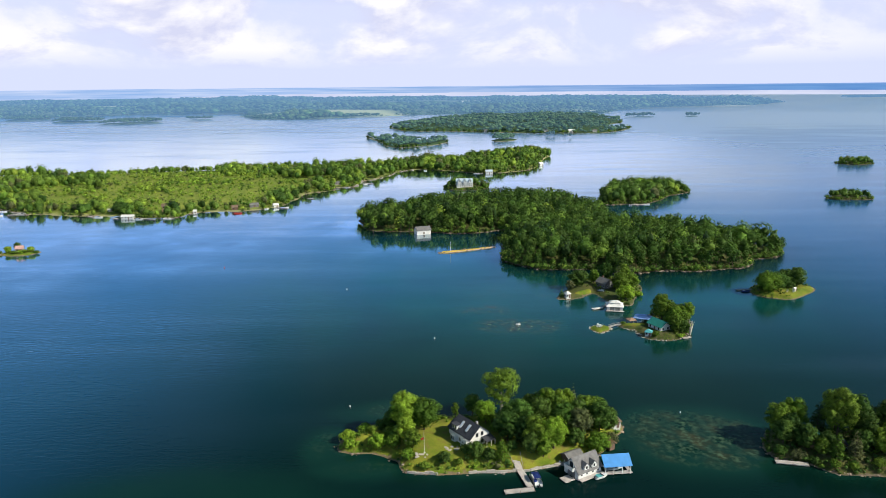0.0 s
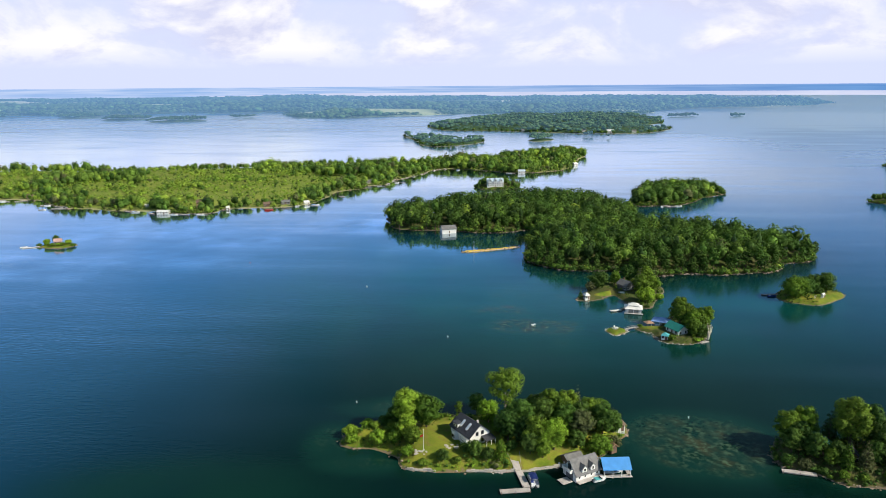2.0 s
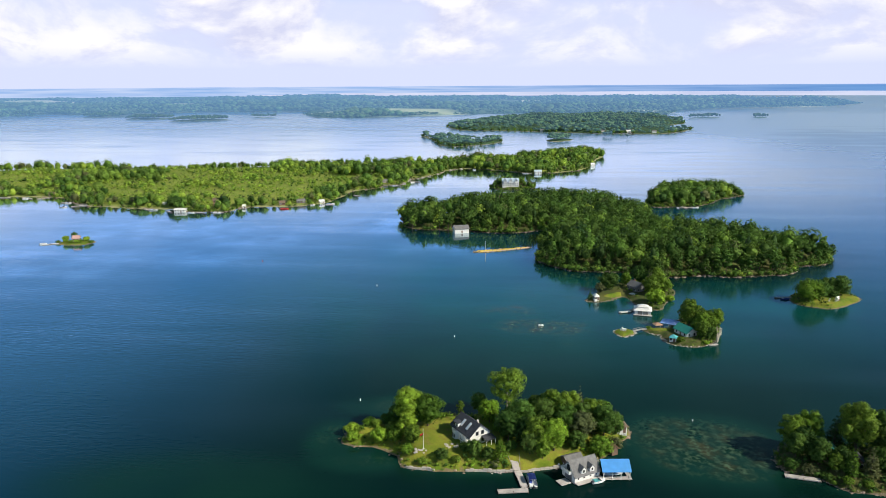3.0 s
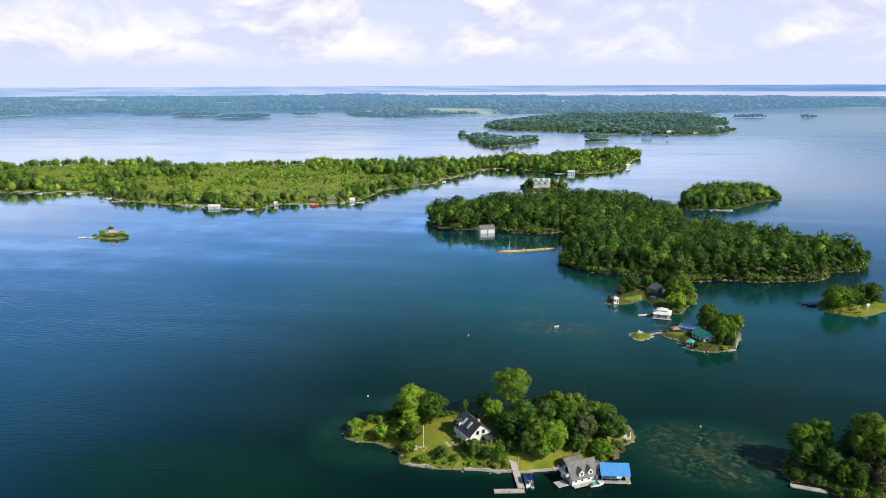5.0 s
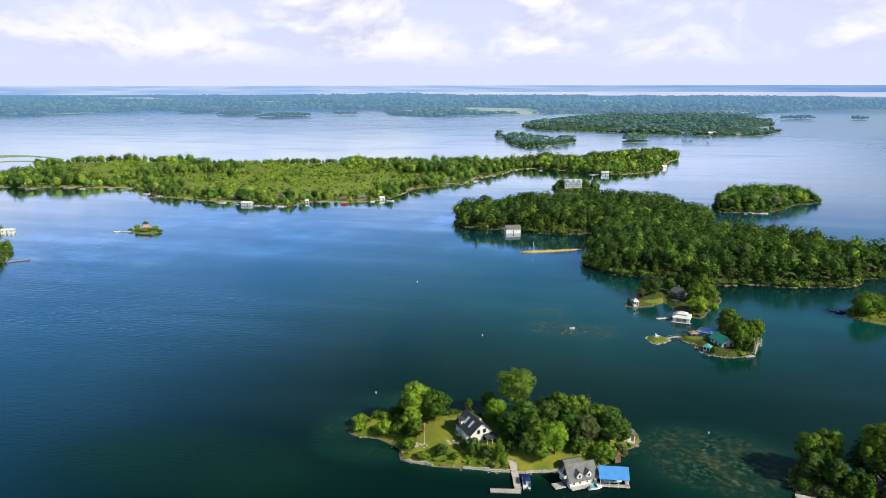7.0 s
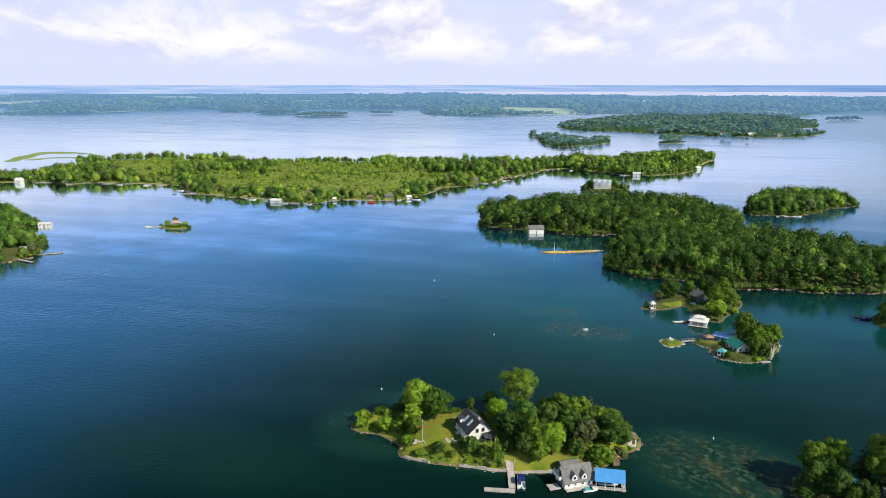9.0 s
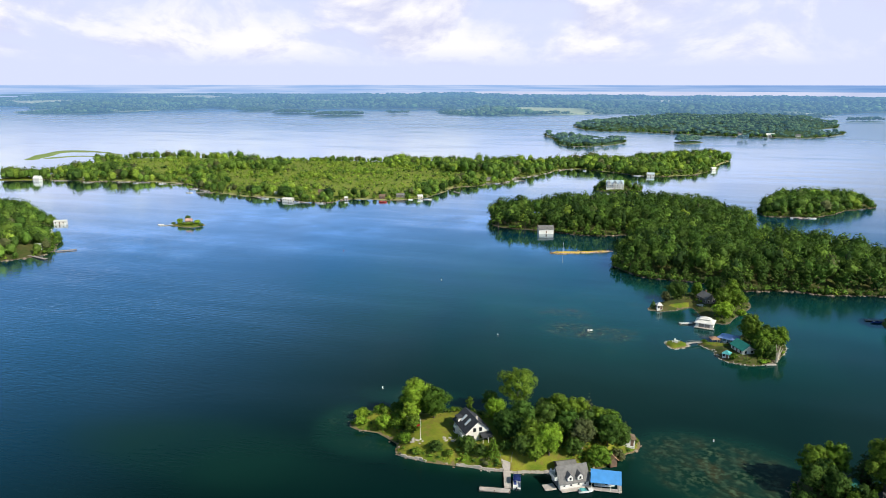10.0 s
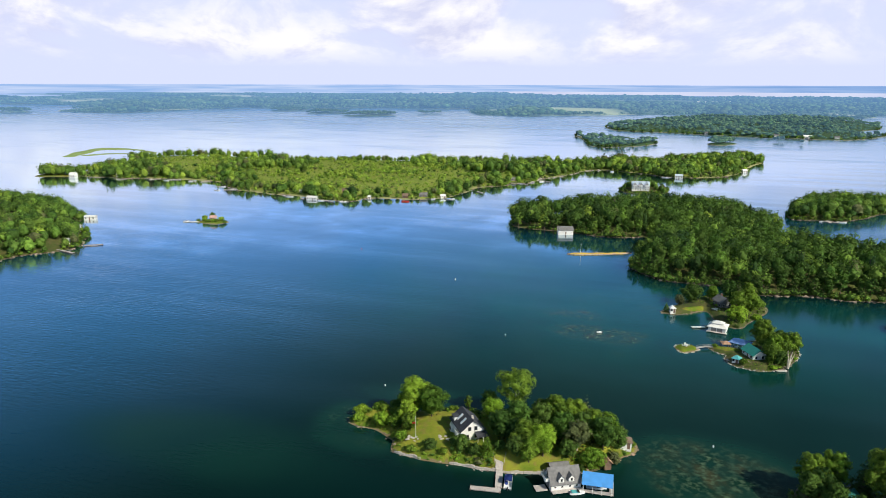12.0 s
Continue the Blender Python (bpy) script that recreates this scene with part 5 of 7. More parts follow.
def hull(L, W, H, mat_name=""):
    """A boat's hull: stations from a square stern to a raked bow."""
    bm, rows = bmesh.new(), []
    n = 9
    for k in range(n):
        u = k / (n - 1)
        w = W / 2 * (0.92 if u < 0.01 else 1.0) * max(0.02, 1 - max(0, (u - 0.45) / 0.55) ** 2.2)
        x, sheer, keel = -L / 2 + L * u, H * (1 + 0.22 * u * u), -0.25 + 0.45 * max(0, u - 0.6) ** 1.3 * 2
        rows.append([bm.verts.new((x, y, zz)) for y, zz in ((-w, sheer), (-w * 0.86, H * 0.25), (0, keel), (w * 0.86, H * 0.25), (w, sheer), (w * 0.78, sheer - 0.02), (0, sheer + 0.02 if u > 0.6 else H * 0.35), (-w * 0.78, sheer - 0.02))])
    for a, b in zip(rows, rows[1:]):
        for i in range(8):
            j = (i + 1) % 8
            bm.faces.new((a[i], a[j], b[j], b[i]))
    bm.faces.new(rows[0][::-1])
    bm.faces.new(rows[-1])
    bmesh.ops.recalc_face_normals(bm, faces=bm.faces[:])
    return bm


def motorboat(x, y, turn, L=5.5, W=2.1, label="white motorboat moored at a dock", cover=None, hull_mat=None, group="", z=0.0):
    ob = thing("motorboat", x, y, z, turn, label, "boat", group)
    part("hull", hull(L, W, 0.75), hull_mat or GEL, ob)
    bm = prism([(0.05 * L, 0.78), (0.16 * L, 0.80), (0.02 * L, 1.25), (-0.02 * L, 1.25)], -W * 0.36, W * 0.36)
    part("windshield", bm, GLASS, ob)
    part("seat", slab(-0.32 * L, -0.18 * L, -W * 0.32, W * 0.32, 0.30, 0.82, 0.06), GEL, ob)
    part("outboard", slab(-L / 2 - 0.35, -L / 2 + 0.05, -0.18, 0.18, 0.15, 1.05, 0.08), ROOF_DARK, ob, "dark outboard motor")
    if cover:
        part("cover", slab(-0.40 * L, 0.05 * L, -W * 0.40, W * 0.40, 0.82, 0.98, 0.07), cover, ob, "fabric cover over the cockpit")
    return ob


def pontoon_boat(x, y, turn, L=6.4, W=2.4, canopy=None, label="aluminium pontoon boat with a navy canopy beside the dock"):
    ob = thing("pontoon_boat", x, y, 0, turn, label, "boat")
    for s in (-1, 1):
        part("float", rod(bmesh.new(), (-L / 2, s * W * 0.36, 0.12), (L / 2, s * W * 0.36, 0.12), 0.33, 0.26, 12), ALUM, ob)
    part("deck", slab(-L / 2, L / 2, -W / 2, W / 2, 0.46, 0.56, 0.02), GEL, ob)
    for s in (-1, 1):
        part("fence", slab(-L * 0.45, L * 0.42, s * W / 2 - 0.03, s * W / 2 + 0.03, 0.56, 1.25), ALUM, ob)
        part("seat", slab(-L * 0.1, L * 0.38, *sorted((s * W * 0.26, s * W * 0.46)), 0.56, 1.02, 0.05), GEL, ob)
    part("console", slab(-L * 0.2, -L * 0.1, 0.1, 0.9, 0.56, 1.45, 0.05), NAVY, ob)
    bm = bmesh.new()
    n = 7
    rows = [[bm.verts.new((-L * 0.30 + L * 0.58 * k / (n - 1), s * W * 0.48, 2.35 + 0.28 * math.sin(math.pi * k / (n - 1)) - 0.12 * abs(s))) for s in (-1, 0, 1)] for k in range(n)]
    for a, b in zip(rows, rows[1:]):
        bm.faces.new((a[0], a[1], b[1], b[0]))
        bm.faces.new((a[1], a[2], b[2], b[1]))
    bmesh.ops.solidify(bm, geom=bm.faces[:], thickness=0.06)
    part("canopy", bm, canopy or NAVY, ob, "navy blue fabric canopy")
    for s in (-1, 1):
        for xx in (-L * 0.28, L * 0.26):
            part("pole", rod(bmesh.new(), (xx * 0.6, s * W * 0.47, 0.56), (xx, s * W * 0.47, 2.3), 0.035, 0.03, 6), ALUM, ob)
    part("outboard", slab(-L / 2 - 0.5, -L / 2 - 0.02, -0.2, 0.2, 0.1, 1.15, 0.08), ROOF_DARK, ob, "dark outboard motor")
    return ob


def chair(x, y, z, turn, mat=None, label="white slatted lawn chair on the grass", group="lawn chairs"):
    ob = thing("lawn_chair", x, y, z, turn, label, "chair", group)
    part("seat", slab(-0.3, 0.3, -0.3, 0.3, 0.34, 0.42, 0.02), mat or WHITE, ob)
    back = prism([(-0.30, 0.38), (-0.24, 0.38), (-0.50, 1.15), (-0.56, 1.15)], -0.3, 0.3)
    part("backrest", back, mat or WHITE, ob)
    for s in (-1, 1):
        part("armrest", slab(-0.35, 0.38, *sorted((s * 0.30, s * 0.42)), 0.58, 0.63), mat or WHITE, ob)
        for xx in (-0.28, 0.28):
            part("leg", slab(xx - 0.04, xx + 0.04, *sorted((s * 0.30, s * 0.38)), -0.05, 0.58), mat or WHITE, ob)
    return ob


def buoy(x, y, mat, label):
    ob = thing("buoy", x, y, 0, 0, label, "buoy")
    part("float", rod(bmesh.new(), (0, 0, -0.3), (0, 0, 0.5), 0.24, 0.22, 12), mat, ob)
    part("cap", rod(bmesh.new(), (0, 0, 0.5), (0, 0, 0.8), 0.22, 0.07, 12), mat, ob)
    return ob


def canopy_shelter(x, y, z, turn, L, W, eave, rise, roof_mat, label, hip=False, name="boat_shelter", post_mat=None):
    """An open roof on posts."""
    ob = thing(name, x, y, z, turn, label, "shelter")
    part("roof", hip_roof(L, W, eave, eave + rise, 0.25) if hip else gable_roof(L, W, eave, eave + rise, 0.3, 0.14), roof_mat, ob)
    nx = max(2, int(L / 2.8) + 1)
    for k in range(nx):
        for s in (-1, 1):
            xx = -L / 2 + 0.15 + (L - 0.3) * k / (nx - 1)
            part("post", slab(xx - 0.09, xx + 0.09, s * (W / 2 - 0.1) - 0.09, s * (W / 2 - 0.1) + 0.09, -1.0, eave + 0.08), post_mat or WHITE, ob)
    return ob


def rock_mesh(seed):
    rng = np.random.default_rng(seed)
    v, f = BALLS[1]
    v = v * rng.uniform(0.72, 1.12, (len(v), 1)) * rng.uniform(0.75, 1.2, 3)
    return v, f


ROCKS = [rock_mesh(800 + k) for k in range(8)]


def shore_rocks(isle, count, lo, hi, mat, label, name="shore_rocks", where=None, off=0.6, seed=5):
    """Stones along a waterline, sunk into the bank."""
    rng = np.random.default_rng(seed)
    pts = isle.loop
    k = rng.integers(0, len(pts), count * 3)
    u = rng.random(count * 3)[:, None]
    p = pts[k] * (1 - u) + pts[(k + 1) % len(pts)] * u + rng.normal(0, off, (count * 3, 2))
    if where is not None:
        p = p[where(p[:, 0], p[:, 1])]
    s = isle.inside(p[:, 0], p[:, 1])
    p = p[(s > -1.2) & (s < 1.8)][:count]
    V, F, n = [], [], 0
    for x, y in p:
        v, f = ROCKS[rng.integers(8)]
        r = lo + (hi - lo) * rng.random() ** 2.5
        a = rng.uniform(0, math.tau)
        c, sn = math.cos(a) * r, math.sin(a) * r
        z = max(-0.1, isle.z(x, y)) + r * 0.12
        V.append(np.c_[v[:, 0] * c - v[:, 1] * sn + x, v[:, 0] * sn + v[:, 1] * c + y, v[:, 2] * r * 0.6 + z])
        F.append(f + n)
        n += len(v)
    if V:
        ob = new(name, mesh_of(name, np.concatenate(V), np.concatenate(F), [mat]))
        tagged(ob, label, "rocks", kind="stuff")


# ---------------------------------------------------------------- the cottage island
def cottage():
    """The black-roofed cottage: gable with chimney, dormer side roofs, dormer, bay, balcony and porch."""
    g = 3.0
    ob = thing("cottage", 44.9, -31.1, g, -52.3, "white cottage with a steep black shingle roof and pale dormer sides", "house")
    L, W, wall, top = 10.4, 8.2, 3.7, 7.0
    part("wall", pentagon(bmesh.new(), -L / 2, L / 2, W / 2, -1.2, wall, top), WHITE, ob)
    part("roof", gable_roof(L, W, wall, top, 0.5, 0.25), ROOF_DARK, ob)
    slope = math.atan2(top - wall, W / 2)
    # flat pale panels stand in for the light-grey side roofs of dormers
    for xx in (-1.4, 1.9):
        sky = slab(-0.55, 0.55, -1.35, 1.35, 0.0, 0.10, 0.02)
        sky.transform(Matrix.Translation((xx, -W / 4 - 0.1, (wall + top) / 2 + 0.28)) @ Matrix.Rotation(slope, 4, "X"))
        s = part("skylight", sky, WHITE, ob, "long pale dormer side roof shown as a flat panel")
        pane = slab(-0.45, 0.45, -1.25, 1.25, 0.10, 0.13)
        pane.transform(Matrix.Translation((xx, -W / 4 - 0.1, (wall + top) / 2 + 0.285)) @ Matrix.Rotation(slope, 4, "X"))
        part("pane", pane, PALE_ROOF, s)
    # dormer low on the slope
    dm = part("dormer", slab(-4.4, -1.9, -W / 2 + 0.15, -1.8, wall, wall + 1.75), WHITE, ob, "white flat-roofed dormer")
    part("dormer_roof", slab(-4.6, -1.7, -W / 2 - 0.2, -1.2, wall + 1.75, wall + 1.95, 0.03), ROOF_DARK, dm)
    for xx in (-3.8, -2.5):
        window(dm, xx, -W / 2 + 0.15, wall + 0.95, 0.8, 1.0, "-y")
    bay = bmesh.new()
    ring = [(-3.9, -W / 2), (-3.4, -W / 2 - 1.1), (-1.9, -W / 2 - 1.1), (-1.4, -W / 2)]
    lo, hi = [bay.verts.new((x, y, -1.0)) for x, y in ring], [bay.verts.new((x, y, 2.5)) for x, y in ring]
    peak = [bay.verts.new((x * 0.9 - 0.26, y + 0.25, 2.95)) for x, y in ring]
    for a, b in ((lo, hi), (hi, peak)):
        for i in range(3):
            bay.faces.new((a[i], a[i + 1], b[i + 1], b[i]))
    bay.faces.new(peak)
    b = part("bay_window", bay, WHITE, ob, "white bay window")
    for xx in (-3.05, -2.25):
        window(b, xx, -W / 2 - 1.1, 1.3, 0.6, 1.3, "-y")
    for xx in (0.2, 1.6):
        window(ob, xx, -W / 2, 1.4, 0.9, 1.3, "-y")
    # balcony at the corner
    part("balcony", slab(2.0, 5.0, -W / 2 - 1.5, -W / 2 - 0.01, 2.4, 2.6, 0.02), WHITE, ob)
    for xx in (2.1, 3.5, 4.9):
        part("post", slab(xx - 0.07, xx + 0.07, -W / 2 - 1.45, -W / 2 - 1.31, -1.0, 3.5), WHITE, ob)
    part("railing", slab(2.0, 5.0, -W / 2 - 1.48, -W / 2 - 1.42, 2.65, 3.5), WHITE, ob)
    for yy, zz in ((-1.9, 1.4), (1.2, 1.4), (-1.1, 4.1), (1.1, 4.1)):
        window(ob, L / 2, yy, zz, 0.95, 1.25, "+x", ROOF_GREY)
    part("door", slab(L / 2 - 0.02, L / 2 + 0.07, 2.4, 3.4, -0.1, 2.0), BROWN, ob)
    part("porch_roof", prism([(L / 2 + 0.01, 2.7), (L / 2 + 3.0, 2.15), (L / 2 + 3.0, 2.3), (L / 2 + 0.01, 2.9)], 0.6, W / 2 + 0.6), ROOF_DARK, ob)
    part("porch_floor", slab(L / 2 + 0.01, L / 2 + 3.0, 0.6, W / 2 + 0.5, -1.0, 0.0), GREY_WOOD, ob)
    for yy in (0.8, 2.7, W / 2 + 0.3):
        part("post", slab(L / 2 + 2.75, L / 2 + 2.9, yy - 0.07, yy + 0.07, 0.0, 2.2), WHITE, ob)
    part("chimney", slab(2.9, 3.5, 0.2, 0.9, wall + 1.5, top + 0.8, 0.04), STONE, ob, "pale stone chimney on the ridge")
    # back wing
    part("wing", pentagon(bmesh.new(), -L / 2 - 2.6, -L / 2 - 0.01, 2.6, -1.2, 2.4, 4.4), WHITE, ob)
    wr = gable_roof(2.6, 5.2, 2.4, 4.4, 0.3, 0.2)
    wr.transform(Matrix.Translation((-L / 2 - 1.6, 0, 0)))
    part("wing_roof", wr, ROOF_DARK, ob)


cottage()


def boathouse():
    """The grey-roofed boathouse with two dormers, standing in the water."""
    ob = thing("boathouse", 80.25, -46.9, 0.0, 30.6, "white boathouse with a grey shingle roof and two dormers", "boathouse")
    L, W, wall, top = 9.4, 6.6, 2.5, 6.1
    part("wall", pentagon(bmesh.new(), -L / 2, L / 2, W / 2, -1.0, wall, top), WHITE, ob)
    part("roof", gable_roof(L, W, wall, top, 0.4, 0.22), ROOF_GREY, ob)
    for xx in (-1.6, 1.6):
        d = part("dormer", pentagon(bmesh.new(), -1.75, 1.75, 0.85, 0.0, 1.15, 2.05), WHITE, ob, "small gabled dormer with a window")
        d.matrix_local = pose(xx, -1.75, wall + 0.55, 0, 0, 90)
        r = part("dormer_roof", gable_roof(3.3, 1.7, 1.15, 2.05, 0.22, 0.12), ROOF_GREY, d)
        window(d, -1.75, 0, 0.75, 0.62, 0.85, "-x")
    for xx in (-3.4, -1.2, 1.2, 3.4):
        window(ob, xx, -W / 2, 1.5, 0.6, 0.5, "-y")
    # gable end with balcony and a glazed door
    part("balcony", slab(-L / 2 - 1.4, -L / 2 - 0.01, -2.1, 2.1, 2.85, 3.02, 0.02), WHITE, ob)
    part("railing", slab(-L / 2 - 1.4, -L / 2 - 1.33, -2.1, 2.1, 3.02, 3.95), WHITE, ob)
    for s in (-1, 1):
        part("railing", slab(-L / 2 - 1.32, -L / 2 - 0.02, s * 2.07 - 0.03, s * 2.07 + 0.03, 3.02, 3.95), WHITE, ob)
    window(ob, -L / 2, 0, 4.1, 1.5, 1.9, "-x")
    part("boat_door", slab(-L / 2 - 0.06, -L / 2 + 0.02, -1.7, 1.7, 0.1, 2.5), ROOF_GREY, ob, "wide grey boat door")
    part("apron", slab(-4.9, 4.9, -0.85, 0.85, 0.38, 0.55, 0.02), PALE_DECK, ob, "pale plank walkway along the wall").matrix_local = pose(0.2, -W / 2 - 0.87, 0)
    part("platform", slab(-1.8, 1.8, -1.6, 1.6, 0.30, 0.50, 0.02), PALE_DECK, ob, "square floating plank platform").matrix_local = pose(-7.3, -1.1, 0)


boathouse()
sh = canopy_shelter(90.7, -45.4, 0.0, 5.5, 8.5, 7.0, 3.1, 2.1, BLUE_METAL, "open boat shelter with a bright blue metal roof")
part("platform", slab(-4.5, 4.5, -0.8, 0.8, 0.38, 0.55, 0.02), PALE_DECK, sh, "plank walkway under the roof edge").matrix_local = pose(0.3, -2.9, 0)
part("platform", slab(-3.5, 3.5, -0.6, 0.6, 0.38, 0.55, 0.02), PALE_DECK, sh).matrix_local = pose(4.2, 0.6, 0, 0, 0, 90)
motorboat(90.4, -45.4, 8, 6.2, 2.3, "white motorboat under the blue shelter roof")
motorboat(85.4, -50.3, 24, 4.6, 2.0, "small white motorboat with an aqua cover beside the boathouse", cover=AQUA)
pontoon_boat(64.7, -52.2, 100)
dock(54.4, -58.5, 63.6, -57.0, 1.9, 0.6, PALE_DECK, "long weathered T-head dock with brown boards", group="docks of the cottage island")
dock(62.6, -55.9, 60.4, -46.4, 2.2, 0.62, PALE_DECK, "pale plank gangway from the shore to the dock", group="docks of the cottage island")


def landing():
    ob = thing("landing", 59.6, -43.6, 0, 103, "pale plank landing widening towards the lawn", "deck")
    bm = bmesh.new()
    rows = []
    for x, w, z in ((-3.0, 1.1, 0.66), (-0.2, 1.15, 1.7), (2.6, 2.0, 2.9)):
        rows.append([bm.verts.new(p) for p in ((x, -w, z), (x, w, z), (x, w, z - 0.15), (x, -w, z - 0.15))])
    for a, b in zip(rows, rows[1:]):
        for i in range(4):
            bm.faces.new((a[i], a[(i + 1) % 4], b[(i + 1) % 4], b[i]))
    bm.faces.new(rows[0])
    bm.faces.new(rows[-1][::-1])
    bmesh.ops.recalc_face_normals(bm, faces=bm.faces[:])
    part("deck", bm, PALE_DECK, ob)
    for s in (-1, 1):
        part("handrail", rod(bmesh.new(), (-2.8, s * 1.15, 1.6), (2.4, s * 2.0, 3.9), 0.05, 0.05, 6), GREY_WOOD, ob)
        for u in (0, 0.5, 1):
            xx, yy, zz = -2.8 + 5.2 * u, s * (1.15 + 0.85 * u), 0.6 + 2.3 * u
            part("post", rod(bmesh.new(), (xx, yy, zz - 1.2), (xx, yy, zz + 1.05), 0.06, 0.06, 6), GREY_WOOD, ob)


landing()


def flagpole(x, y):
    g = COTTAGE_ISLE.z(x, y)
    ob = thing("flagpole", x, y, g, 20, "tall white flagpole with a small red flag on the lawn", "flagpole")
    part("pole", rod(bmesh.new(), (0, 0, -0.3), (0, 0, 7.6), 0.09, 0.05, 10), WHITE, ob)
    part("finial", rod(bmesh.new(), (0, 0, 7.6), (0, 0, 7.8), 0.10, 0.05, 10), WHITE, ob)
    bm = bmesh.new()
    rows = [[bm.verts.new((-0.08 - 1.1 * u, 0.10 * math.sin(6 * u), 5.9 - 0.25 * u - v * 0.75)) for v in (0, 1)] for u in np.linspace(0, 1, 7)]
    for a, b in zip(rows, rows[1:]):
        bm.faces.new((a[0], a[1], b[1], b[0]))
    bmesh.ops.solidify(bm, geom=bm.faces[:], thickness=0.02)
    part("flag", bm, RED, ob, "drooping red flag")


flagpole(29.8, -40.8)


def flat_stones(x, y, n, reach, label, seed):
    """Flat pale stones laid in the grass."""
    rng = np.random.default_rng(seed)
    for k in range(n):
        px, py = x + rng.uniform(-reach, reach), y + rng.uniform(-reach, reach) * 0.6
        v, f = ROCKS[k % 8]
        r = rng.uniform(0.5, 1.0)
        me = mesh_of("stone", v * [r, r * 0.7, r * 0.22], f, [STONE])
        ob = new("stone", me)
        ob.matrix_world = pose(px, py, COTTAGE_ISLE.z(px, py) + 0.06, 0, 0, rng.uniform(0, 360))
        tagged(ob, label, "stone", "flat stones round the flagpole")


flat_stones(29.2, -41.6, 9, 2.0, "flat pale stone laid in the lawn by the flagpole", 3)
flat_stones(37.5, -38.0, 7, 3.4, "flat pale stone in the lawn edge", 4)
house("summerhouse", 96.6, -20.0, 1.6, 12, 3.6, 3.2, 2.3, 1.5, WHITE, ROOF_BROWN, "small white summerhouse with a brown hipped roof on the rocky point", "pavilion", hip=True)
house("shed", 78.0, -40.8, 0.6, 28, 5.6, 4.2, 1.9, 1.1, BROWN, ROOF_GREY, "low dark shed with a grey roof behind the boathouse", "shed", glazed=False)
house("garden_shed", 92.0, -33.4, 1.4, 120, 2.6, 2.2, 1.5, 1.0, BROWN, TAN, "little garden shed with a tan roof among trees", "shed", glazed=False)
dock(60.8, -6.4, 63.0, -2.0, 2.8, 0.6, PALE_DECK, "short pale dock at the back shore", group="docks of the cottage island")
chair(33, -12.5, COTTAGE_ISLE.z(33, -12.5), 60)
chair(73.6, -43.0, COTTAGE_ISLE.z(73.6, -43.0), 250)
chair(75.2, -42.4, COTTAGE_ISLE.z(75.2, -42.4), 235)


def planting(isle, rows, group, label_of):
    for k, (name, x, y, h, r, mat, base, leaves, size, kw) in enumerate(rows):
        grow(name, x, y, isle.z(x, y) - 0.1, h, r * 1.18, 900 + 17 * k + int(x), mat, base, kw.pop("lobes", 15) + 9, int(leaves * 2.5), size * 0.66, label=label_of[mat.name] if "label" not in kw else kw.pop("label"), group=group, **kw)


KINDS = {"leaf_green": "leafy green broadleaf tree on the island", "leaf_dark": "dark green broadleaf tree on the island", "leaf_light": "bright yellow-green leafy tree on the island",
         "leaf_olive": "greyish olive tree with thin leaves", "leaf_pine": "dark green conifer on the island"}

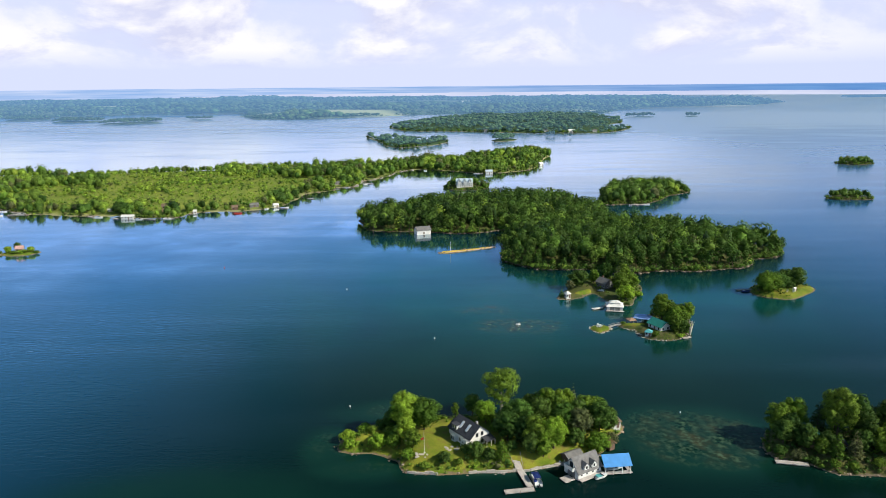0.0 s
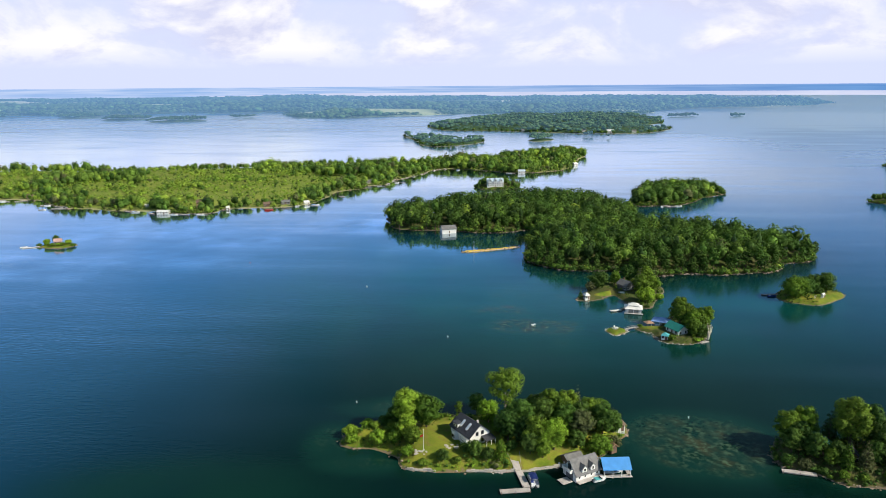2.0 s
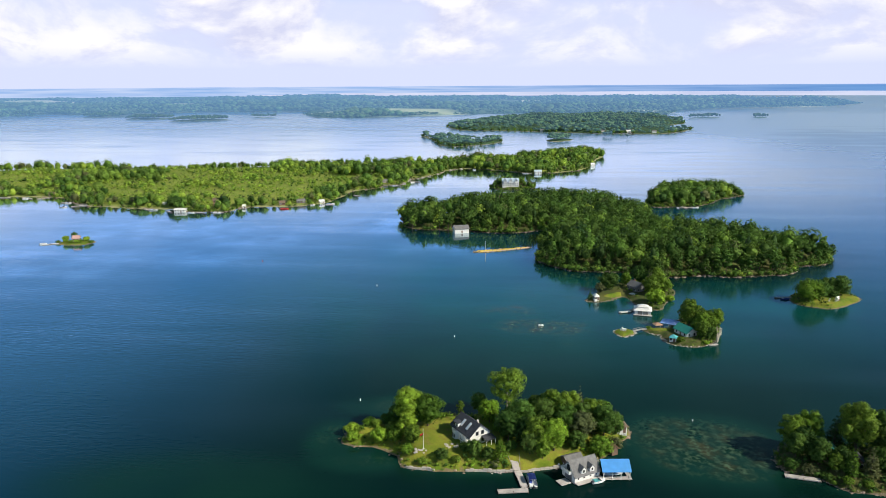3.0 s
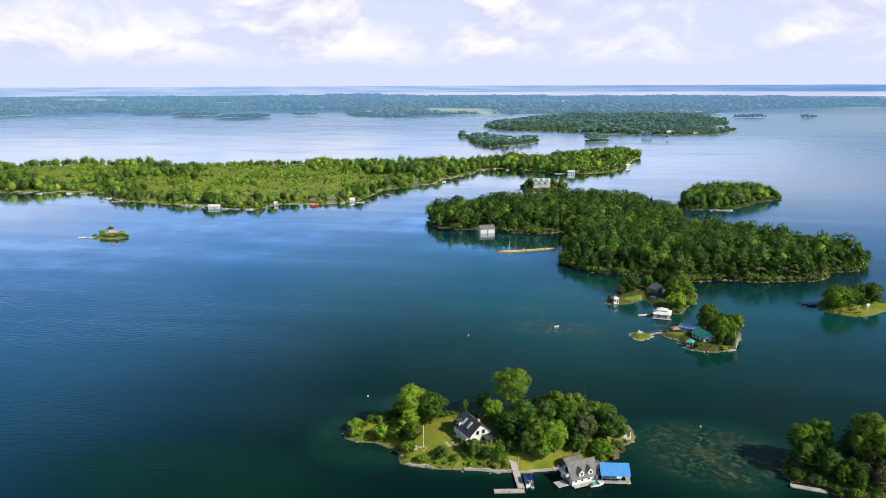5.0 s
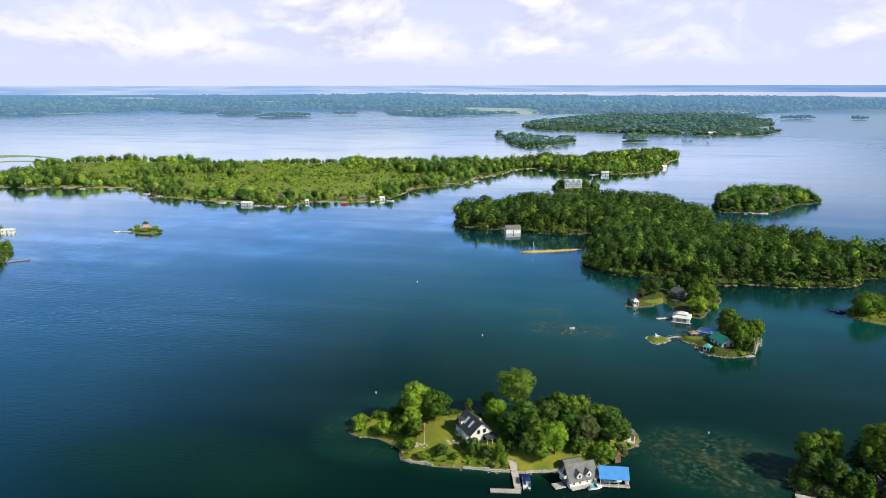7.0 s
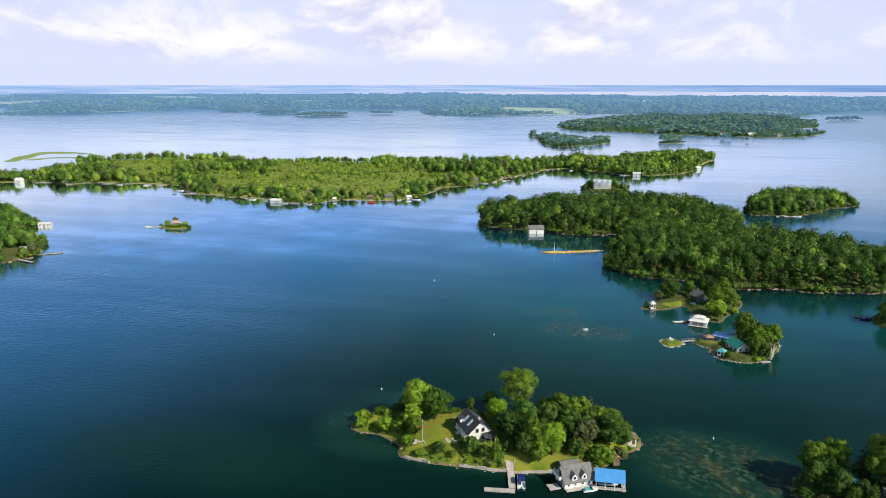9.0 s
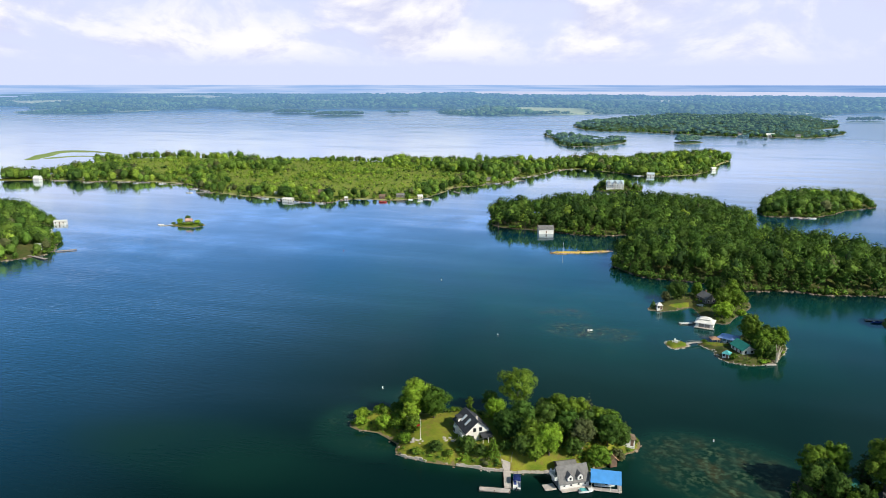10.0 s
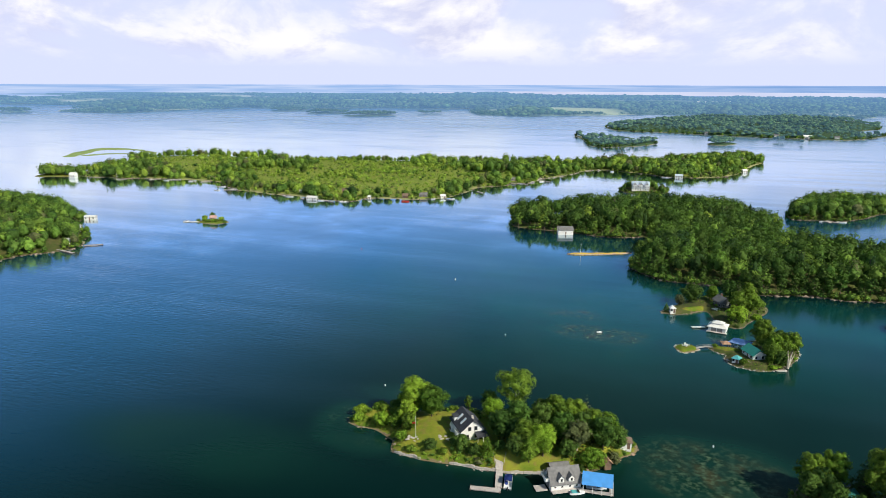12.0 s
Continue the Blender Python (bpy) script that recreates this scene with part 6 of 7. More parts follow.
planting(COTTAGE_ISLE, [
    ("tree", 57.2, -12.5, 17.8, 6.6, LEAF, 0.20, 3000, 0.40, dict(label="tall poplar with pale trunks over the cottage", bark=BARK_PALE, lobes=18, vase=True)),
    ("tree", 22.5, -24.0, 14.2, 5.8, LEAF_LIGHT, 0.10, 3000, 0.42, dict(label="tall bright green maple beside the lawn", lobes=16)),
    ("tree", 29.4, -24.5, 12.2, 5.6, LEAF, 0.10, 2800, 0.42, dict(label="broad green maple beside the lawn", lobes=16)),
    ("tree", 23.4, -32.2, 9.5, 3.4, LEAF_LIGHT, 0.08, 1500, 0.36, dict(label="slender pale green birch at the shore", bark=BARK_PALE)),
    ("tree", 26.0, -36.5, 6.5, 3.0, LEAF, 0.05, 1100, 0.36, {}),
    ("tree", 46.8, -9.8, 9.5, 3.4, LEAF_DARK, 0.20, 700, 0.40, dict(label="dark sparse tree behind the cottage")),
    ("tree", 51.0, -20.0, 9.0, 4.0, LEAF_LIGHT, 0.12, 1700, 0.38, {}),
    ("tree", 40.5, -15.7, 6.4, 1.5, LEAF, 0.20, 420, 0.30, dict(label="slender young tree behind the cottage", lobes=7)),
    ("tree", 57.6, -33.0, 11.5, 4.4, LEAF_DARK, 0.10, 1900, 0.42, {}),
    ("tree", 62.0, -29.0, 13.5, 4.8, LEAF_DARK, 0.12, 2000, 0.42, {}),
    ("tree", 60.5, -22.0, 8.5, 4.0, LEAF_DARK, 0.12, 1600, 0.42, {}),
    ("tree", 66.2, -37.6, 11.0, 4.0, LEAF, 0.10, 2000, 0.40, dict(label="green tree with a pale forked trunk by the lawn", bark=BARK_PALE)),
    ("tree", 72.4, -38.0, 11.2, 4.6, LEAF_LIGHT, 0.10, 2400, 0.40, dict(label="rounded bright green maple by the shore lawn")),
    ("tree", 64.5, -40.6, 7.5, 3.2, LEAF_DARK, 0.08, 1300, 0.38, {}),
    ("tree", 68.6, -41.2, 7.8, 3.2, LEAF, 0.10, 1400, 0.38, {}),
    ("tree", 69.0, -26.0, 12.5, 4.8, LEAF_DARK, 0.12, 1800, 0.42, {}),
    ("tree", 72.5, -19.0, 12.8, 4.6, LEAF, 0.12, 1900, 0.42, {}),
    ("tree", 79.0, -17.8, 11.8, 4.6, LEAF, 0.12, 1900, 0.42, {}),
    ("conifer", 82.6, -15.5, 12.5, 2.0, LEAF_OLIVE, 0.10, 700, 0.34, dict(label="grey-green dying conifer among broadleaf trees", pine=True)),
    ("tree", 77.0, -28.0, 11.5, 4.4, LEAF_DARK, 0.10, 1600, 0.42, {}),
    ("tree", 82.3, -31.5, 10.8, 4.2, LEAF_OLIVE, 0.15, 1300, 0.36, dict(label="olive-brown tree with thin leaves", bark=BARK_PALE)),
    ("tree", 90.0, -26.5, 12.4, 4.2, LEAF_DARK, 0.06, 1900, 0.40, {}),
    ("tree", 86.0, -21.0, 10.5, 4.0, LEAF, 0.08, 1500, 0.40, {}),
    ("tree", 87.6, -35.0, 7.0, 3.9, LEAF, 0.02, 1500, 0.36, dict(label="drooping green willow behind the boathouse", droop=0.4)),
    ("conifer", 95.2, -16.8, 6.0, 1.2, LEAF_OLIVE, 0.10, 260, 0.26, dict(label="brown dead conifer by the summerhouse", pine=True)),
    ("shrub", 98.3, -17.5, 2.2, 1.6, LEAF, 0.0, 420, 0.28, dict(category="shrub")),
    ("shrub", 93.6, -29.2, 4.2, 2.4, LEAF_OLIVE, 0.0, 600, 0.30, dict(category="shrub", label="rounded olive shrub on the bank")),
    ("shrub", 3.0, -27.0, 3.4, 2.8, LEAF_LIGHT, 0.0, 1100, 0.32, dict(category="shrub", label="bright green shrub on the island tip")),
    ("shrub", 8.5, -22.5, 3.2, 2.8, LEAF_LIGHT, 0.0, 900, 0.32, dict(category="shrub")),
    ("shrub", 4.5, -32.0, 3.0, 2.6, LEAF_LIGHT, 0.0, 700, 0.30, dict(category="shrub", label="bright green shrub on the island tip")),
    ("shrub", 14.0, -33.0, 5.2, 3.0, LEAF_LIGHT, 0.0, 1200, 0.34, dict(category="shrub", label="yellow-green weeping shrub over the water", droop=0.5)),
    ("shrub", 18.0, -29.0, 4.0, 2.8, LEAF, 0.0, 700, 0.34, dict(category="shrub")),
    ("shrub", 36.0, -44.0, 4.0, 2.3, LEAF_DARK, 0.0, 900, 0.30, dict(category="shrub", label="dark green shrub on the bank")),
    ("shrub", 46.6, -42.3, 5.6, 2.6, LEAF_DARK, 0.02, 1100, 0.32, dict(category="shrub", label="dark green shrub on the bank")),
    ("shrub", 50.8, -43.0, 4.0, 1.9, LEAF_DARK, 0.0, 700, 0.30, dict(category="shrub", label="dark green shrub on the bank")),
    ("conifer", 55.0, -42.2, 7.0, 2.1, LEAF, 0.02, 900, 0.30, dict(label="green cedar on the shore bank", pine=True)),
    ("shrub", 30.0, -45.6, 2.2, 1.7, LEAF, 0.0, 420, 0.28, dict(category="shrub")),
    ("shrub", 41.0, -44.6, 2.0, 1.6, LEAF, 0.0, 420, 0.28, dict(category="shrub")),
    ("shrub", 34.5, -14.8, 1.9, 1.5, LEAF, 0.0, 380, 0.28, dict(category="shrub")),
    ("shrub", 54.0, -26.5, 3.2, 2.2, LEAF, 0.0, 500, 0.30, dict(category="shrub")),
    ("tree", 67.5, -16.0, 9.0, 3.8, LEAF_DARK, 0.08, 1300, 0.42, {}),
    ("tree", 75.5, -23.0, 11.8, 4.2, LEAF, 0.08, 1300, 0.42, {}),
    ("tree", 83.0, -24.5, 10.5, 4.0, LEAF_DARK, 0.06, 1300, 0.40, {}),
    ("tree", 94.5, -22.5, 8.5, 3.2, LEAF_DARK, 0.04, 1100, 0.38, {}),
    ("tree", 90.5, -18.0, 9.0, 3.6, LEAF, 0.04, 1100, 0.40, {}),
    ("tree", 62.5, -35.0, 10.0, 3.4, LEAF_DARK, 0.06, 1300, 0.40, {}),
    ("tree", 57.0, -26.0, 8.0, 3.4, LEAF_DARK, 0.06, 1200, 0.40, {}),
    ("tree", 80.0, -35.5, 6.5, 3.0, LEAF_DARK, 0.03, 900, 0.36, {}),
    ("tree", 18.5, -22.0, 8.5, 3.4, LEAF_DARK, 0.04, 1000, 0.38, dict(label="dark green tree in the shade of a maple")),
    ("tree", 19.5, -34.0, 5.0, 2.6, LEAF, 0.02, 800, 0.34, {}),
    ("shrub", 11.5, -25.5, 2.6, 2.0, LEAF, 0.0, 700, 0.32, dict(category="shrub")),
    ("shrub", 15.0, -22.0, 4.2, 2.8, LEAF_DARK, 0.0, 700, 0.32, dict(category="shrub", label="dark green shrub at the back shore")),
    ("shrub", 24.5, -40.5, 3.4, 2.2, LEAF, 0.0, 600, 0.30, dict(category="shrub")),
    ("shrub", 28.0, -17.5, 3.4, 2.4, LEAF_DARK, 0.0, 500, 0.32, dict(category="shrub", label="dark green shrub at the back shore")),
    ("shrub", 58.5, -39.0, 3.4, 2.0, LEAF_DARK, 0.0, 500, 0.30, dict(category="shrub", label="dark green shrub beside the landing")),
    ("shrub", 43.5, -40.5, 3.0, 2.0, LEAF_DARK, 0.0, 500, 0.30, dict(category="shrub", label="dark green shrub on the bank")),
    ("shrub", 84.5, -38.2, 2.6, 1.8, LEAF_DARK, 0.0, 420, 0.30, dict(category="shrub", label="dark green shrub behind the boathouse")),
], "trees of the cottage island", KINDS)
shore_rocks(COTTAGE_ISLE, 170, 0.15, 0.7, ROCK, "rough tan stones along the shore", seed=6)
shore_rocks(COTTAGE_ISLE, 150, 0.2, 0.6, STONE, "pale stone retaining wall along the bank", name="stone_wall", where=lambda x, y: (y < -36) & (x > 46), off=0.3, seed=7)



def retaining_wall(isle, x0, x1, south):
    """Cut stone blocks set along the front bank; each block is a piece."""
    rng = np.random.default_rng(77)
    wall = tagged(new("retaining_wall"), "low wall of pale cut stone along the front bank", "wall", kind="structure")
    shapes = []
    for k in range(5):
        bm = slab(-0.68, 0.68, -0.3, 0.3, -0.9, 0.62 + 0.09 * k, 0.06)
        me = bpy.data.meshes.new("stone")
        bm.to_mesh(me)
        bm.free()
        me.materials.append(STONE)
        shapes.append(me)
    x = x0
    while x < x1:
        ys = np.linspace(south, south - 16, 81)
        y = ys[np.argmin(np.abs(isle.inside(np.full(81, x), ys) - 0.35))]
        x2 = x + 1.3
        y2 = ys[np.argmin(np.abs(isle.inside(np.full(81, x2), ys) - 0.35))]
        ob = new("stone", shapes[int(rng.integers(5))])
        ob.parent = wall
        ob.matrix_world = pose((x + x2) / 2, (y + y2) / 2, rng.uniform(-0.08, 0.08), rng.uniform(-3, 3), 0, math.degrees(math.atan2(y2 - y, x2 - x)) + rng.uniform(-4, 4))
        x += 1.42 * math.cos(math.atan2(y2 - y, x2 - x))


retaining_wall(COTTAGE_ISLE, 44.0, 79.0, -38.0)
retaining_wall(COTTAGE_ISLE, 24.5, 33.0, -40.0)

# ---------------------------------------------------------------- the dark wooded island beside it
house("cabin", 159.0, -35.5, 2.2, 60, 7.0, 5.6, 2.6, 2.2, BROWN, TEAL_DARK, "dark cabin with a green roof hidden among trees", "cabin", chimney=True)
house("cabin", 166.5, -38.5, 2.2, 75, 4.5, 3.6, 2.4, 1.6, BROWN, ROOF_DARK, "small dark cabin under the trees", "cabin")
dock(143.6, -42.6, 153.5, -44.6, 2.0, 0.6, PALE_DECK, "grey plank dock along the shaded shore", group="docks of the dark island")
planting(EAST_ISLE, [
    ("tree", 150.5, -29.0, 12.0, 4.2, LEAF, 0.12, 2200, 0.42, {}), ("tree", 156.5, -27.0, 12.5, 4.4, LEAF, 0.10, 2000, 0.42, {}), ("tree", 149.5, -35.0, 9.0, 3.4, LEAF_DARK, 0.06, 1300, 0.40, {}),
    ("tree", 155.0, -38.5, 8.8, 3.4, LEAF_DARK, 0.06, 1500, 0.38, {}), ("conifer", 163.5, -29.5, 13.0, 3.0, LEAF_PINE, 0.08, 1100, 0.38, dict(pine=True)), ("tree", 168.5, -33.0, 18.5, 5.8, LEAF, 0.22, 3400, 0.44, dict(label="very tall green maple over a cabin", lobes=18)),
    ("tree", 178.0, -27.0, 14.0, 4.8, LEAF_DARK, 0.10, 2000, 0.42, {}), ("tree", 186.0, -31.0, 13.5, 5.0, LEAF_DARK, 0.10, 2000, 0.42, {}), ("tree", 195.0, -30.0, 13.0, 5.0, LEAF, 0.10, 1600, 0.44, {}),
    ("conifer", 162.5, -44.0, 8.6, 2.3, LEAF, 0.02, 1000, 0.32, dict(pine=True, label="green cedar at the shaded shore")), ("conifer", 167.5, -45.0, 9.5, 2.4, LEAF_OLIVE, 0.02, 1000, 0.32, dict(pine=True, label="olive brown cedar at the shaded shore")),
    ("tree", 178.5, -43.5, 9.5, 4.6, LEAF, 0.02, 2000, 0.38, dict(label="broad drooping green willow at the shore", droop=0.4)), ("tree", 186.0, -45.0, 8.0, 4.0, LEAF, 0.02, 1500, 0.38, {}), ("tree", 176.0, -36.0, 11.5, 4.2, LEAF_DARK, 0.08, 1500, 0.42, {}),
    ("tree", 188.0, -38.0, 11.5, 4.6, LEAF_DARK, 0.08, 1600, 0.42, {}), ("tree", 198.0, -40.0, 11.0, 4.6, LEAF, 0.08, 1400, 0.44, {}), ("tree", 206.0, -34.0, 11.0, 4.6, LEAF_DARK, 0.08, 1200, 0.46, {}),
    ("shrub", 160.0, -47.4, 2.6, 1.8, LEAF, 0.0, 500, 0.28, dict(category="shrub", label="bright green shrub at the waterline")), ("shrub", 165.5, -48.5, 2.4, 1.8, LEAF, 0.0, 500, 0.28, dict(category="shrub", label="bright green shrub at the waterline")),
    ("shrub", 146.5, -39.0, 3.4, 2.2, LEAF_DARK, 0.0, 600, 0.30, dict(category="shrub", label="dark green shrub at the waterline")), ("shrub", 151.5, -41.5, 3.4, 2.4, LEAF_OLIVE, 0.0, 600, 0.30, dict(category="shrub", label="olive shrub at the waterline")),
    ("tree", 158.5, -42.0, 6.0, 2.6, LEAF, 0.03, 900, 0.32, {}),
    ("tree", 172.0, -42.0, 8.0, 3.4, LEAF_DARK, 0.03, 1100, 0.38, {}), ("tree", 171.0, -27.0, 12.0, 4.4, LEAF, 0.08, 1400, 0.42, {}), ("tree", 182.5, -40.0, 10.0, 4.2, LEAF, 0.05, 1300, 0.42, {}),
    ("tree", 193.0, -45.5, 8.5, 4.0, LEAF_DARK, 0.03, 1200, 0.40, {}), ("tree", 152.5, -33.0, 10.0, 3.6, LEAF_DARK, 0.05, 1200, 0.40, {}), ("tree", 161.0, -40.0, 7.0, 3.0, LEAF_DARK, 0.04, 900, 0.36, {}),
    ("shrub", 173.5, -48.5, 2.8, 2.2, LEAF, 0.0, 500, 0.30, dict(category="shrub")), ("shrub", 181.0, -50.0, 3.0, 2.4, LEAF_DARK, 0.0, 500, 0.32, dict(category="shrub", label="dark green shrub at the waterline")),
    ("shrub", 155.5, -44.0, 2.4, 1.8, LEAF_DARK, 0.0, 420, 0.30, dict(category="shrub", label="dark green shrub at the waterline")),
], "trees of the dark island", KINDS)
shore_rocks(EAST_ISLE, 160, 0.25, 0.8, ROCK, "tan stones along the shaded shore", seed=8)


def undergrowth(isle, spacing, lo, hi, least, label, where, odds, seed):
    """Low brush covering a bank or a shaded floor."""
    rng = np.random.default_rng(seed)
    s = isle.scatter(spacing, rng, least)
    s = s[where(s[:, 0], s[:, 1], s[:, 3])]
    if len(s):
        woods("undergrowth", s[:, :3] - [0, 0, 0.15], rng.uniform(lo, hi, len(s)), BUSHES, WOOD_MATS, rng, label, pick=rng.choice(5, len(s), p=np.array(odds) / sum(odds)))


undergrowth(COTTAGE_ISLE, 2.1, 0.7, 2.0, 0.2, "green brush along the banks of the cottage island",
            lambda x, y, s: ((x < 25) | (y > -22) | (x > 79) | ((y < -38) & (x < 57) & (s < 3.5)) | ((x < 30) & (s < 3.5)) | ((x > 55) & (y > -35))) & ~((np.abs(x - 44) < 8.5) & (np.abs(y + 30) < 9)) & ~((x > 24) & (x < 42) & (y < -19) & (y > -41)),
            (4, 4, 1.2, 0.8, 0), 61)
undergrowth(COTTAGE_ISLE, 2.4, 1.4, 3.2, 1.0, "dark shrubs on the front bank below the cottage", lambda x, y, s: (x > 43) & (x < 57.5) & (y < -39.5), (3, 6, 0.5, 1.0, 0), 66)
undergrowth(EAST_ISLE, 2.1, 1.0, 2.8, 0.0, "dark brush under the trees of a shaded island", lambda x, y, s: s > 0, (1.5, 8, 0.0, 0.5, 0), 62)

# ---------------------------------------------------------------- the islet with the teal roofs
Island([(126, 88), (129, 84), (135, 82.5), (140, 85), (138, 89), (132, 90)], 1.35, 2.0, 0.3, 10, 23).build("lawn_patch_teal", LAWN, 0.6, "small mown lawn edged with stone")
Island([(112, 136.5), (119, 140), (126, 147), (124, 152), (117, 147), (111, 141)], 1.75, 3.0, 0.4, 10, 24).build("lawn_patch_hut", LAWN, 0.8, "small mown lawn by the white hut")
house("teal_house", 143.6, 80.5, 1.0, -62, 8.4, 6.2, 2.8, 2.0, WHITE, TEAL, "white cottage with a teal metal roof and a porch", "house", over=0.7)
dock(138.6, 76.0, 143.2, 72.8, 2.6, 1.5, GREY_WOOD, "grey wooden porch deck of the teal cottage", group="docks of the teal islet", name="porch_deck")
canopy_shelter(138.6, 91.5, 0, -25, 8.2, 6.2, 3.4, 1.7, BLUE_TARP, "boat shelter with a pale blue hipped canopy", hip=True)
motorboat(138.6, 91.5, 155, 5.4, 2.0, "white motorboat under the pale blue canopy")
canopy_shelter(132.2, 89.6, 0.6, 15, 3.6, 3.6, 2.2, 1.2, TAN, "round-topped tan thatched sunshade on posts", hip=True, name="sunshade", post_mat=BROWN)
house("garden_hut", 136.0, 72.4, 0.6, -25, 2.9, 2.9, 2.0, 1.6, WHITE, AQUA, "small white hut with a bright aqua pyramid roof at the waterline", "hut", hip=True, over=0.35)
dock(132.0, 75.5, 139.0, 69.0, 1.4, 0.6, GREY_WOOD, group="docks of the teal islet")
dock(128.5, 92.5, 133.5, 86.0, 1.5, 0.6, GREY_WOOD, group="docks of the teal islet")
dock(151.5, 68.8, 156.0, 70.8, 1.5, 0.5, PALE_DECK, "short pale dock at the islet point", group="docks of the teal islet")


def footbridge(x0, y0, x1, y1):
    L, a = math.hypot(x1 - x0, y1 - y0), math.degrees(math.atan2(y1 - y0, x1 - x0))
    ob = thing("footbridge", (x0 + x1) / 2, (y0 + y1) / 2, 0, a, "pale grey low-arched footbridge between two islets", "bridge")
    n = 12
    bm = bmesh.new()
    arch = lambda u: 0.9 + 0.3 * math.sin(math.pi * u)
    for k in range(n):
        u = (k + 0.5) / n
        box(bm, -L / 2 + L * k / n, -L / 2 + L * (k + 1) / n - 0.03, -0.8, 0.8, arch(u) - 0.12, arch(u))
    part("deck", bm, PALE_DECK, ob)
    for s in (-1, 1):
        bm = bmesh.new()
        for k in range(n):
            rod(bm, (-L / 2 + L * k / n, s * 0.8, arch(k / n) + 0.7), (-L / 2 + L * (k + 1) / n, s * 0.8, arch((k + 1) / n) + 0.7), 0.05, 0.05, 6)
        part("handrail", bm, GREY_WOOD, ob)
        for k in range(0, n + 1, 3):
            xx = -L / 2 + L * k / n
            part("post", rod(bmesh.new(), (xx, s * 0.8, arch(k / n) - 0.1), (xx, s * 0.8, arch(k / n) + 0.75), 0.06, 0.06, 6), GREY_WOOD, ob)
    part("abutment", slab(-L / 2 - 0.5, -L / 2 + 0.4, -0.9, 0.9, -0.6, 0.82), STONE, ob)
    part("abutment", slab(L / 2 - 0.4, L / 2 + 0.5, -0.9, 0.9, -0.6, 0.82), STONE, ob)


footbridge(119.8, 84.6, 127.0, 88.2)
for k, (x, y, a) in enumerate(((113.6, 84.2, 30), (115.0, 83.2, 80), (116.2, 85.2, 170), (114.6, 86.0, 280))):
    chair(x, y, PATIO_ISLE.z(x, y), a, label="white lawn chair on the little patio islet", group="patio chairs")
house("patio_box", 115.0, 84.6, PATIO_ISLE.z(115.0, 84.6), 10, 1.5, 0.9, 0.75, 0.1, WHITE, WHITE, "white garden table on the patio islet", "table", glazed=False, door=False, over=0.1, skirt=0.2)


def pale_snag(x, y, z):
    """A bare pale forked trunk."""
    ob = thing("bare_tree", x, y, z, 30, "bare pale forked tree trunk at the islet edge", "tree")
    bm = bmesh.new()
    for top in ((1.6, 0.2, 7.0), (-0.6, 0.4, 7.8), (0.5, -0.5, 6.2), (2.6, 0.0, 6.0)):
        rod(bm, (0, 0, -0.4), (top[0] * 0.4, top[1] * 0.4, top[2] * 0.5), 0.48, 0.32, 8)
        rod(bm, (top[0] * 0.4, top[1] * 0.4, top[2] * 0.5), top, 0.32, 0.10, 8)
    part("trunk", bm, BARK_PALE, ob)


pale_snag(156.6, 73.6, 0.6)
planting(TEAL_ISLE, [
    ("tree", 147.5, 90.0, 15.0, 5.2, LEAF, 0.15, 1700, 0.55, dict(label="tall green tree over the teal cottage")), ("tree", 151.5, 83.0, 10.5, 4.6, LEAF, 0.03, 1500, 0.52, {}),
    ("tree", 150.5, 76.5, 8.0, 3.8, LEAF, 0.02, 1200, 0.48, {}), ("tree", 154.5, 89.0, 9.5, 4.2, LEAF_DARK, 0.04, 1200, 0.5, {}), ("tree", 159.0, 86.5, 11.5, 3.8, LEAF, 0.30, 1100, 0.5, {}),
    ("tree", 160.5, 91.5, 8.0, 3.4, LEAF, 0.05, 800, 0.5, {}), ("tree", 155.5, 98.0, 8.0, 3.6, LEAF_DARK, 0.05, 800, 0.5, {}), ("tree", 155.5, 82.5, 8.0, 3.0, LEAF, 0.05, 900, 0.48, {}), ("tree", 154.0, 75.0, 6.5, 3.0, LEAF_DARK, 0.02, 900, 0.46, {}), ("shrub", 138.6, 70.2, 2.4, 1.8, LEAF, 0.0, 380, 0.36, dict(category="shrub")),
    ("shrub", 149.0, 101.0, 4.0, 3.0, LEAF, 0.0, 500, 0.42, dict(category="shrub")), ("shrub", 127.6, 88.0, 1.8, 1.3, LEAF, 0.0, 260, 0.32, dict(category="shrub")), ("shrub", 150.5, 70.2, 1.8, 1.6, LEAF_LIGHT, 0.0, 260, 0.32, dict(category="shrub")),
], "trees of the teal islet", KINDS)
for isle, n, seed in ((TEAL_ISLE, 220, 9), (PATIO_ISLE, 110, 10), (HUT_ISLE, 160, 11), (LAWN_ISLE, 120, 12), (RED_ISLE, 90, 13)):
    shore_rocks(isle, n, 0.2, 0.55, STONE if isle in (PATIO_ISLE, TEAL_ISLE) else ROCK, "pale stones edging a small islet", seed=seed, off=0.35)


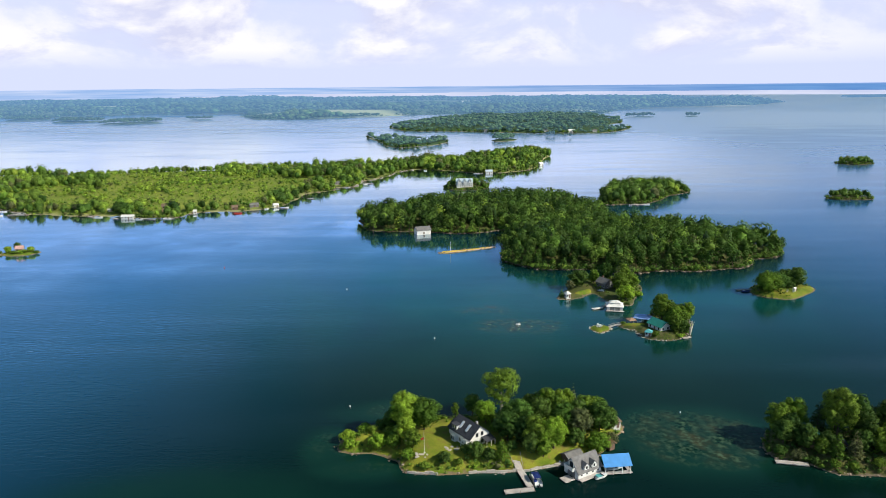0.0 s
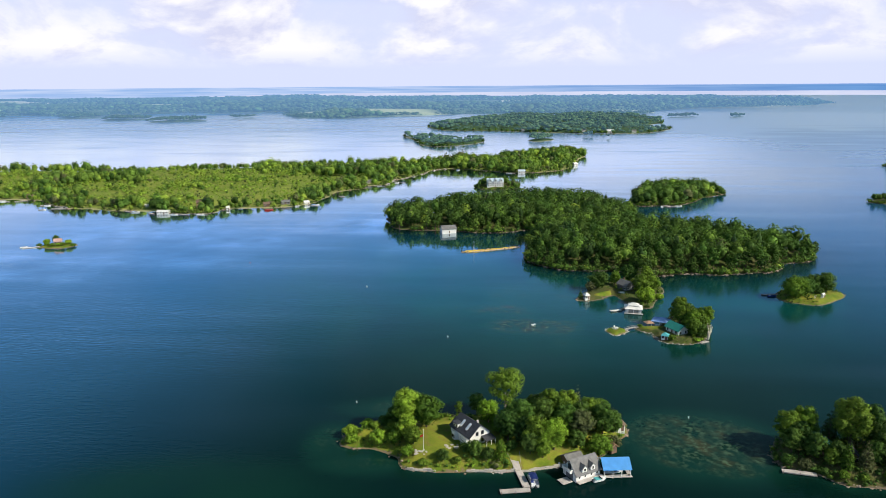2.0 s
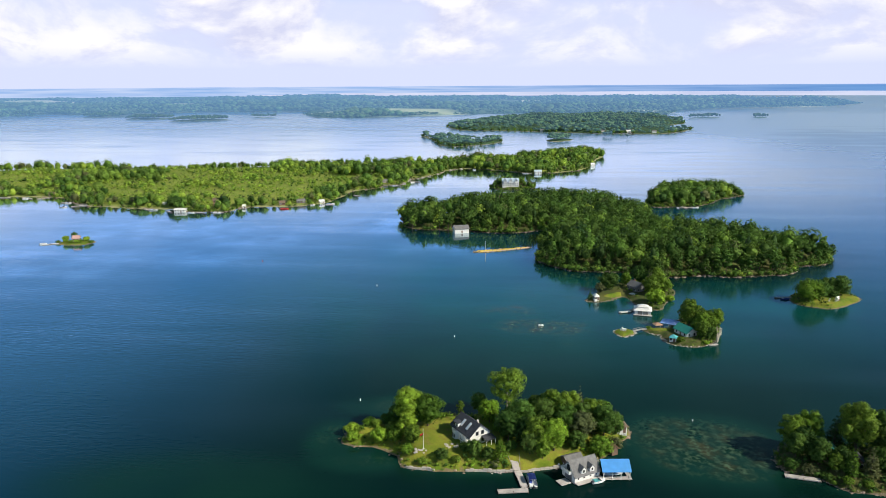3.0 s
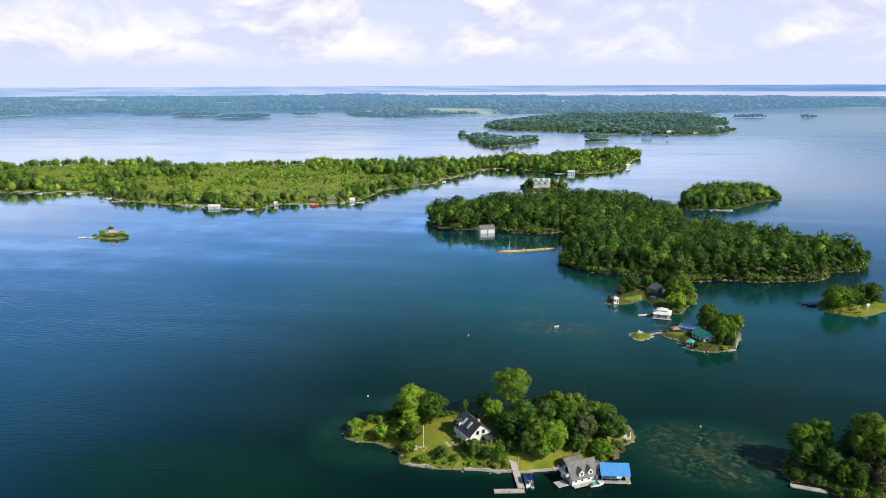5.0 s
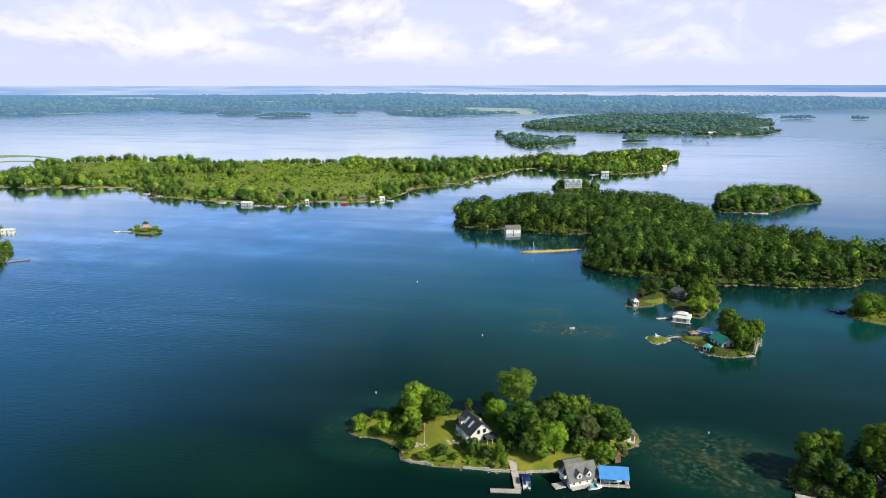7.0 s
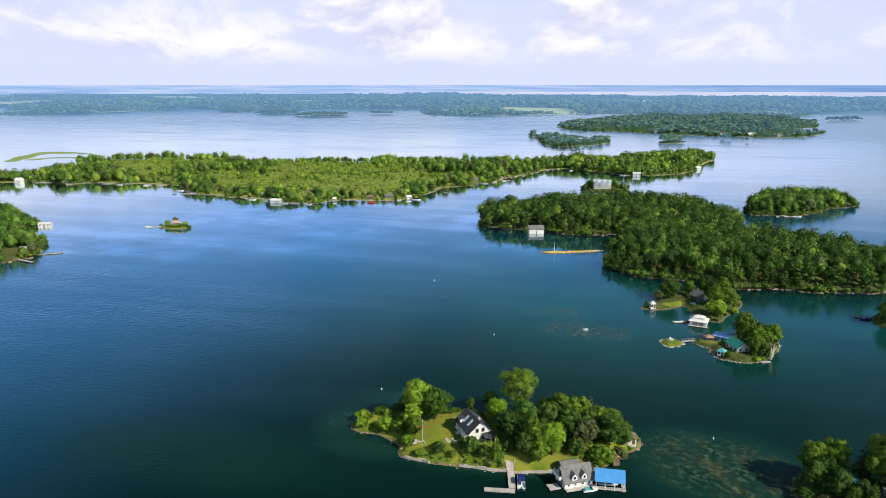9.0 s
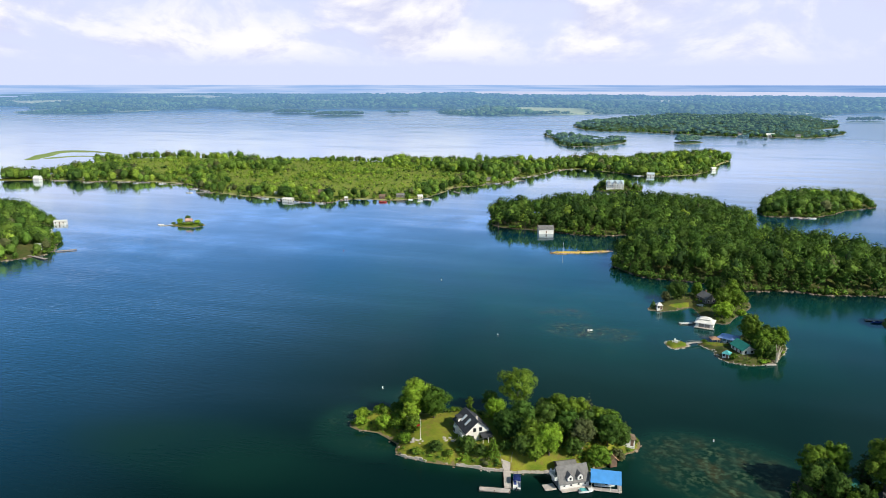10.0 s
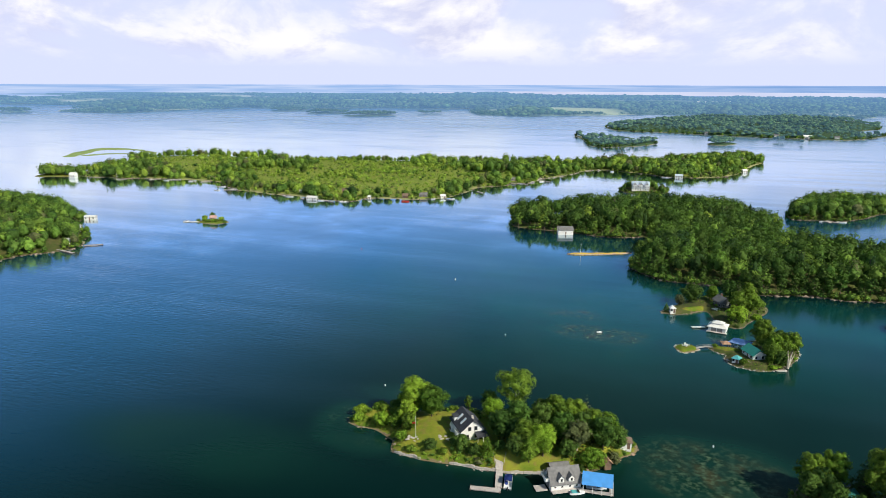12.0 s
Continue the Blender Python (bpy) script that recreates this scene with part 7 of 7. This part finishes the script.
# ---------------------------------------------------------------- the islet with the hut and the white boathouse
def tiered_boathouse():
    ob = thing("boathouse", 129.8, 114.6, 0, -11, "white boathouse with a two-tier hipped white roof", "boathouse")
    part("wall", slab(-4.1, 4.1, -3.7, 3.7, -0.8, 2.6), WHITE, ob)
    part("roof", hip_roof(8.2, 7.4, 2.6, 4.4, 0.6, 0.15, 4.2), WHITE, ob, "white lower hipped roof")
    part("wall", slab(-2.5, 2.5, -1.7, 1.7, 3.3, 4.1), WHITE, ob)
    part("upper_roof", hip_roof(5.0, 3.4, 4.1, 5.3, 0.5, 0.12), WHITE, ob, "white upper hipped roof")
    part("boat_door", slab(-2.6, -0.2, -3.76, -3.68, 0.2, 2.5), GREY_WOOD, ob)
    part("boat_door", slab(0.2, 2.6, -3.76, -3.68, 0.2, 2.5), GREY_WOOD, ob)
    for yy in (-1.8, 0.6):
        window(ob, -4.1, yy, 1.6, 0.8, 1.0, "-x")
    part("platform", slab(-4.7, 4.9, -5.0, -3.78, 0.3, 0.55, 0.02), PALE_DECK, ob)


tiered_boathouse()
dock(117.5, 114.2, 123.8, 116.6, 1.9, 0.6, WHITE, "white floating dock near the boathouse", group="docks of the hut islet")
dock(124.0, 117.5, 127.0, 121.5, 1.2, 0.6, GREY_WOOD, group="docks of the hut islet")
house("hut", 107.6, 134.6, HUT_ISLE.z(107.6, 134.6), 20, 2.7, 2.7, 2.3, 1.7, WHITE, WHITE, "little white hut with a pointed roof on the rocky tip", "hut", hip=True, over=0.3)
house("cottage", 133.0, 152.5, 1.6, -60, 8.0, 6.4, 3.0, 2.2, ROOF_GREY, ROOF_GREY, "grey cottage with white-framed porch windows among trees", "house", chimney=True)
dock(128.5, 146.0, 131.0, 143.0, 3.2, 1.9, WHITE, "white porch of the grey cottage", group="docks of the hut islet", name="porch_deck")
planting(HUT_ISLE, [
    ("tree", 117.0, 152.0, 10.5, 5.6, LEAF_DARK, 0.06, 1500, 0.58, {}), ("tree", 111.0, 145.5, 6.5, 2.6, LEAF_OLIVE, 0.05, 500, 0.42, {}), ("tree", 139.0, 128.0, 8.5, 5.0, LEAF_LIGHT, 0.0, 1500, 0.5, dict(label="yellow-green willow bending over the water", droop=0.6)),
    ("tree", 140.0, 143.0, 12.0, 4.6, LEAF, 0.10, 1300, 0.55, {}), ("tree", 147.0, 148.0, 10.0, 4.6, LEAF, 0.05, 1200, 0.55, {}), ("tree", 146.0, 161.0, 12.0, 4.8, LEAF, 0.08, 1100, 0.58, {}),
    ("conifer", 140.5, 152.0, 14.0, 2.8, LEAF_OLIVE, 0.12, 700, 0.45, dict(label="grey thin conifer beside the cottage", pine=True)), ("tree", 128.0, 160.0, 9.0, 3.4, LEAF, 0.10, 800, 0.52, {}),
    ("tree", 137.0, 167.0, 11.0, 4.4, LEAF_DARK, 0.06, 900, 0.58, {}), ("shrub", 149.5, 138.5, 3.4, 2.6, LEAF_LIGHT, 0.0, 500, 0.42, dict(category="shrub")), ("conifer", 104.5, 136.5, 4.5, 1.2, LEAF_DARK, 0.02, 260, 0.34, dict(pine=True)),
    ("shrub", 151.5, 156.0, 4.5, 3.2, LEAF, 0.0, 600, 0.45, dict(category="shrub")),
], "trees of the hut islet", KINDS)

# ---------------------------------------------------------------- the lawn islet
planting(LAWN_ISLE, [
    ("tree", 225.0, 140.5, 12.0, 8.0, LEAF, 0.0, 2800, 0.58, dict(label="broad low-hanging green tree on the lawn islet", lobes=16)), ("tree", 231.5, 143.0, 11.0, 6.0, LEAF_DARK, 0.0, 1700, 0.58, {}),
    ("tree", 241.5, 153.0, 10.5, 5.4, LEAF_DARK, 0.02, 1400, 0.55, {}), ("tree", 247.0, 150.5, 12.0, 5.4, LEAF_DARK, 0.02, 1500, 0.55, {}), ("shrub", 241.5, 146.5, 4.0, 2.6, LEAF_DARK, 0.0, 500, 0.42, dict(category="shrub")),
], "trees of the lawn islet", KINDS)
for k, (x, y) in enumerate(((235.0, 137.2), (238.6, 137.6), (236.6, 140.2))):
    chair(x, y, LAWN_ISLE.z(x, y), 40 * k, group="chairs on the lawn islet")
house("bathing_hut", 240.4, 139.6, LAWN_ISLE.z(240.4, 139.6), 30, 1.6, 1.4, 1.5, 0.7, WHITE, WHITE, "tiny white bathing hut on the lawn", "hut", glazed=False, over=0.2)
dock(210.0, 147.6, 220.5, 148.4, 1.6, 0.55, GREY_WOOD, "grey dock reaching out from the lawn islet", group="docks of the lawn islet")
motorboat(214.8, 145.4, 5, 5.0, 1.9, "dark blue boat beside the grey dock", hull_mat=NAVY)

# ---------------------------------------------------------------- on the large wooded island
house("boathouse", 19.5, 316.5, 0.3, 18, 12.0, 8.5, 3.4, 2.4, WHITE, ROOF_GREY, "large white boathouse with a grey roof at the wooded shore", "boathouse", glazed=False)
SHOAL = Island([(33, 247), (40, 247.5), (52, 252.5), (66, 259), (74, 264), (73, 266), (60, 260), (46, 254), (36, 251)], 0.9, 2.0, 0.5, 15, 22)
REEDS = ground_material("yellow_reeds", (0.50, 0.36, 0.04), (0.56, 0.40, 0.08), (0.40, 0.33, 0.08), (0.45, 0.33, 0.28), 0.35)
SHOAL.build("ground_shoal", REEDS, 0.8, "narrow rock shoal covered with yellow reeds")
shore_rocks(SHOAL, 120, 0.4, 1.1, ROCK, "pinkish stones at the end of a shoal", seed=14, off=0.8)
mark = thing("navigation_mark", 42.0, 250.0, 0.6, 0, "thin white navigation post on the shoal", "navigation mark")
part("post", rod(bmesh.new(), (0, 0, -0.8), (0, 0, 6.5), 0.16, 0.10, 8), WHITE, mark)
part("lamp", rod(bmesh.new(), (0, 0, 6.5), (0, 0, 7.2), 0.22, 0.16, 8), WHITE, mark)
shore_rocks(WOODED_ISLE, 260, 0.5, 1.6, ROCK, "tan rocks along the wooded shore", seed=15, where=lambda x, y: (y < 240) | ((x > 30) & (y < 330)))
p = np.concatenate([WOODED_ISLE.loop + np.random.default_rng(4 + k).normal(0, 1.6, WOODED_ISLE.loop.shape) for k in range(5)])
p = p[(WOODED_ISLE.inside(p[:, 0], p[:, 1]) > 0.2) & (p[:, 1] < 340) & ~((np.abs(p[:, 0] - 19.5) < 9) & (p[:, 1] > 290))]
woods("shore_bushes", np.c_[p, WOODED_ISLE.height(p[:, 0], p[:, 1])], RNG.uniform(1.8, 6.0, len(p)), BUSHES, COOL_MATS, RNG, "green bushes hanging over the wooded shore", pick=mixed(len(p), (4, 4, 0.8, 0.5, 0)))

# ---------------------------------------------------------------- buoys and drifting boats
buoy(0.2, 0.0, GEL, "white mooring buoy floating on dark water")
buoy(124.6, -7.4, GEL, "white mooring buoy floating over a weedy shoal")
buoy(31.9, 72.6, GEL, "white mooring buoy floating on the lake")
buoy(-22.0, 157.0, GEL, "white mooring buoy floating on the lake")
buoy(-113.0, 211.0, RED, "red channel buoy floating on the lake")
motorboat(74.6, 91.0, 200, 2.6, 1.1, "tiny white boat drifting on the lake")
motorboat(-823, 2213, 160, 16, 6, "white cruiser under way far out on the lake")

# ---------------------------------------------------------------- the red-roofed islet
house("cottage", -281.0, 259.5, RED_ISLE.z(-281, 259.5), 15, 5.0, 4.2, 2.6, 1.6, PINK, ROSE_ROOF, "small pink cottage with a faded red roof on an islet", "house")
dock(-303, 249, -293, 255, 1.6, 0.5, WHITE, "pale dock of the red-roofed islet", group="docks of the red islet")
motorboat(-304, 252, 30, 5.0, 1.9, "white boat at the islet dock")
planting(RED_ISLE, [("tree", -290, 259.5, 4.2, 3.0, LEAF_LIGHT, 0.03, 420, 0.45, {}), ("tree", -273, 260, 3.8, 2.8, LEAF_LIGHT, 0.05, 420, 0.5, {}), ("tree", -285.5, 264, 6.5, 2.8, LEAF_DARK, 0.05, 420, 0.5, {}),
                    ("shrub", -278, 254, 2.6, 2.2, LEAF_LIGHT, 0.0, 260, 0.42, dict(category="shrub")), ("shrub", -282, 253.5, 2.4, 2.0, LEAF, 0.0, 260, 0.42, dict(category="shrub")), ("shrub", -295, 257, 2.6, 2.2, LEAF, 0.0, 260, 0.42, dict(category="shrub")), ("shrub", -268, 258, 2.4, 2.0, LEAF, 0.0, 260, 0.42, dict(category="shrub")), ("shrub", -275, 255, 3.0, 2.0, LEAF, 0.0, 260, 0.42, dict(category="shrub")), ("shrub", -287, 255, 2.8, 2.0, LEAF_LIGHT, 0.0, 260, 0.42, dict(category="shrub"))], "trees of the red islet", KINDS)


# ---------------------------------------------------------------- cottages, docks and boats of the long island
def shore_place(rows, isle):
    for x, y, turn, L, W, wall, rise, wm, rm, label, kind in rows:
        house("boathouse" if kind == "boathouse" else "cottage", x, y, max(0.2, isle.z(x, y)), turn, L * 0.72, W * 0.72, wall * 0.85, rise * 0.85, wm, rm, label, kind, rows=2 if wall > 4 else 1)


shore_place([
    (-261, 397, 5, 15, 9, 2.4, 1.5, WHITE, WHITE, "broad white boathouse at the long island's shore", "boathouse"),
    (-236, 424, 20, 8, 7, 6.0, 2.8, TAN, ROOF_BROWN, "tall brown cottage standing among trees", "house"),
    (-206, 421, 10, 4, 3.5, 2.4, 1.4, WHITE, WHITE, "small white shed at the shore", "shed"),
    (-172, 438, 20, 8, 7, 3.0, 2.2, BROWN, ROOF_BROWN, "brown cottage at the shore among trees", "house"),
    (-156, 450, 25, 12, 8, 3.0, 1.8, ROOF_GREY, ROOF_GREY, "low grey cottage behind a lawn", "house"),
    (-135, 454, 35, 7, 5, 2.4, 1.6, WHITE, WHITE, "white boat shed at the shore", "boathouse"),
    (-586, 466, 5, 7, 5, 2.6, 1.6, WHITE, WHITE, "small white cottage by a low shore", "house"),
    (-562, 492, 10, 11, 8, 3.0, 2.4, WHITE, ROOF_GREY, "white cottage with a grey roof under trees", "house"),
    (-322, 436, 15, 9, 7, 3.2, 2.2, PALE_ROOF, ROOF_GREY, "pale blue-grey cottage half hidden by trees", "house"),
    (-292, 428, 0, 6, 3, 2.4, 0.8, WHITE, WHITE, "white trailer parked on the lawn", "trailer"),
    (-94, 604, 30, 9, 6, 3.0, 1.8, GREY_WOOD, ROOF_GREY, "grey cottage above a stone landing", "house"),
    (-452, 484, 10, 9, 7, 3.0, 2.0, PINK, ROOF_BROWN, "reddish cottage under trees", "house"),
    (101, 712, 5, 13, 10, 3.4, 2.2, WHITE, PALE_ROOF, "white boathouse with a pale blue-grey roof", "boathouse"),
    (60, 768, 0, 9, 7, 3.2, 2.0, TAN, ROOF_BROWN, "tan cottage among trees", "house"),
    (122, 772, -5, 11, 8, 3.2, 2.0, WHITE, PALE_ROOF, "white cottage with a pale roof among trees", "house"),
    (142, 792, 10, 9, 7, 3.2, 2.2, WHITE, WHITE, "white cottage among trees", "house"),
    (193, 942, 10, 11, 9, 3.6, 2.6, WHITE, ROOF_GREY, "white cottage on the wooded point", "house"),
    (186, 806, 30, 9, 7, 3.0, 2.0, WHITE, WHITE, "white cottage at the point", "house"),
], LONG_ISLE)
house("boathouse", -638, 443, 0.3, 10, 8, 6.5, 3.4, 2.6, WHITE, WHITE, "white boathouse with a dark doorway at a low islet", "boathouse")
for row in ((-248, 394, -232, 388), (-228, 398, -216, 392), (-268, 392, -276, 398), (-560, 452, -566, 444), (-600, 454, -618, 449), (-520, 468, -530, 458), (-492, 470, -508, 464), (-478, 470, -462, 462), (-448, 472, -456, 462),
            (-402, 446, -412, 438), (-392, 432, -376, 430), (-372, 424, -388, 418), (-304, 408, -296, 402), (-85, 585, -70, 580), (-64, 620, -50, 616), (-130, 446, -120, 442), (-112, 506, -104, 500), (84, 714, 92, 708),
            (-650, 452, -664, 447)):
    dock(*row, 2.2, 0.6, PALE_DECK, "pale wooden dock along the long island", group="docks of the long island")
for k, (x, y, a, L) in enumerate(((-222, 392, 10, 8), (-404, 438, 20, 6), (-378, 424, 0, 9), (-394, 414, 10, 7), (-505, 460, 5, 7), (-292, 403, 8, 8), (-141, 440, 40, 5), (-124, 447, 30, 9), (-60, 612, 40, 6), (-78, 583, 20, 6), (84, 710, 5, 9),
                                  (12, 745, 10, 5), (-470, 463, 15, 6), (-248, 391, 5, 7))):
    motorboat(x, y, a, L, L * 0.36, "white motorboat moored along the long island", group="boats of the long island", cover=(None, BLUE_TARP)[k % 2])
motorboat(-163, 417, 15, 8, 3.2, "bright red boat with a canopy at the shore", hull_mat=RED, cover=RED, group="boats of the long island")
shore_rocks(LONG_ISLE, 150, 1.2, 3.2, STONE, "pale stone retaining wall along the shore", name="stone_wall", where=lambda x, y: (x > -75) & (x < 0) & (y < 760), seed=16, off=1.2)
shore_rocks(LONG_ISLE, 200, 0.8, 2.0, ROCK, "tan rocks along the long island's shore", seed=17, off=1.0, where=lambda x, y: y < 760)

# ---------------------------------------------------------------- west island
shore_place([
    (-391, 231, 25, 13, 8, 3.0, 0.9, WHITE, WHITE, "white flat-roofed boathouse over the water", "boathouse"),
    (-371, 196, 20, 11, 7, 3.2, 1.0, WHITE, WHITE, "white boathouse with a deck roof", "boathouse"),
    (-326, 146, 15, 5, 4, 3.4, 1.8, WHITE, WHITE, "small white cottage at the shore", "house"),
    (-346, 132, 0, 5, 4, 2.4, 1.2, WHITE, WHITE, "white shed under the trees", "shed"),
], WEST_ISLE)
for row in ((-300, 127, -324, 133), (-352, 186, -378, 190), (-350, 178, -366, 180), (-312, 148, -302, 156)):
    dock(*row, 2.4, 0.7, GREY_WOOD, "grey wooden dock of the west island", group="docks of the west island")
for x, y, a in ((-362, 176, 10), (-372, 184, 20)):
    motorboat(x, y, a, 7, 2.5, "white motorboat moored at the west island", group="boats of the west island")
shore_rocks(WEST_ISLE, 150, 0.6, 1.6, ROCK, "tan rocks along the west island's shore", seed=18, off=0.9)

# ---------------------------------------------------------------- point island, manor and far houses
shore_place([
    (236, 474, 15, 9, 7, 3.2, 2.2, ROOF_GREY, ROOF_GREY, "grey cottage among trees above a landing", "house"),
    (219, 470, 10, 5, 4, 2.6, 1.6, WHITE, WHITE, "small white cottage at the point", "house"),
    (262, 494, 30, 8, 6, 3.0, 2.0, ROOF_GREY, ROOF_BROWN, "grey cottage under trees", "house"),
], POINT_ISLE)
dock(228, 447, 240, 444, 2.4, 0.6, PALE_DECK, "pale landing dock of the point island", group="docks of the point island")
dock(232, 451, 233, 440, 2.4, 0.6, PALE_DECK, "pale landing dock of the point island", group="docks of the point island")
motorboat(243, 447, 10, 8, 2.8, "white motorboat at the point island", group="boats of the point island")
motorboat(226, 444, 80, 7, 2.6, "white motorboat at the point island", group="boats of the point island")
shore_rocks(POINT_ISLE, 120, 0.6, 1.5, ROCK, "tan rocks along the point", seed=19, off=0.8)


def manor():
    ob = house("manor", 62.0, 566.0, 3.0, 8, 19, 9, 6.0, 3.5, WHITE, PALE_ROOF, "large white manor with pale gabled roofs above the trees", "house", rows=2, chimney=True)
    for xx in (-6.5, 0.0, 6.5):
        g = part("gable", pentagon(bmesh.new(), -3.2, 3.2, 2.0, 4.5, 6.6, 9.6), WHITE, ob, "white gabled front")
        g.matrix_local = pose(xx, -3.0, 0, 0, 0, 90)
        part("gable_roof", gable_roof(6.4, 4.0, 6.6, 9.6, 0.3, 0.2), PALE_ROOF, g)
        window(g, -3.2, 0, 7.2, 1.2, 1.4, "-x")


manor()
shore_place([(362, 1512, 5, 24, 12, 5, 4, WHITE, WHITE, "white house on a far wooded shore", "house"), (300, 1528, 0, 14, 10, 4, 3, WHITE, ROOF_GREY, "white cottage on a far wooded shore", "house"),
             (420, 1508, 0, 14, 10, 4, 3, WHITE, ROOF_GREY, "white cottage on a far wooded shore", "house"), (150, 1572, 0, 12, 9, 4, 3, WHITE, ROOF_GREY, "white cottage on a far wooded shore", "house")], BROAD_ISLE)
shore_place([(670, 788, 0, 9, 7, 3, 2, WHITE, WHITE, "white cottage on a small islet", "house")], FAR_EAST_A)
undergrowth(TEAL_ISLE, 2.2, 0.8, 2.2, 0.2, "green brush under the trees of an islet", lambda x, y, s: (x > 146) & ~((x < 149) & (y < 85)), (4, 3, 1.5, 0.5, 0), 63)
undergrowth(TEAL_ISLE, 1.5, 0.35, 1.1, 0.3, "low green brush and ferns round the teal cottage", lambda x, y, s: (x > 136.5) & (x < 152) & (y < 80) & (np.hypot(x - 136, y - 72.4) > 2.6) & (np.hypot(x - 143.6, y - 80.5) > 5.5), (5, 3, 1.0, 0.3, 0), 74)
undergrowth(HUT_ISLE, 1.8, 0.35, 1.2, 0.2, "low green brush round the grey cottage", lambda x, y, s: (x > 108.5) & (x < 134) & (y > 139) & (np.hypot(x - 133, y - 152.5) > 6) & ~((x < 127) & (y < 151)), (5, 3, 1.2, 0.3, 0), 75)
undergrowth(HUT_ISLE, 2.4, 0.8, 2.4, 0.2, "green brush along an islet's shore", lambda x, y, s: (x > 127) & ((s < 6) | (y > 150)) & ~((x < 134) & (y < 150)), (4, 3, 1.5, 0.5, 0), 64)
undergrowth(LAWN_ISLE, 2.6, 0.8, 2.0, 0.2, "green brush at the lawn islet's shore", lambda x, y, s: (x < 234) | (y > 150), (4, 4, 0.5, 0.5, 0), 65)


def rim_bushes(isle, lo, hi, label, seed, odds=(4, 3, 1, 0.6, 0), homes=True):
    """Bushes hanging over a wooded shoreline."""
    rng = np.random.default_rng(seed)
    p = np.concatenate([isle.loop + rng.normal(0, 1.5, isle.loop.shape) for _ in range(4)])
    s = isle.inside(p[:, 0], p[:, 1])
    q = np.c_[p, isle.height(p[:, 0], p[:, 1]), s][(s > 0) & (s < 5)]
    q = clear_of_homes(q) if homes else q
    woods("shore_bushes", q[:, :3], rng.uniform(lo, hi, len(q)), BUSHES, WOOD_MATS, rng, label, pick=rng.choice(5, len(q), p=np.array(odds) / sum(odds)))


rim_bushes(POINT_ISLE, 2, 4.5, "green bushes over a wooded shoreline", 66)
rim_bushes(WEST_ISLE, 2, 5, "green bushes over a wooded shoreline", 67)
rim_bushes(LONG_ISLE, 2, 5, "green bushes over a long shoreline", 68)
rim_bushes(MANOR_ISLE, 2, 4, "green bushes over a wooded shoreline", 69)
rim_bushes(FAR_EAST_A, 2, 4, "green bushes over an islet's shoreline", 70)
rim_bushes(FAR_EAST_B, 2, 4, "green bushes over an islet's shoreline", 71)
rim_bushes(PINE_ISLE, 4, 8, "green bushes over a far shoreline", 72, (2, 6, 0, 0.5, 0))
rim_bushes(BROAD_ISLE, 5, 10, "green bushes over a far shoreline", 73, (2, 6, 0, 0.5, 0))
